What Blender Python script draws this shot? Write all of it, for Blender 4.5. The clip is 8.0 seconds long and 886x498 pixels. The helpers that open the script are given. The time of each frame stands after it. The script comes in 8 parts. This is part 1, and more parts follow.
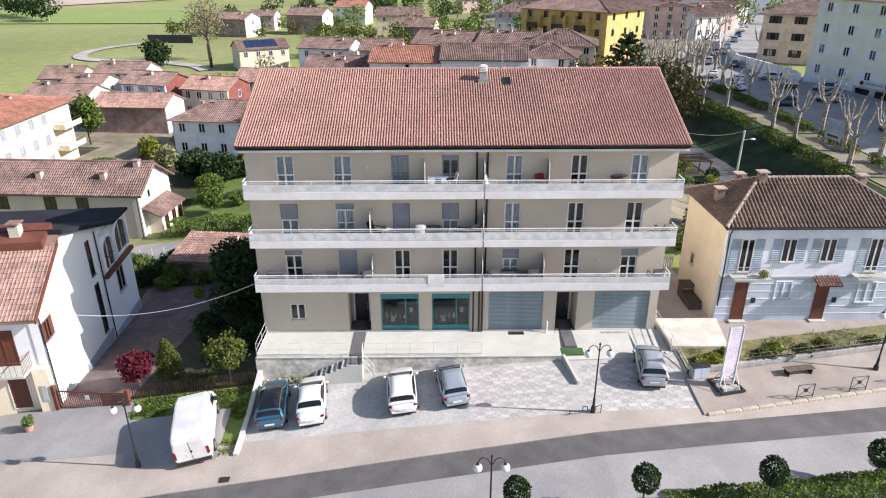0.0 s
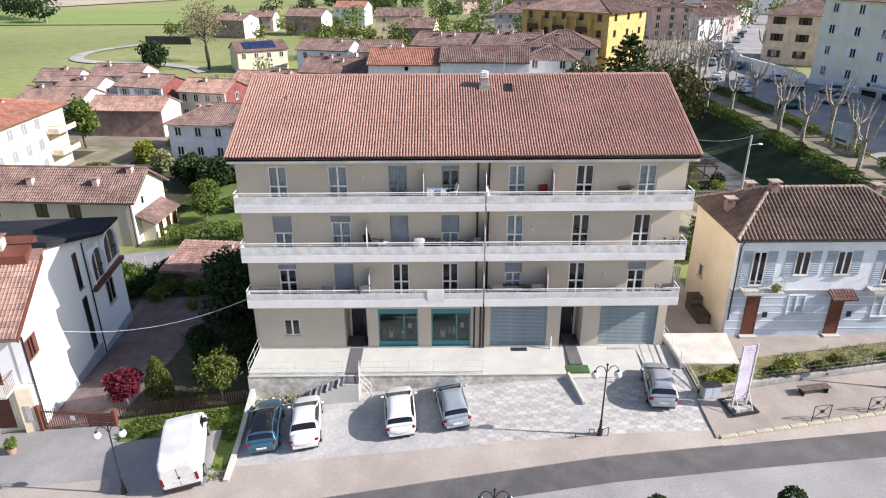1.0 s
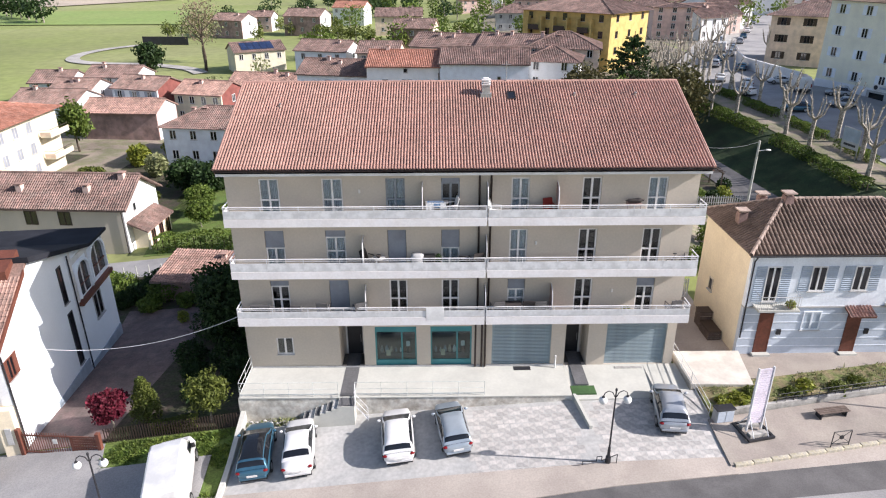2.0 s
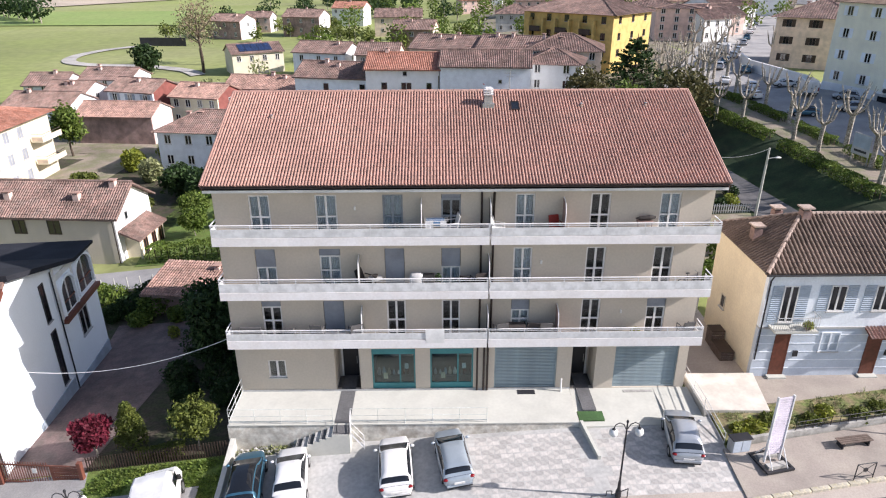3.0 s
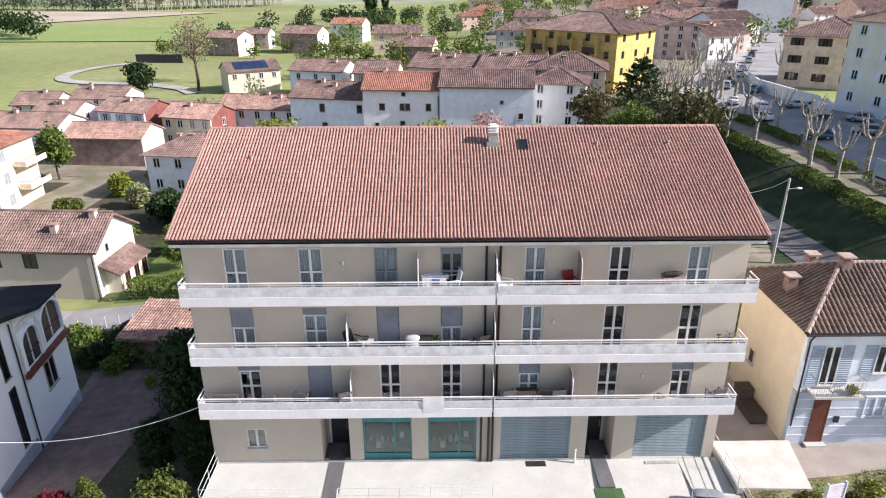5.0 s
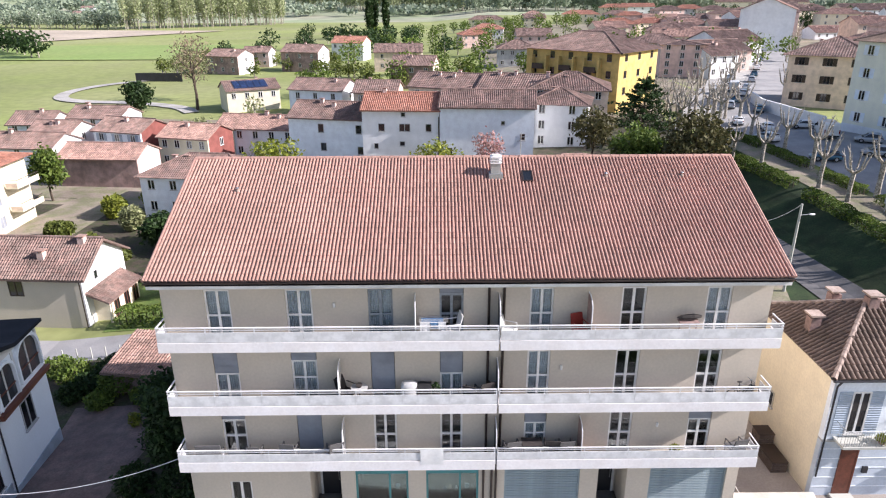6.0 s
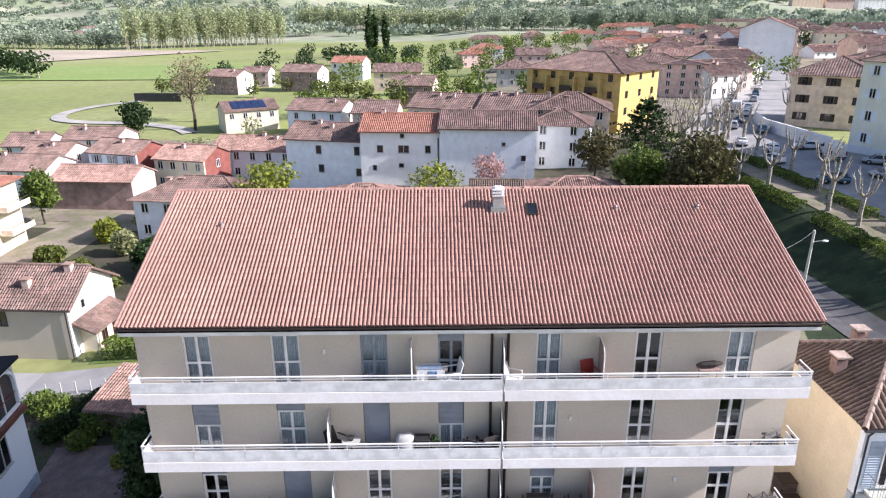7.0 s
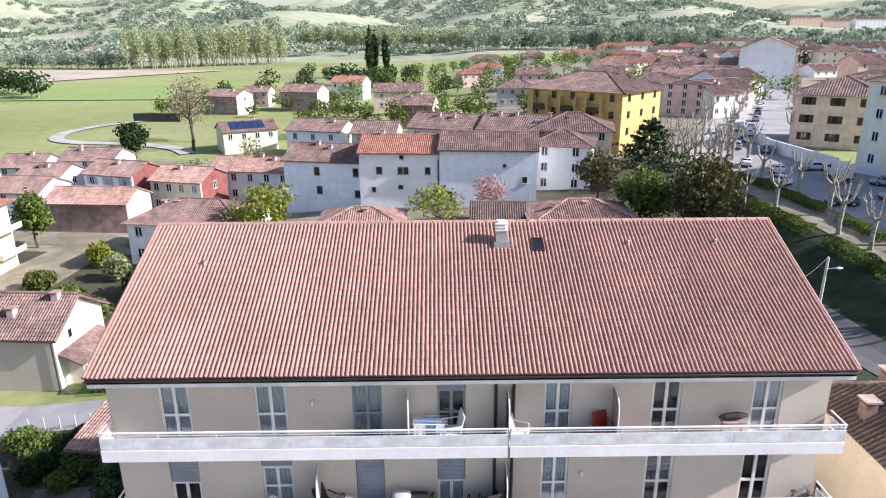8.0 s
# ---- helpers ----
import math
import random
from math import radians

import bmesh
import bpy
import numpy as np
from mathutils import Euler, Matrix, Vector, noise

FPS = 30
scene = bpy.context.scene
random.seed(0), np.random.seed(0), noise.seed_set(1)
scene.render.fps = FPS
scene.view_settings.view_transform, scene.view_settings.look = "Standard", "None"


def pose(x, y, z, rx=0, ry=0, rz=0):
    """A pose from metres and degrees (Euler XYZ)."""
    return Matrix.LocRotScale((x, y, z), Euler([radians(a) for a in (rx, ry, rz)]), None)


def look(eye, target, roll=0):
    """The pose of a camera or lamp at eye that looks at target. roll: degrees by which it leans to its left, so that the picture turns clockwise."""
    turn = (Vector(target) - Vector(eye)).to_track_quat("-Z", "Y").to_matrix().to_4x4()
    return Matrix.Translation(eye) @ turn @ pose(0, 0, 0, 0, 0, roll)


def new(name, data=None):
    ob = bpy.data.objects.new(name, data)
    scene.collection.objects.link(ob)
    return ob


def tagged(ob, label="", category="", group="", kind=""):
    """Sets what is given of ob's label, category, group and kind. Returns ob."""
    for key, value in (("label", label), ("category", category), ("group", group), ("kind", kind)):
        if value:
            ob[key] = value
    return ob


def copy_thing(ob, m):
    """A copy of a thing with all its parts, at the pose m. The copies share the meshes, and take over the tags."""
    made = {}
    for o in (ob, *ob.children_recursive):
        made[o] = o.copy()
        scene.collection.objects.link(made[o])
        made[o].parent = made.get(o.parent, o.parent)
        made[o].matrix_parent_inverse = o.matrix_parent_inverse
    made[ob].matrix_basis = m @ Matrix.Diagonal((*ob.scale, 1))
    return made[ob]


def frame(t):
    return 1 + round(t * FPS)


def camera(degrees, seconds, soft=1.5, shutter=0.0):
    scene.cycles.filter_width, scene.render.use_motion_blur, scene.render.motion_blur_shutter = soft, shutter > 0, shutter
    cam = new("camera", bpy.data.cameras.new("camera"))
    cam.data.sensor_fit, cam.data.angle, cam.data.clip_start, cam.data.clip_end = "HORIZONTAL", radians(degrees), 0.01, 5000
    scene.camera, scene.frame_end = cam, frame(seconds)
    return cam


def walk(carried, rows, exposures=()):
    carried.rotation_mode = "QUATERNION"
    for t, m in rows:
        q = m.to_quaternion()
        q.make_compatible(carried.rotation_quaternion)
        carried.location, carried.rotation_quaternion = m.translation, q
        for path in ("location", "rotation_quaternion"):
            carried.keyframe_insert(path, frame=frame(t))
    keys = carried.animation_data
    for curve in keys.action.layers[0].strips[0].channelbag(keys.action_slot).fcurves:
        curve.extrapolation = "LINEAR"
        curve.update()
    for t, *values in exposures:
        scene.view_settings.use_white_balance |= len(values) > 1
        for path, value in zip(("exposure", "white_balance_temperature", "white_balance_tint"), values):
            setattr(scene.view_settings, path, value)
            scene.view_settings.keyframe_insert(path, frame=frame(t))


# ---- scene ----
cam = camera(67.6, 8.0, soft=1.15)
PATH = [
    (0, (3.658, -37.025, 21.939), (3.676, -35.192, 21.138), -0.1),
    (0.5, (3.686, -36.157, 21.996), (3.704, -34.324, 21.195), -0.1),
    (1, (3.711, -35.258, 22.048), (3.728, -33.425, 21.247), -0.2),
    (1.5, (3.72, -34.316, 22.111), (3.738, -32.483, 21.309), -0.2),
    (3, (3.744, -31.189, 22.364), (3.762, -29.358, 21.561), -0.2),
    (3.5, (3.746, -30.125, 22.484), (3.764, -28.293, 21.681), -0.2),
    (4, (3.76, -29.006, 22.605), (3.777, -27.174, 21.802), -0.2),
    (4.5, (3.799, -27.897, 22.697), (3.816, -26.062, 21.902), -0.2),
    (4.7, (3.794, -27.484, 22.71), (3.813, -25.644, 21.926), -0.2),
    (6, (3.896, -24.532, 22.885), (3.913, -22.668, 22.163), -0.2),
    (6.5, (3.934, -23.421, 22.948), (3.951, -21.547, 22.25), -0.3),
    (7, (3.976, -22.298, 22.999), (3.993, -20.415, 22.326), -0.3),
    (7.5, (3.976, -21.267, 23.09), (3.994, -19.375, 22.442), -0.3),
    (8, (4.043, -20.192, 23.134), (4.059, -18.291, 22.511), -0.4),
]
walk(cam, [(t, look(eye, target, roll)) for t, eye, target, roll in PATH],
     exposures=[(0.0, 0.63, 6500, 15.5), (4.5, 0.67, 6500, 17), (6.0, 0.80, 6400, 18), (8.0, 0.85, 6200, 19)])

# ---- light ----
SUN_EL, SUN_AZ = radians(32), radians(100)          # azimuth clockwise from +y
world = bpy.data.worlds.new("sky")
scene.world = world
world.use_nodes = True
wn = world.node_tree.nodes
sky = wn.new("ShaderNodeTexSky")
sky.sky_type = "NISHITA"
sky.sun_disc = False
sky.sun_elevation, sky.sun_rotation = SUN_EL, SUN_AZ
sky.air_density, sky.dust_density = 1.0, 1.3
wn["Background"].inputs["Strength"].default_value = 0.106
world.node_tree.links.new(sky.outputs[0], wn["Background"].inputs["Color"])
sun = new("sun", bpy.data.lights.new("sun", "SUN"))
sun.data.energy, sun.data.angle, sun.data.color = 5.0, radians(0.5), (1.0, 0.965, 0.92)
sun.matrix_world = look((0, 0, 60), (-math.sin(SUN_AZ) * math.cos(SUN_EL), -math.cos(SUN_AZ) * math.cos(SUN_EL), 60 - math.sin(SUN_EL)))


# ---- materials ----
def mat(name, col, rough=0.75, metal=0.0, var=0.18, scale=0.35, grain=9.0, gvar=0.12, bump=0.15, bscale=25.0, tint=None, rand=0.0, spec=0.4):
    """A plain surface with stains at one scale, grain at another, and fine relief."""
    m = bpy.data.materials.new(name)
    m.use_nodes = True
    nt, L = m.node_tree, m.node_tree.links
    b = nt.nodes["Principled BSDF"]
    b.inputs["Roughness"].default_value, b.inputs["Metallic"].default_value = rough, metal
    b.inputs["Specular IOR Level"].default_value = spec
    co = nt.nodes.new("ShaderNodeTexCoord").outputs["Object"]

    def noisy(sc, detail):
        n = nt.nodes.new("ShaderNodeTexNoise")
        n.inputs["Scale"].default_value, n.inputs["Detail"].default_value = sc, detail
        L.new(co, n.inputs["Vector"])
        return n.outputs["Fac"]

    def ramp(fac, lo, hi, a=0.35, z=0.65):
        r = nt.nodes.new("ShaderNodeMapRange")
        for i, v in zip((1, 2, 3, 4), (a, z, lo, hi)):
            r.inputs[i].default_value = v
        L.new(fac, r.inputs[0])
        return r.outputs[0]

    def mul(x, y):
        n = nt.nodes.new("ShaderNodeMath")
        n.operation = "MULTIPLY"
        L.new(x, n.inputs[0])
        L.new(y, n.inputs[1])
        return n.outputs[0]
    f = mul(ramp(noisy(scale, 5), 1 - var, 1 + var * 0.6), ramp(noisy(grain, 4), 1 - gvar, 1 + gvar))
    if rand:
        geo, ob = nt.nodes.new("ShaderNodeNewGeometry"), nt.nodes.new("ShaderNodeObjectInfo")
        add, fr = nt.nodes.new("ShaderNodeMath"), nt.nodes.new("ShaderNodeMath")
        fr.operation = "FRACT"
        L.new(geo.outputs["Random Per Island"], add.inputs[0])
        L.new(ob.outputs["Random"], add.inputs[1])
        L.new(add.outputs[0], fr.inputs[0])
        f = mul(f, ramp(fr.outputs[0], 1 - rand, 1 + rand, 0, 1))
    mix = nt.nodes.new("ShaderNodeMix")
    mix.data_type = "RGBA"
    mix.inputs["A"].default_value = (*col, 1)
    mix.inputs["B"].default_value = (*(tint or [c * 0.8 for c in col]), 1)
    L.new(ramp(noisy(scale * 2.7, 6), 0, 1, 0.4, 0.62), mix.inputs["Factor"])
    sc = nt.nodes.new("ShaderNodeVectorMath")
    sc.operation = "SCALE"
    L.new(mix.outputs["Result"], sc.inputs[0])
    L.new(f, sc.inputs["Scale"])
    L.new(sc.outputs[0], b.inputs["Base Color"])
    if bump:
        bp = nt.nodes.new("ShaderNodeBump")
        bp.inputs["Strength"].default_value, bp.inputs["Distance"].default_value = bump, 0.02
        L.new(noisy(bscale, 3), bp.inputs["Height"])
        L.new(bp.outputs[0], b.inputs["Normal"])
    return m


def glass(name, tint):
    """A window pane: clear for the most part, with a mirror gloss."""
    m = bpy.data.materials.new(name)
    m.use_nodes = True
    nt, L = m.node_tree, m.node_tree.links
    nt.nodes.remove(nt.nodes["Principled BSDF"])
    tr, gl, mx = nt.nodes.new("ShaderNodeBsdfTransparent"), nt.nodes.new("ShaderNodeBsdfGlossy"), nt.nodes.new("ShaderNodeMixShader")
    tr.inputs[0].default_value = (*tint, 1)
    gl.inputs["Roughness"].default_value = 0.03
    fr = nt.nodes.new("ShaderNodeFresnel")
    fr.inputs[0].default_value = 1.52
    L.new(fr.outputs[0], mx.inputs[0])
    L.new(tr.outputs[0], mx.inputs[1])
    L.new(gl.outputs[0], mx.inputs[2])
    L.new(mx.outputs[0], nt.nodes["Material Output"].inputs[0])
    return m


def leafy(name, col, tint, rand=0.35):
    m = mat(name, col, 0.6, var=0.25, scale=0.6, grain=6, bump=0, tint=tint, rand=rand, spec=0.25)
    b = m.node_tree.nodes["Principled BSDF"]
    src = b.inputs["Base Color"].links[0].from_socket
    tl, add = m.node_tree.nodes.new("ShaderNodeBsdfTranslucent"), m.node_tree.nodes.new("ShaderNodeMixShader")
    add.inputs[0].default_value = 0.3
    L = m.node_tree.links
    L.new(src, tl.inputs[0])
    L.new(b.outputs[0], add.inputs[1])
    L.new(tl.outputs[0], add.inputs[2])
    L.new(add.outputs[0], m.node_tree.nodes["Material Output"].inputs[0])
    return m


PLASTER = mat("beige_plaster", (0.545, 0.482, 0.405), 0.9, var=0.07, scale=0.25, gvar=0.04, bump=0.1, tint=(0.515, 0.46, 0.388))
PLASTER_PALE = mat("pale_plaster", (0.62, 0.57, 0.48), 0.9, var=0.06, gvar=0.04)
WHITE = mat("white_paint", (0.78, 0.77, 0.75), 0.5, var=0.06, gvar=0.03, bump=0.03)
RAIL_WHITE = mat("white_rail_paint", (0.80, 0.80, 0.81), 0.4, var=0.08, gvar=0.03, bump=0.02)
SHEET = mat("white_sheet_panel", (0.74, 0.75, 0.76), 0.45, var=0.05, scale=0.8, gvar=0.04, bump=0.02)
FASCIA = mat("fascia_plaster", (0.77, 0.755, 0.76), 0.8, var=0.05, scale=0.5, gvar=0.04, tint=(0.74, 0.715, 0.71))
WALL_WHITE = mat("white_plaster", (0.83, 0.84, 0.85), 0.9, var=0.06, gvar=0.04, tint=(0.78, 0.79, 0.80))
# white wall; blue sky light on the shaded gable is in its colour
WALL_SKYLIT = mat("skylit_white_plaster", (0.88, 0.93, 0.97), 0.9, var=0.03, gvar=0.02, tint=(0.87, 0.92, 0.96))
SHEET_DARK = mat("dark_roof_sheet", (0.03, 0.032, 0.04), 0.9, gvar=0.08, bump=0.05, spec=0.15)
LOGGIA_GLASS = mat("dark_loggia_glass", (0.05, 0.055, 0.065), 0.25, bump=0)
WALL_BLUE = mat("bluish_white_plaster", (0.82, 0.87, 0.92), 0.9, var=0.06, gvar=0.05, tint=(0.74, 0.78, 0.83))
WALL_GREY = mat("grey_plaster", (0.48, 0.48, 0.47), 0.9, var=0.18, gvar=0.07, tint=(0.40, 0.40, 0.40))
WALL_YELLOW = mat("cream_yellow_plaster", (0.84, 0.74, 0.56), 0.9, var=0.08, gvar=0.05, tint=(0.80, 0.70, 0.53))
WALL_OCHRE = mat("ochre_plaster", (0.64, 0.47, 0.17), 0.9, var=0.1, gvar=0.05)
WALL_CREAM = mat("cream_plaster", (0.70, 0.64, 0.49), 0.9, var=0.1, gvar=0.05, tint=(0.65, 0.59, 0.46))
VILLA = mat("pale_villa_plaster", (0.84, 0.82, 0.68), 0.9, var=0.08, gvar=0.04, tint=(0.80, 0.78, 0.66))
WALL_PINK = mat("pink_plaster", (0.74, 0.54, 0.48), 0.9, var=0.12, gvar=0.05)
WALL_PEACH = mat("peach_plaster", (0.74, 0.60, 0.48), 0.9, var=0.1, gvar=0.05)
WALL_BEIGE = mat("warm_beige_plaster", (0.76, 0.60, 0.47), 0.9, var=0.1, gvar=0.05)
WALL_RED = mat("red_plaster", (0.25, 0.085, 0.07), 0.9, var=0.15, gvar=0.06)
WALL_MAUVE = mat("weathered_brick_plaster", (0.40, 0.27, 0.245), 0.95, var=0.3, gvar=0.15, tint=(0.28, 0.20, 0.18))
WALL_SLATE = mat("blue_grey_paint", (0.56, 0.62, 0.70), 0.8, var=0.1, gvar=0.05, tint=(0.50, 0.56, 0.64))
TILE_RED = mat("red_roof_tile", (0.40, 0.23, 0.188), 0.8, var=0.12, scale=0.3, grain=12, gvar=0.15, bump=0.2, tint=(0.365, 0.22, 0.178), rand=0.10)
TILE_OLD = mat("weathered_roof_tile", (0.255, 0.165, 0.14), 0.9, var=0.3, scale=0.5, grain=10, gvar=0.2, bump=0.2, tint=(0.20, 0.145, 0.125), rand=0.2)
TILE_DARK = mat("dark_brown_roof_tile", (0.215, 0.155, 0.125), 0.9, var=0.25, scale=0.4, grain=10, gvar=0.15, bump=0.2, tint=(0.17, 0.125, 0.10), rand=0.12)
TILE_PINK = mat("pale_red_roof_tile", (0.38, 0.235, 0.19), 0.85, var=0.25, scale=0.5, grain=10, gvar=0.2, bump=0.2, tint=(0.31, 0.205, 0.17), rand=0.25)
CAP = mat("mortared_ridge", (0.40, 0.315, 0.27), 0.9, var=0.2, scale=0.8, gvar=0.15, tint=(0.33, 0.25, 0.21))
TILE_ORANGE = mat("orange_roof_tile", (0.38, 0.19, 0.14), 0.85, var=0.2, scale=0.5, grain=10, gvar=0.2, tint=(0.36, 0.16, 0.11), rand=0.2)
BROWN_METAL = mat("brown_painted_metal", (0.035, 0.022, 0.018), 0.45, 0.0, gvar=0.05, bump=0.02)
DARK_METAL = mat("dark_painted_metal", (0.03, 0.03, 0.035), 0.45, gvar=0.05, bump=0.02)
STEEL = mat("galvanised_steel", (0.45, 0.46, 0.47), 0.4, 0.7, gvar=0.1, bump=0.05)
SHUTTER = mat("grey_roller_shutter", (0.30, 0.37, 0.40), 0.55, var=0.06, gvar=0.04, bump=0.03)
BLIND = mat("grey_window_blind", (0.30, 0.32, 0.36), 0.6, var=0.05, gvar=0.03, bump=0.03)
SHUTTER_BLUE = mat("blue_grey_shutter", (0.40, 0.47, 0.55), 0.6, var=0.1, gvar=0.05, bump=0.03)
SHUTTER_BROWN = mat("dark_brown_shutter", (0.06, 0.04, 0.03), 0.6, var=0.1, gvar=0.05, bump=0.03)
TEAL = mat("teal_shop_frame", (0.05, 0.24, 0.26), 0.4, var=0.05, gvar=0.03, bump=0.02)
sheet_out = SHEET.node_tree.nodes["Material Output"]
see, mixed = SHEET.node_tree.nodes.new("ShaderNodeBsdfTransparent"), SHEET.node_tree.nodes.new("ShaderNodeMixShader")
mixed.inputs[0].default_value = 0.1
SHEET.node_tree.links.new(SHEET.node_tree.nodes["Principled BSDF"].outputs[0], mixed.inputs[1])
SHEET.node_tree.links.new(see.outputs[0], mixed.inputs[2])
SHEET.node_tree.links.new(mixed.outputs[0], sheet_out.inputs[0])
CURTAIN = mat("grey_white_curtain", (0.70, 0.72, 0.74), 0.9, var=0.12, scale=4, grain=40, gvar=0.15, bump=0.1)
DOOR_BROWN = mat("brown_wooden_door", (0.14, 0.045, 0.028), 0.5, var=0.15, scale=2, grain=30, gvar=0.15, bump=0.1)
DARK = mat("dark_interior", (0.04, 0.038, 0.036), 0.9, bump=0)
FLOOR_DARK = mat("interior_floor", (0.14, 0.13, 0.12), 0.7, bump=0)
CONCRETE = mat("grey_concrete", (0.42, 0.41, 0.39), 0.9, var=0.22, scale=0.8, grain=7, gvar=0.12, bump=0.2, tint=(0.34, 0.33, 0.31))
CONCRETE_PALE = mat("pale_concrete", (0.52, 0.52, 0.475), 0.85, var=0.06, scale=0.4, grain=6, gvar=0.03, bump=0.05, tint=(0.49, 0.49, 0.45))
STAINED = mat("stained_concrete_wall", (0.66, 0.64, 0.58), 0.9, var=0.25, scale=1.1, grain=8, gvar=0.1, bump=0.15, tint=(0.50, 0.46, 0.40))
RAIL_THIN = mat("pale_grey_rail_paint", (0.62, 0.65, 0.63), 0.5, bump=0.02)
PATIO_PALE = mat("pale_patio_slab", (0.62, 0.58, 0.52), 0.85, var=0.06, scale=0.4, grain=6, gvar=0.04, bump=0.05)
ASPHALT = mat("worn_asphalt", (0.30, 0.295, 0.295), 0.92, var=0.14, scale=0.25, grain=12, gvar=0.1, bump=0.25, bscale=60, tint=(0.335, 0.325, 0.32))
# also used to paint shade onto the lane beside the lawn
ASPHALT_DARK = mat("dark_asphalt", (0.135, 0.13, 0.13), 0.9, var=0.12, scale=0.4, grain=14, gvar=0.1, bump=0.25, bscale=60)
PAVING = mat("reddish_asphalt_pavement", (0.40, 0.35, 0.31), 0.92, var=0.12, scale=0.3, grain=12, gvar=0.08, bump=0.2, bscale=60, tint=(0.435, 0.385, 0.34))
PAVING_DARK = mat("worn_brown_pavement", (0.31, 0.27, 0.24), 0.92, var=0.15, scale=0.3, grain=12, gvar=0.08, bump=0.2, bscale=60, tint=(0.35, 0.31, 0.27))
PARKING = mat("grey_parking_surface", (0.455, 0.45, 0.435), 0.85, var=0.14, scale=0.45, grain=5, gvar=0.1, bump=0.15, tint=(0.41, 0.41, 0.40))
STONE = mat("grey_paving_stone", (0.43, 0.42, 0.405), 0.8, var=0.2, scale=0.9, grain=6, gvar=0.12, bump=0.2, tint=(0.50, 0.475, 0.45), rand=0.08)
YARD = mat("reddish_brick_yard", (0.21, 0.145, 0.135), 0.9, var=0.2, scale=0.5, grain=8, gvar=0.15, bump=0.2, tint=(0.15, 0.115, 0.105))
GRASS = mat("meadow_grass", (0.245, 0.285, 0.09), 0.95, var=0.22, scale=0.008, grain=0.5, gvar=0.12, bump=0.3, bscale=8, tint=(0.27, 0.285, 0.12))
# dark grass with the park's shade put into its near-black colour
LAWN_SHADED = mat("shade_painted_lawn_grass", (0.020, 0.040, 0.012), 0.95, var=0.4, scale=0.3, grain=7, gvar=0.3, bump=0.6, bscale=20, tint=(0.032, 0.05, 0.017))
LAWN = mat("lawn_grass", (0.12, 0.185, 0.04), 0.95, var=0.25, scale=0.4, grain=9, gvar=0.3, bump=0.5, bscale=20, tint=(0.12, 0.16, 0.04))
# far haze is put into this pale grey-green
HAZY_HILL_GRASS = mat("hazy_hill_pasture", (0.27, 0.32, 0.19), 0.95, var=0.3, scale=0.004, grain=0.05, gvar=0.15, bump=0.2, bscale=1, tint=(0.36, 0.36, 0.26))
CROP = mat("young_crop", (0.205, 0.285, 0.08), 0.95, var=0.12, scale=0.01, grain=0.5, gvar=0.1, bump=0.3, bscale=8, tint=(0.225, 0.29, 0.09))
SOIL_FIELD = mat("ploughed_field", (0.50, 0.42, 0.33), 0.95, var=0.12, scale=0.01, grain=0.4, gvar=0.1, bump=0.2, bscale=4)
EARTH = mat("garden_earth", (0.075, 0.06, 0.045), 0.95, var=0.3, scale=0.4, grain=6, gvar=0.3, bump=0.4, tint=(0.05, 0.06, 0.025))
DRY = mat("dry_grass_bank", (0.22, 0.18, 0.10), 0.95, var=0.3, scale=0.8, grain=7, gvar=0.3, bump=0.5, tint=(0.13, 0.16, 0.05))
DRIVE = mat("earthy_gravel", (0.27, 0.225, 0.18), 0.95, var=0.25, scale=0.2, grain=5, gvar=0.15, bump=0.2, tint=(0.19, 0.19, 0.11))
GRAVEL = mat("pale_gravel_path", (0.44, 0.42, 0.39), 0.95, var=0.15, scale=0.2, grain=5, gvar=0.1, bump=0.2)
BARK = mat("plane_tree_bark", (0.46, 0.42, 0.36), 0.9, var=0.3, scale=2, grain=8, gvar=0.25, bump=0.4, tint=(0.22, 0.19, 0.15))
BARK_DARK = mat("dark_bark", (0.10, 0.075, 0.055), 0.95, var=0.3, scale=2, grain=12, gvar=0.3, bump=0.5)
LEAF = leafy("fresh_leaves", (0.105, 0.165, 0.03), (0.15, 0.20, 0.04))
LEAF_DARK = leafy("dark_leaves", (0.028, 0.058, 0.018), (0.042, 0.075, 0.022))
LEAF_PALE = leafy("pale_spring_leaves", (0.25, 0.28, 0.13), (0.30, 0.31, 0.16))
LEAF_YELLOW = leafy("yellow_green_leaves", (0.26, 0.28, 0.04), (0.20, 0.24, 0.04))
# distant woods, haze mixed into the leaf colour
LEAF_HAZY_DARK = leafy("hazy_wood_dark_leaves", (0.20, 0.255, 0.19), (0.23, 0.28, 0.21), 0.12)
LEAF_OLIVE = leafy("olive_leaves", (0.085, 0.085, 0.032), (0.12, 0.105, 0.045))
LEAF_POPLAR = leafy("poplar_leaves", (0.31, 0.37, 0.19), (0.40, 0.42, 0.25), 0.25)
LEAF_TWIG = leafy("budding_twigs", (0.26, 0.20, 0.14), (0.30, 0.25, 0.15))
LEAF_RED = leafy("dark_red_leaves", (0.14, 0.018, 0.035), (0.20, 0.03, 0.05))
LEAF_GARDEN = leafy("olive_green_leaves", (0.14, 0.165, 0.035), (0.10, 0.13, 0.03))
LEAF_PINK = leafy("pink_blossom", (0.50, 0.27, 0.26), (0.42, 0.28, 0.24))
# paler and greyer than near leaves: haze is in the colour
LEAF_HAZY = leafy("hazy_wood_leaves", (0.25, 0.31, 0.215), (0.29, 0.34, 0.245), 0.12)
PANE = glass("window_glass", (0.88, 0.92, 0.94))
PANE_SHOP = glass("shop_glass", (0.75, 0.85, 0.86))
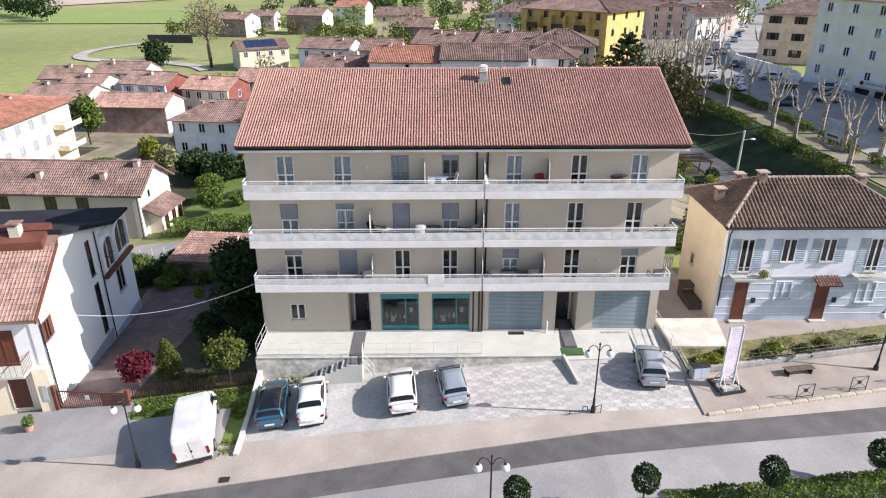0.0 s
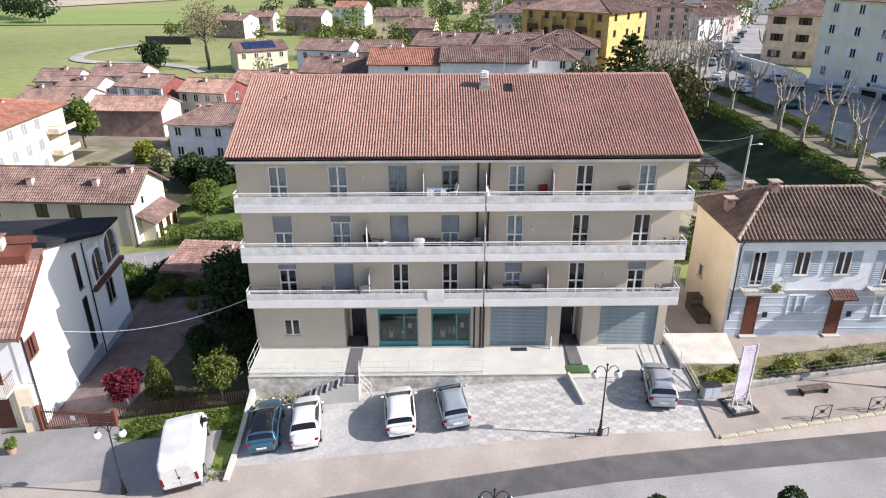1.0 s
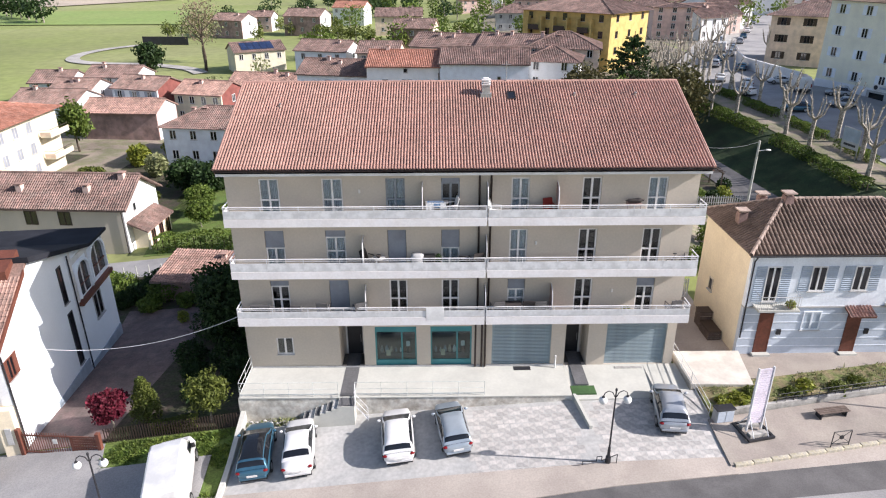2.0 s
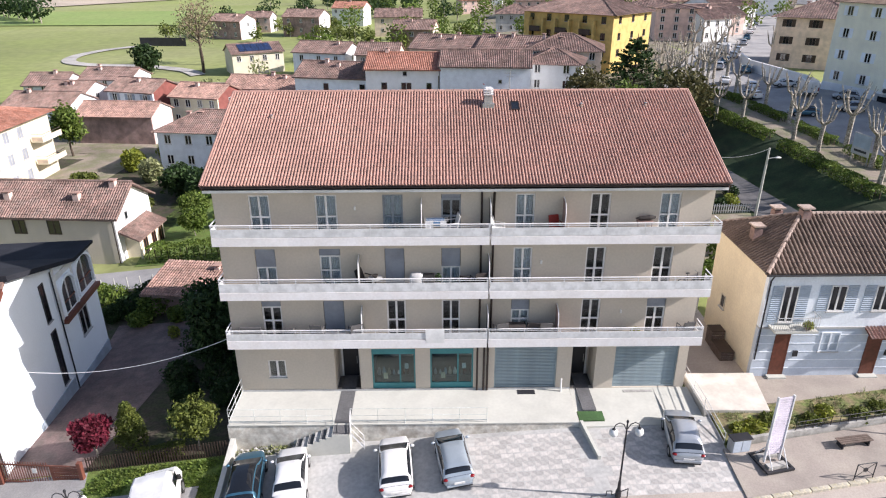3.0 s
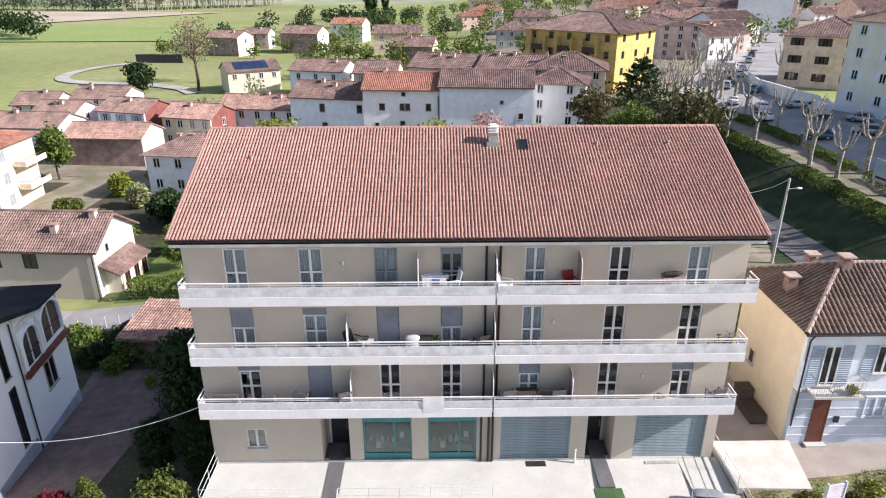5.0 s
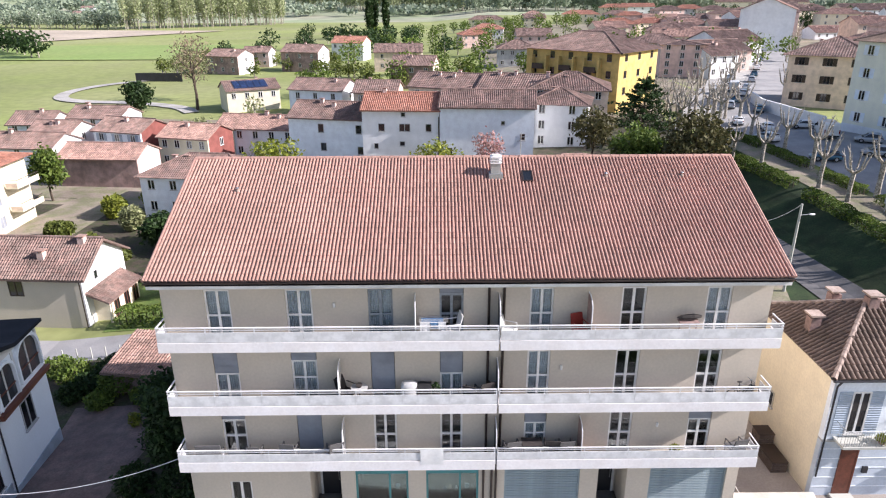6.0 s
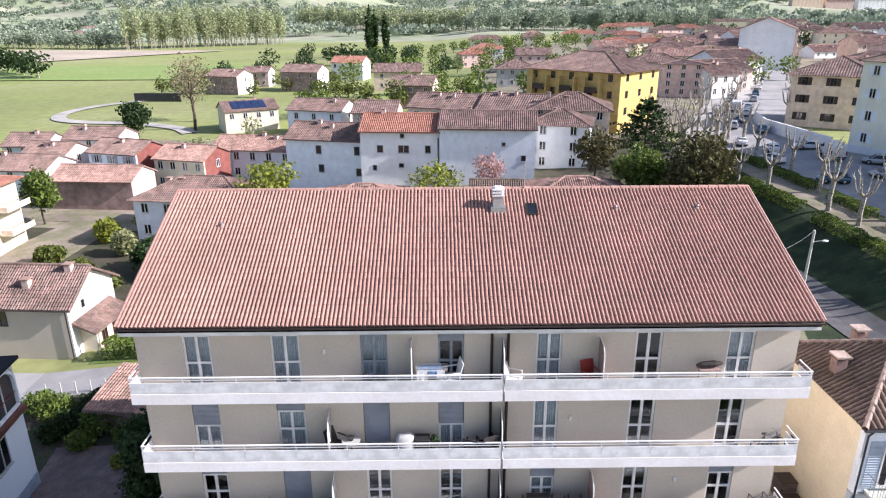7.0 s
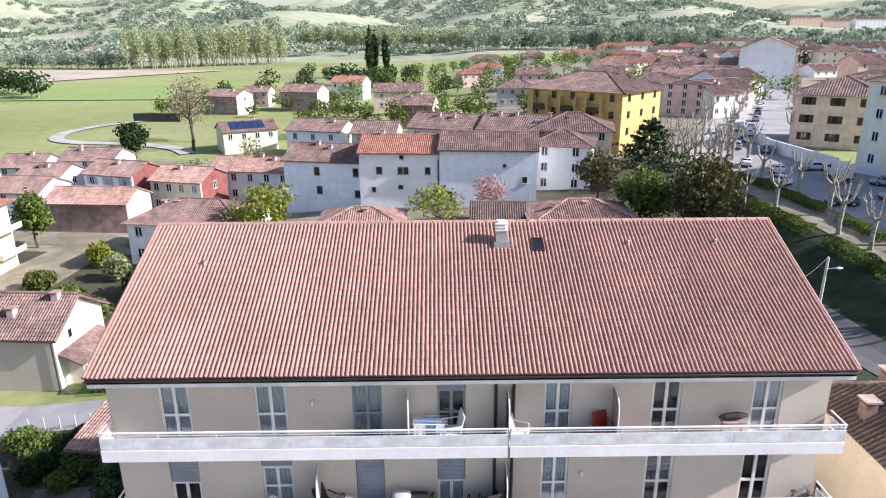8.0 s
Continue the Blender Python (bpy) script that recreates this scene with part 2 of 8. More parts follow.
TYRE = mat("black_rubber", (0.02, 0.02, 0.02), 0.85, bump=0)
RIM = mat("alloy_rim", (0.5, 0.5, 0.52), 0.35, 0.8, bump=0)
CAR_GLASS = mat("tinted_car_glass", (0.012, 0.014, 0.018), 0.06, bump=0, spec=0.7)
LIGHT_RED = mat("red_tail_light", (0.22, 0.012, 0.016), 0.2, bump=0)
BLACK_TRIM = mat("black_plastic_trim", (0.025, 0.025, 0.027), 0.6, bump=0.02)
GLOBE = mat("opal_globe", (0.82, 0.82, 0.80), 0.3, bump=0, var=0.03, gvar=0.02)
RUST_RED = mat("red_brown_gate_paint", (0.17, 0.06, 0.04), 0.6, var=0.15, bump=0.05)
MAT_GREEN = mat("green_door_mat", (0.06, 0.13, 0.045), 0.95, bump=0.3)
MAT_GREY = mat("dark_grey_carpet", (0.13, 0.13, 0.135), 0.95, bump=0.2)
YELLOW_PAINT = mat("worn_yellow_kerb", (0.52, 0.47, 0.34), 0.85, var=0.3, scale=1.5, gvar=0.15, tint=(0.42, 0.39, 0.33))
LILAC = mat("pale_lilac_sheet", (0.76, 0.70, 0.80), 0.5, var=0.06, gvar=0.04)
BANNER = mat("white_banner_cloth", (0.86, 0.86, 0.85), 0.7, var=0.04, gvar=0.03, bump=0)
SOLAR = mat("solar_cells", (0.02, 0.035, 0.09), 0.15, bump=0, spec=0.8)
CLOTH = mat("white_cloth", (0.78, 0.78, 0.78), 0.9, var=0.06, bump=0.1)
RED_PLASTIC = mat("red_plastic", (0.42, 0.05, 0.035), 0.5, bump=0)
BLUE_CLOTH = mat("blue_cloth", (0.16, 0.30, 0.52), 0.8, bump=0.1)


def car_paint(name, col, metal=0.25):
    m = mat(name, col, 0.28, metal, var=0.03, gvar=0.02, bump=0, spec=0.6)
    m.node_tree.nodes["Principled BSDF"].inputs["Coat Weight"].default_value = 0.6
    return m


# ---- mesh helpers ----
class MB:
    """Vertices and faces of one mesh."""

    def __init__(self):
        self.v, self.f = [], []

    def add(self, pts, faces):
        o = len(self.v)
        self.v.extend(tuple(p) for p in pts)
        self.f.extend(tuple(o + i for i in q) for q in faces)
        return self

    def box(self, x0, x1, y0, y1, z0, z1):
        return self.add([(x, y, z) for z in (z0, z1) for y in (y0, y1) for x in (x0, x1)],
                        [(0, 2, 3, 1), (4, 5, 7, 6), (0, 1, 5, 4), (2, 6, 7, 3), (0, 4, 6, 2), (1, 3, 7, 5)])

    def tube(self, p, q, r, r2=None, n=8, caps=True):
        p, q = Vector(p), Vector(q)
        d = (q - p).normalized()
        a = d.orthogonal().normalized()
        b = d.cross(a)
        pts = [o + (a * math.cos(2 * math.pi * i / n) + b * math.sin(2 * math.pi * i / n)) * rr
               for o, rr in ((p, r), (q, r if r2 is None else r2)) for i in range(n)]
        fs = [(i, (i + 1) % n, n + (i + 1) % n, n + i) for i in range(n)]
        if caps:
            fs += [tuple(range(n))[::-1], tuple(range(n, 2 * n))]
        return self.add(pts, fs)

    def path(self, pts, r, n=6):
        for p, q in zip(pts, pts[1:]):
            self.tube(p, q, r, n=n)
        return self

    def cable(self, pts, r, n=6):
        """One unbroken round line through pts."""
        d = (Vector(pts[-1]) - Vector(pts[0])).normalized()
        a = d.orthogonal().normalized()
        b = d.cross(a)
        return self.loft([[Vector(p) + (a * math.cos(2 * math.pi * i / n) + b * math.sin(2 * math.pi * i / n)) * r for i in range(n)] for p in pts])

    def loft(self, rings, closed=True, caps=True):
        n = len(rings[0])
        o = len(self.v)
        for r in rings:
            self.v.extend(tuple(p) for p in r)
        for i in range(len(rings) - 1):
            for j in range(n if closed else n - 1):
                k = (j + 1) % n
                self.f.append((o + i * n + j, o + i * n + k, o + (i + 1) * n + k, o + (i + 1) * n + j))
        if caps and closed:
            self.f.append(tuple(o + j for j in range(n))[::-1])
            self.f.append(tuple(o + (len(rings) - 1) * n + j for j in range(n)))
        return self

    def ball(self, c, rx, ry, rz, n=10, m=7):
        rings = []
        for i in range(m + 1):
            a = math.pi * (0.02 + 0.96 * i / m)
            rings.append([(c[0] + rx * math.sin(a) * math.cos(2 * math.pi * j / n), c[1] + ry * math.sin(a) * math.sin(2 * math.pi * j / n),
                           c[2] - rz * math.cos(a)) for j in range(n)])
        return self.loft(rings)


def part(name, mb, material, parent=None, label="", bevel=0.0, smooth=False, kind=""):
    me = bpy.data.meshes.new(name)
    me.from_pydata(mb.v, [], mb.f)
    if bevel:
        bm = bmesh.new()
        bm.from_mesh(me)
        bmesh.ops.bevel(bm, geom=bm.edges[:], offset=bevel, segments=1, affect="EDGES")
        bm.to_mesh(me)
        bm.free()
    me.update()
    if smooth:
        me.polygons.foreach_set("use_smooth", [True] * len(me.polygons))
    me.materials.append(material)
    ob = new(name, me)
    if parent is not None:
        ob.parent = parent
    if label:
        ob["label"] = label
    if kind:
        ob["kind"] = kind
    return ob


def thing(name, m, label, category, group="", kind=""):
    ob = new(name)
    ob.empty_display_size = 0.3
    ob.matrix_basis = m
    return tagged(ob, label, category, group, kind)


def solo(name, mb, material, label, category, m=None, group="", kind="", bevel=0.0, smooth=False):
    ob = part(name, mb, material, None, "", bevel, smooth)
    if m is not None:
        ob.matrix_basis = m
    return tagged(ob, label, category, group, kind)


def panel(mb, place, u0, u1, v0, v1, holes, thick):
    """A wall in the u, v plane with holes (u0, u1, v0, v1) that go through its thickness. place(u, v, w) gives the point w deep."""
    us = sorted({u0, u1, *[h[0] for h in holes], *[h[1] for h in holes]})
    vs = sorted({v0, v1, *[h[2] for h in holes], *[h[3] for h in holes]})
    for a, b in zip(us, us[1:]):
        for c, d in zip(vs, vs[1:]):
            mu, mv = (a + b) / 2, (c + d) / 2
            if any(h[0] < mu < h[1] and h[2] < mv < h[3] for h in holes):
                continue
            for w in (0, thick):
                q = [(a, c), (b, c), (b, d), (a, d)]
                mb.add([place(*p, w) for p in (q if w == 0 else q[::-1])], [(0, 1, 2, 3)])
    for h in [(u0, u1, v0, v1), *holes]:
        c = [(h[0], h[2]), (h[1], h[2]), (h[1], h[3]), (h[0], h[3])]
        for p, q in zip(c, c[1:] + c[:1]):
            mb.add([place(*p, 0), place(*q, 0), place(*q, thick), place(*p, thick)], [(0, 1, 2, 3)])
    return mb


TILE_PROFILE = [(0.0, 0.0), (0.20, 0.0), (0.28, 0.55), (0.45, 0.92), (0.64, 1.0), (0.82, 0.85), (0.94, 0.5), (1.0, 0.0)]


def tile_verts(cw, rl, hi, coarse=False, lip=0.035):
    """One roof tile: x across, y up the slope, z out of it; its lower edge stands proud of the next."""
    prof = [(0.0, 0.0), (0.45, 0.0), (0.72, 1.0), (1.0, 0.0)] if coarse else TILE_PROFILE
    n = len(prof)
    pts = [(x * cw, -0.04 * rl, lip + h * hi) for x, h in prof] + [(x * cw, rl, h * hi) for x, h in prof] + [(x * cw, -0.04 * rl, -0.01 + h * hi * 0.5) for x, h in prof]
    fs = [(i, i + 1, n + i + 1, n + i) for i in range(n - 1)] + [(2 * n + i, 2 * n + i + 1, i + 1, i) for i in range(n - 1)]
    return np.array(pts), fs


def tile_field(mb, o, u, v, width, length, cw, rl, hi, coarse=True, left=0.0, right=0.0, skip_rows=0, jitter=0.012, rng=random.Random(5), lip=0.035):
    """Tiles over a slope from its lower left corner o; left and right: how far each side leans in per metre up the slope."""
    u, v = Vector(u).normalized(), Vector(v).normalized()
    n = u.cross(v)
    basis = np.array([u, v, n])
    pts, fs = tile_verts(cw, rl, hi, coarse, lip)
    cols, rows = int(round(width / cw)), int(round(length / rl))
    cw2, rl2 = width / cols, length / rows
    for r in range(skip_rows, rows):
        vm = (r + 0.5) * rl2
        for c in range(cols):
            um = (c + 0.5) * cw2
            if um < left * vm or um > width - right * vm:
                continue
            j = rng.uniform(-jitter, jitter)
            p = (pts * (cw2 / cw, rl2 / rl, 1) + (c * cw2 + j, r * rl2 + rng.uniform(-jitter, jitter) * 1.5, rng.uniform(0, jitter) * 0.8)) @ basis + np.array(o)
            mb.add(p.tolist(), fs)
    return mb


def sm(k):
    k = np.clip(k, 0, 1)
    return k * k * (3 - 2 * k)


# ---- ground ----
GX = [-60, -45, -30, -20, -7.4, 3, 12, 18, 60]


def z_ground(x, y):
    """Height of the land: it falls to the west, is a plain behind, and rises to hills far off."""
    x, y = np.asarray(x, float), np.asarray(y, float)
    zr = np.interp(x, GX, [-6.2, -6, -4.6, -3.5, -2.4, -1.5, -0.8, -0.7, -0.5])
    zt = np.interp(x, GX, [-6.2, -6, -4.9, -3.4, -1.75, -1.0, -0.38, -0.1, 0])
    zb = np.interp(x, GX, [-6.2, -6.2, -6.2, -5, -3.2, -2.5, -1.5, -0.6, 0])
    zf = np.interp(x, [-60, 0, 60], [-3, -2.6, 3])
    k1 = np.clip((y + 8.5) / 5.6, 0, 1)
    k2 = np.clip((y + 2.9) / 16.9, 0, 1)
    front = zr * (1 - k1) + zt * k1
    near = front * (1 - k2) + zb * k2
    k3 = sm((y - np.interp(x, [-20, 30], [55, 14])) / np.interp(x, [-20, 30], [110, 70]))
    z = near * (1 - k3) + zf * k3
    # the bank between the lane and the higher street
    bank = sm((y - 16) / 10) * sm((82 - y) / 14)
    z = z + bank * (0.9 * sm((x - 41) / 7) - 2.0 * sm((46 - x) / 8) * sm((x - 24) / 8))
    # hills
    r = np.hypot(x * 0.55, y)
    wave = 0.55 + 0.25 * np.sin(x / 330 + 0.6) + 0.2 * np.sin(x / 140 + y / 310) + 0.14 * np.sin(x / 71 - y / 190 + 1)
    hill = sm((r - 700) / 1500) * 200 * wave + sm((r - 1900) / 1800) * 90 * (0.8 + 0.3 * np.sin(x / 520 + 2))
    hill = hill * np.interp(x / np.maximum(y, 1), [-0.2, 0.1, 0.4], [1, 0.78, 0.68])
    return z + np.where(y > 0, hill * 0.93, 0)


def zg(x, y):
    return float(z_ground(x, y))


def grow(a, b, step, far, ratio):
    """Grid lines: even from a to b, then ever wider out to far on both sides."""
    mid = list(np.arange(a, b + step / 2, step))
    hi, lo, s = [], [], step
    while (hi[-1] if hi else b) < far[1]:
        s *= ratio
        hi.append((hi[-1] if hi else b) + s)
    s = step
    while (lo[-1] if lo else a) > far[0]:
        s *= ratio
        lo.append((lo[-1] if lo else a) - s)
    return np.array(lo[::-1] + mid + hi)


def sheet(xs, ys, dz):
    X, Y = np.meshgrid(xs, ys)
    Z = z_ground(X, Y) + dz
    mb = MB()
    mb.v = np.stack([X, Y, Z], -1).reshape(-1, 3).tolist()
    n = len(xs)
    mb.f = [(j * n + i, j * n + i + 1, (j + 1) * n + i + 1, (j + 1) * n + i) for j in range(len(ys) - 1) for i in range(n - 1)]
    return mb


def drape(name, corners, dz, material, label, category, step=1.0, skirt=0.0, kind="structure"):
    """A four-sided patch laid on the land, with an edge that goes down into it."""
    a, b, c, d = [np.array(p, float) for p in corners]
    nu = max(1, int(max(np.linalg.norm(b - a), np.linalg.norm(c - d)) / step))
    nv = max(1, int(max(np.linalg.norm(d - a), np.linalg.norm(c - b)) / step))
    mb, rim = MB(), []
    for j in range(nv + 1):
        for i in range(nu + 1):
            u, v = i / nu, j / nv
            p = (a * (1 - u) + b * u) * (1 - v) + (d * (1 - u) + c * u) * v
            mb.v.append((p[0], p[1], zg(*p) + dz))
    for j in range(nv):
        for i in range(nu):
            o = j * (nu + 1) + i
            mb.f.append((o, o + 1, o + nu + 2, o + nu + 1))
    if skirt:
        w = nu + 1
        rim = [i for i in range(w)] + [j * w + nu for j in range(1, nv + 1)] + [nv * w + i for i in range(nu - 1, -1, -1)] + [j * w for j in range(nv - 1, 0, -1)]
        o = len(mb.v)
        mb.v += [(mb.v[i][0], mb.v[i][1], mb.v[i][2] - skirt) for i in rim]
        for k in range(len(rim)):
            k2 = (k + 1) % len(rim)
            mb.f.append((rim[k2], rim[k], o + k, o + k2))
    return solo(name, mb, material, label, category, kind=kind)


xs, ys = grow(-46, 46, 1.0, (-3500, 3500), 1.09), grow(-22, 60, 1.0, (-400, 4500), 1.07)
land = solo("ground", sheet(xs, ys, 0.0), GRASS, "green meadow land rising to far hills", "ground", kind="structure", smooth=True)
# beyond y 640 the land takes the haze-paled colour
land.data.materials.append(HAZY_HILL_GRASS)
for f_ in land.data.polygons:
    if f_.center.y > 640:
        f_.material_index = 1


def ribbon(name, pts, width, dz, material, label, category):
    """A strip of even width along a curved line on the land."""
    v = [Vector((*p, 0)) for p in pts]
    curve = []
    for i in range(len(v) - 1):
        p0, p1, p2, p3 = v[max(i - 1, 0)], v[i], v[i + 1], v[min(i + 2, len(v) - 1)]
        for k in range(6):
            t = k / 6
            curve.append(0.5 * (2 * p1 + (p2 - p0) * t + (2 * p0 - 5 * p1 + 4 * p2 - p3) * t * t + (3 * p1 - p0 - 3 * p2 + p3) * t ** 3))
    curve.append(v[-1])
    mb = MB()
    for i, p in enumerate(curve):
        d = (curve[min(i + 1, len(curve) - 1)] - curve[max(i - 1, 0)]).normalized()
        for s_ in (-0.5, 0.5):
            x, y = p.x - d.y * width * s_, p.y + d.x * width * s_
            mb.v.append((x, y, zg(x, y) + dz))
    mb.f = [(2 * i, 2 * i + 2, 2 * i + 3, 2 * i + 1) for i in range(len(curve) - 1)]
    return solo(name, mb, material, label, category, kind="structure")
# paved and planted areas, laid on the land
RS = 0.101                                        # the road runs at a slant


def road_y(x):
    return -10.4 + RS * x


drape("road", [(-90, road_y(-90) - 9), (90, road_y(90) - 9), (90, road_y(90)), (-90, road_y(-90))], 0.03, ASPHALT, "worn light grey asphalt road", "road", 1.5)
drape("road_strip", [(-90, road_y(-90) - 1.75), (90, road_y(90) - 1.75), (90, road_y(90)), (-90, road_y(-90))], 0.04, ASPHALT_DARK, "dark asphalt strip along the road edge", "road", 1.5)
drape("pavement", [(-60, road_y(-60)), (18.2, road_y(18.2)), (18.2, -7.5), (-60, -9.0)], 0.09, PAVING, "reddish asphalt pavement along the road", "pavement", 1.0, 0.15)
drape("pavement_east", [(18.0, -8.1), (70, 0.74), (70, 4.0), (18.0, -5.0)], 0.16, PAVING_DARK, "brownish asphalt pavement behind the yellow kerb", "pavement", 1.0, 0.25)
drape("road_gutter", [(17.0, road_y(17.0)), (60, road_y(60)), (60, -0.9), (17.0, -8.0)], 0.035, PAVING, "pale worn gutter beside the kerb", "road", 1.0)
drape("forecourt", [(-40, -9.2), (-13.2, -9.2), (-15.0, -3.4), (-40, -3.4)], 0.07, ASPHALT, "worn asphalt forecourt before the gate", "pavement", 1.0, 0.1)
drape("van_bay", [(-13.2, -9.2), (-8.2, -9.2), (-8.4, -5.2), (-14.4, -5.4)], 0.1, ASPHALT, "worn asphalt bay beside the grass", "pavement", 1.0, 0.1)
drape("verge_lawn", [(-14.6, -6.0), (-7.5, -9.1), (-7.35, -3.3), (-15.0, -3.3)], 0.06, LAWN, "bright grass verge in front of the fence", "lawn", 0.6, 0.1)
drape("parking_lot", [(-7.0, -8.9), (18.2, -7.9), (18.2, -2.6), (-7.0, -2.6)], 0.07, PARKING, "grey sloping parking surface", "parking lot", 0.7, 0.15)
drape("garden_bed", [(-19.6, -3.2), (-7.4, -3.2), (-7.4, 23.6), (-30, 24.2)], 0.03, EARTH, "dark earth garden with low plants", "garden", 1.0)
drape("yard", [(-19.6, -3.3), (-15.2, -3.3), (-14.2, 15.5), (-22.5, 16.5)], 0.06, YARD, "reddish brick yard beside the white house", "yard", 1.0)
drape("side_lane", [(17.7, 0.4), (21.9, 0.4), (22.2, 16), (17.7, 16)], 0.12, PAVING, "paved lane between two buildings", "lane", 1.0)
drape("side_yard", [(17.7, 16), (31, 16), (36.5, 33.2), (17.7, 33.2)], 0.08, DRIVE, "earthy gravel yard behind the lane gate", "yard", 1.2)
drape("back_lane", [(-60, 24.5), (-14, 23.5), (-14, 27.5), (-60, 29.6)], 0.05, ASPHALT, "asphalt lane behind the garden", "lane", 1.0)
drape("back_garden", [(-26.5, 29), (-7, 27), (-7, 60), (-30, 50)], 0.05, LAWN, "garden lawn behind a hedge", "lawn", 1.0)
drape("dark_garden", [(-58, 40), (-27, 38), (-24, 62), (-60, 76)], 0.05, EARTH, "kitchen garden with dark earth", "garden", 1.5)
drape("back_drive", [(-56, 44), (-44, 44), (-42, 74), (-50, 74)], 0.08, DRIVE, "earthy gravel drive", "lane", 1.5)
drape("town_yards", [(-75, 72), (24, 60), (26, 118), (-62, 128)], 0.05, DRIVE, "earthy gravel yards between the houses", "yard", 3.0)
drape("park_lawn", [(30.5, 14), (48.5, 20), (45.5, 74), (34.0, 70)], 0.06, LAWN_SHADED, "park lawn behind the hedge, shade in its dark colour", "lawn", 1.2)
drape("park_path", [(48.8, 24), (53.0, 24), (49.5, 76), (45.6, 72)], 0.1, DRIVE, "earthy path between clipped hedges", "path", 1.2)
drape("town_street", [(53.5, 30), (75, 30), (67, 95), (50.0, 84)], 0.08, ASPHALT, "asphalt town street", "road", 2.0)
drape("town_avenue", [(50.0, 84), (67, 95), (182, 318), (172, 318)], 0.08, ASPHALT, "asphalt avenue lined with trees", "road", 3.0)
drape("avenue_pavement", [(42, 84), (50.0, 84), (172, 318), (160, 318)], 0.16, CONCRETE, "pale pavement beside the avenue", "pavement", 3.0)
# the dark asphalt stands in for shade lying on this lane
drape("east_lane", [(38.2, 14), (42.2, 14), (39.1, 51), (35.6, 51)], 0.13, ASPHALT_DARK, "narrow lane beside the lawn, darkened for shade", "lane", 1.2)
drape("ploughed_field", [(-620, 338), (-240, 352), (-150, 486), (-600, 545)], 0.5, SOIL_FIELD, "bare brown ploughed field", "field", 12)
ribbon("field_path", [(-88, 192), (-96, 181), (-99, 170), (-98, 160), (-94, 153), (-86, 149), (-73, 147), (-60, 141), (-54, 134)], 3.6, 0.25, GRAVEL, "pale gravel path curving through the meadow", "path")
drape("crop_field", [(-330, 262), (-62, 262), (-88, 346), (-360, 336)], 0.35, CROP, "bright green young crop field", "field", 10)
drape("town_ground", [(20, 100), (330, 100), (420, 520), (20, 420)], 0.06, DRIVE, "earthy paved ground between the town houses", "ground", 5.0)
drape("corner_yard", [(14, 50), (36, 46), (46, 100), (14, 100)], 0.065, EARTH, "dark planted ground round the garden trees", "garden", 1.5)

# out-of-view pale ground, added so neutral light bounces onto the balconies
drape("south_yard", [(-90, -75), (90, -75), (90, road_y(90) - 9.2), (-90, road_y(-90) - 9.2)], 0.2, GRAVEL, "unseen pale ground across the road, added to bounce light", "pavement", 4.0)

# low kerb stones, yellow and worn
for k in range(18):
    x = 18.2 + k * 0.98
    y = -8.1 + (x - 18) * 0.17
    mb = MB().box(0.0, 0.985, -0.11, 0.11, -0.15, 0.2)
    ob = solo("kerb_stone", mb, YELLOW_PAINT, "worn yellow painted kerb stone", "kerb", pose(x, y, zg(x, y), 0, 0, 9.5), "yellow kerb", bevel=0.02)

# ---- apartment building ----
X0, X1, DEPTH = -7.4, 17.65, 13.4
EAVE_Y, EAVE_Z, RIDGE_Y, RIDGE_Z = -0.73, 12.36, 6.7, 15.5
RX0, RX1 = -7.63, 18.0
COLS = [(-5.65, -4.6), (-2.35, -1.25), (1.03, 2.05), (3.97, 4.96), (7.69, 8.67), (11.46, 12.48), (14.97, 16.0)]
FLOORS = {1: (3.52, 5.72), 2: (6.48, 8.74), 3: (9.52, 11.66)}
apartment = thing("apartment_building", pose(0, 0, 0), "beige four-storey apartment building with red tiled roof", "building")
holes = [(a, b, *FLOORS[f]) for f in FLOORS for a, b in COLS]
SHOPS, GARAGES, NICHES = [(0.07, 2.49), (3.31, 5.72)], [(6.9, 10.38), (13.6, 17.12)], [(-1.99, -0.6), (11.21, 12.54)]
holes += [(a, b, 0.03, 2.70) for a, b in SHOPS] + [(a, b, 0.03, 2.80) for a, b in GARAGES] + [(a, b, -0.05, 2.76) for a, b in NICHES] + [(-5.7, -4.7, 0.86, 2.02)]
front = panel(MB(), lambda u, v, w: (u, w, v), X0, X1, -0.12, 12.2, holes, 0.32)
part("front_wall", front, PLASTER, apartment)
shell = MB().box(X0, X0 + 0.3, 0.32, DEPTH, -4.2, 12.2).box(X1 - 0.3, X1, 0.32, DEPTH, -3.0, 12.2).box(X0 + 0.3, X1 - 0.3, DEPTH - 0.3, DEPTH, -4.2, 12.2)
for x in (X0, X1 - 0.3):                           # gables
    shell.add([(xx, y, z) for xx in (x, x + 0.3) for y, z in ((0.0, 12.2), (DEPTH, 12.2), (RIDGE_Y, 15.0))], [(0, 1, 2), (5, 4, 3), (0, 2, 5, 3), (2, 1, 4, 5)])
part("side_wall", shell, PLASTER, apartment)
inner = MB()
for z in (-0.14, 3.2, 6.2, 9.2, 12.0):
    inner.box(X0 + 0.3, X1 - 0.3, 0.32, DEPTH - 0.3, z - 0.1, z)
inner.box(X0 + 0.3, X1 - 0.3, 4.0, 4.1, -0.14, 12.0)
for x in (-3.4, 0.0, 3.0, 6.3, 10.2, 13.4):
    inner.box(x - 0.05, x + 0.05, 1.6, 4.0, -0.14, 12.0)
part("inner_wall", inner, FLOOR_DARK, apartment)
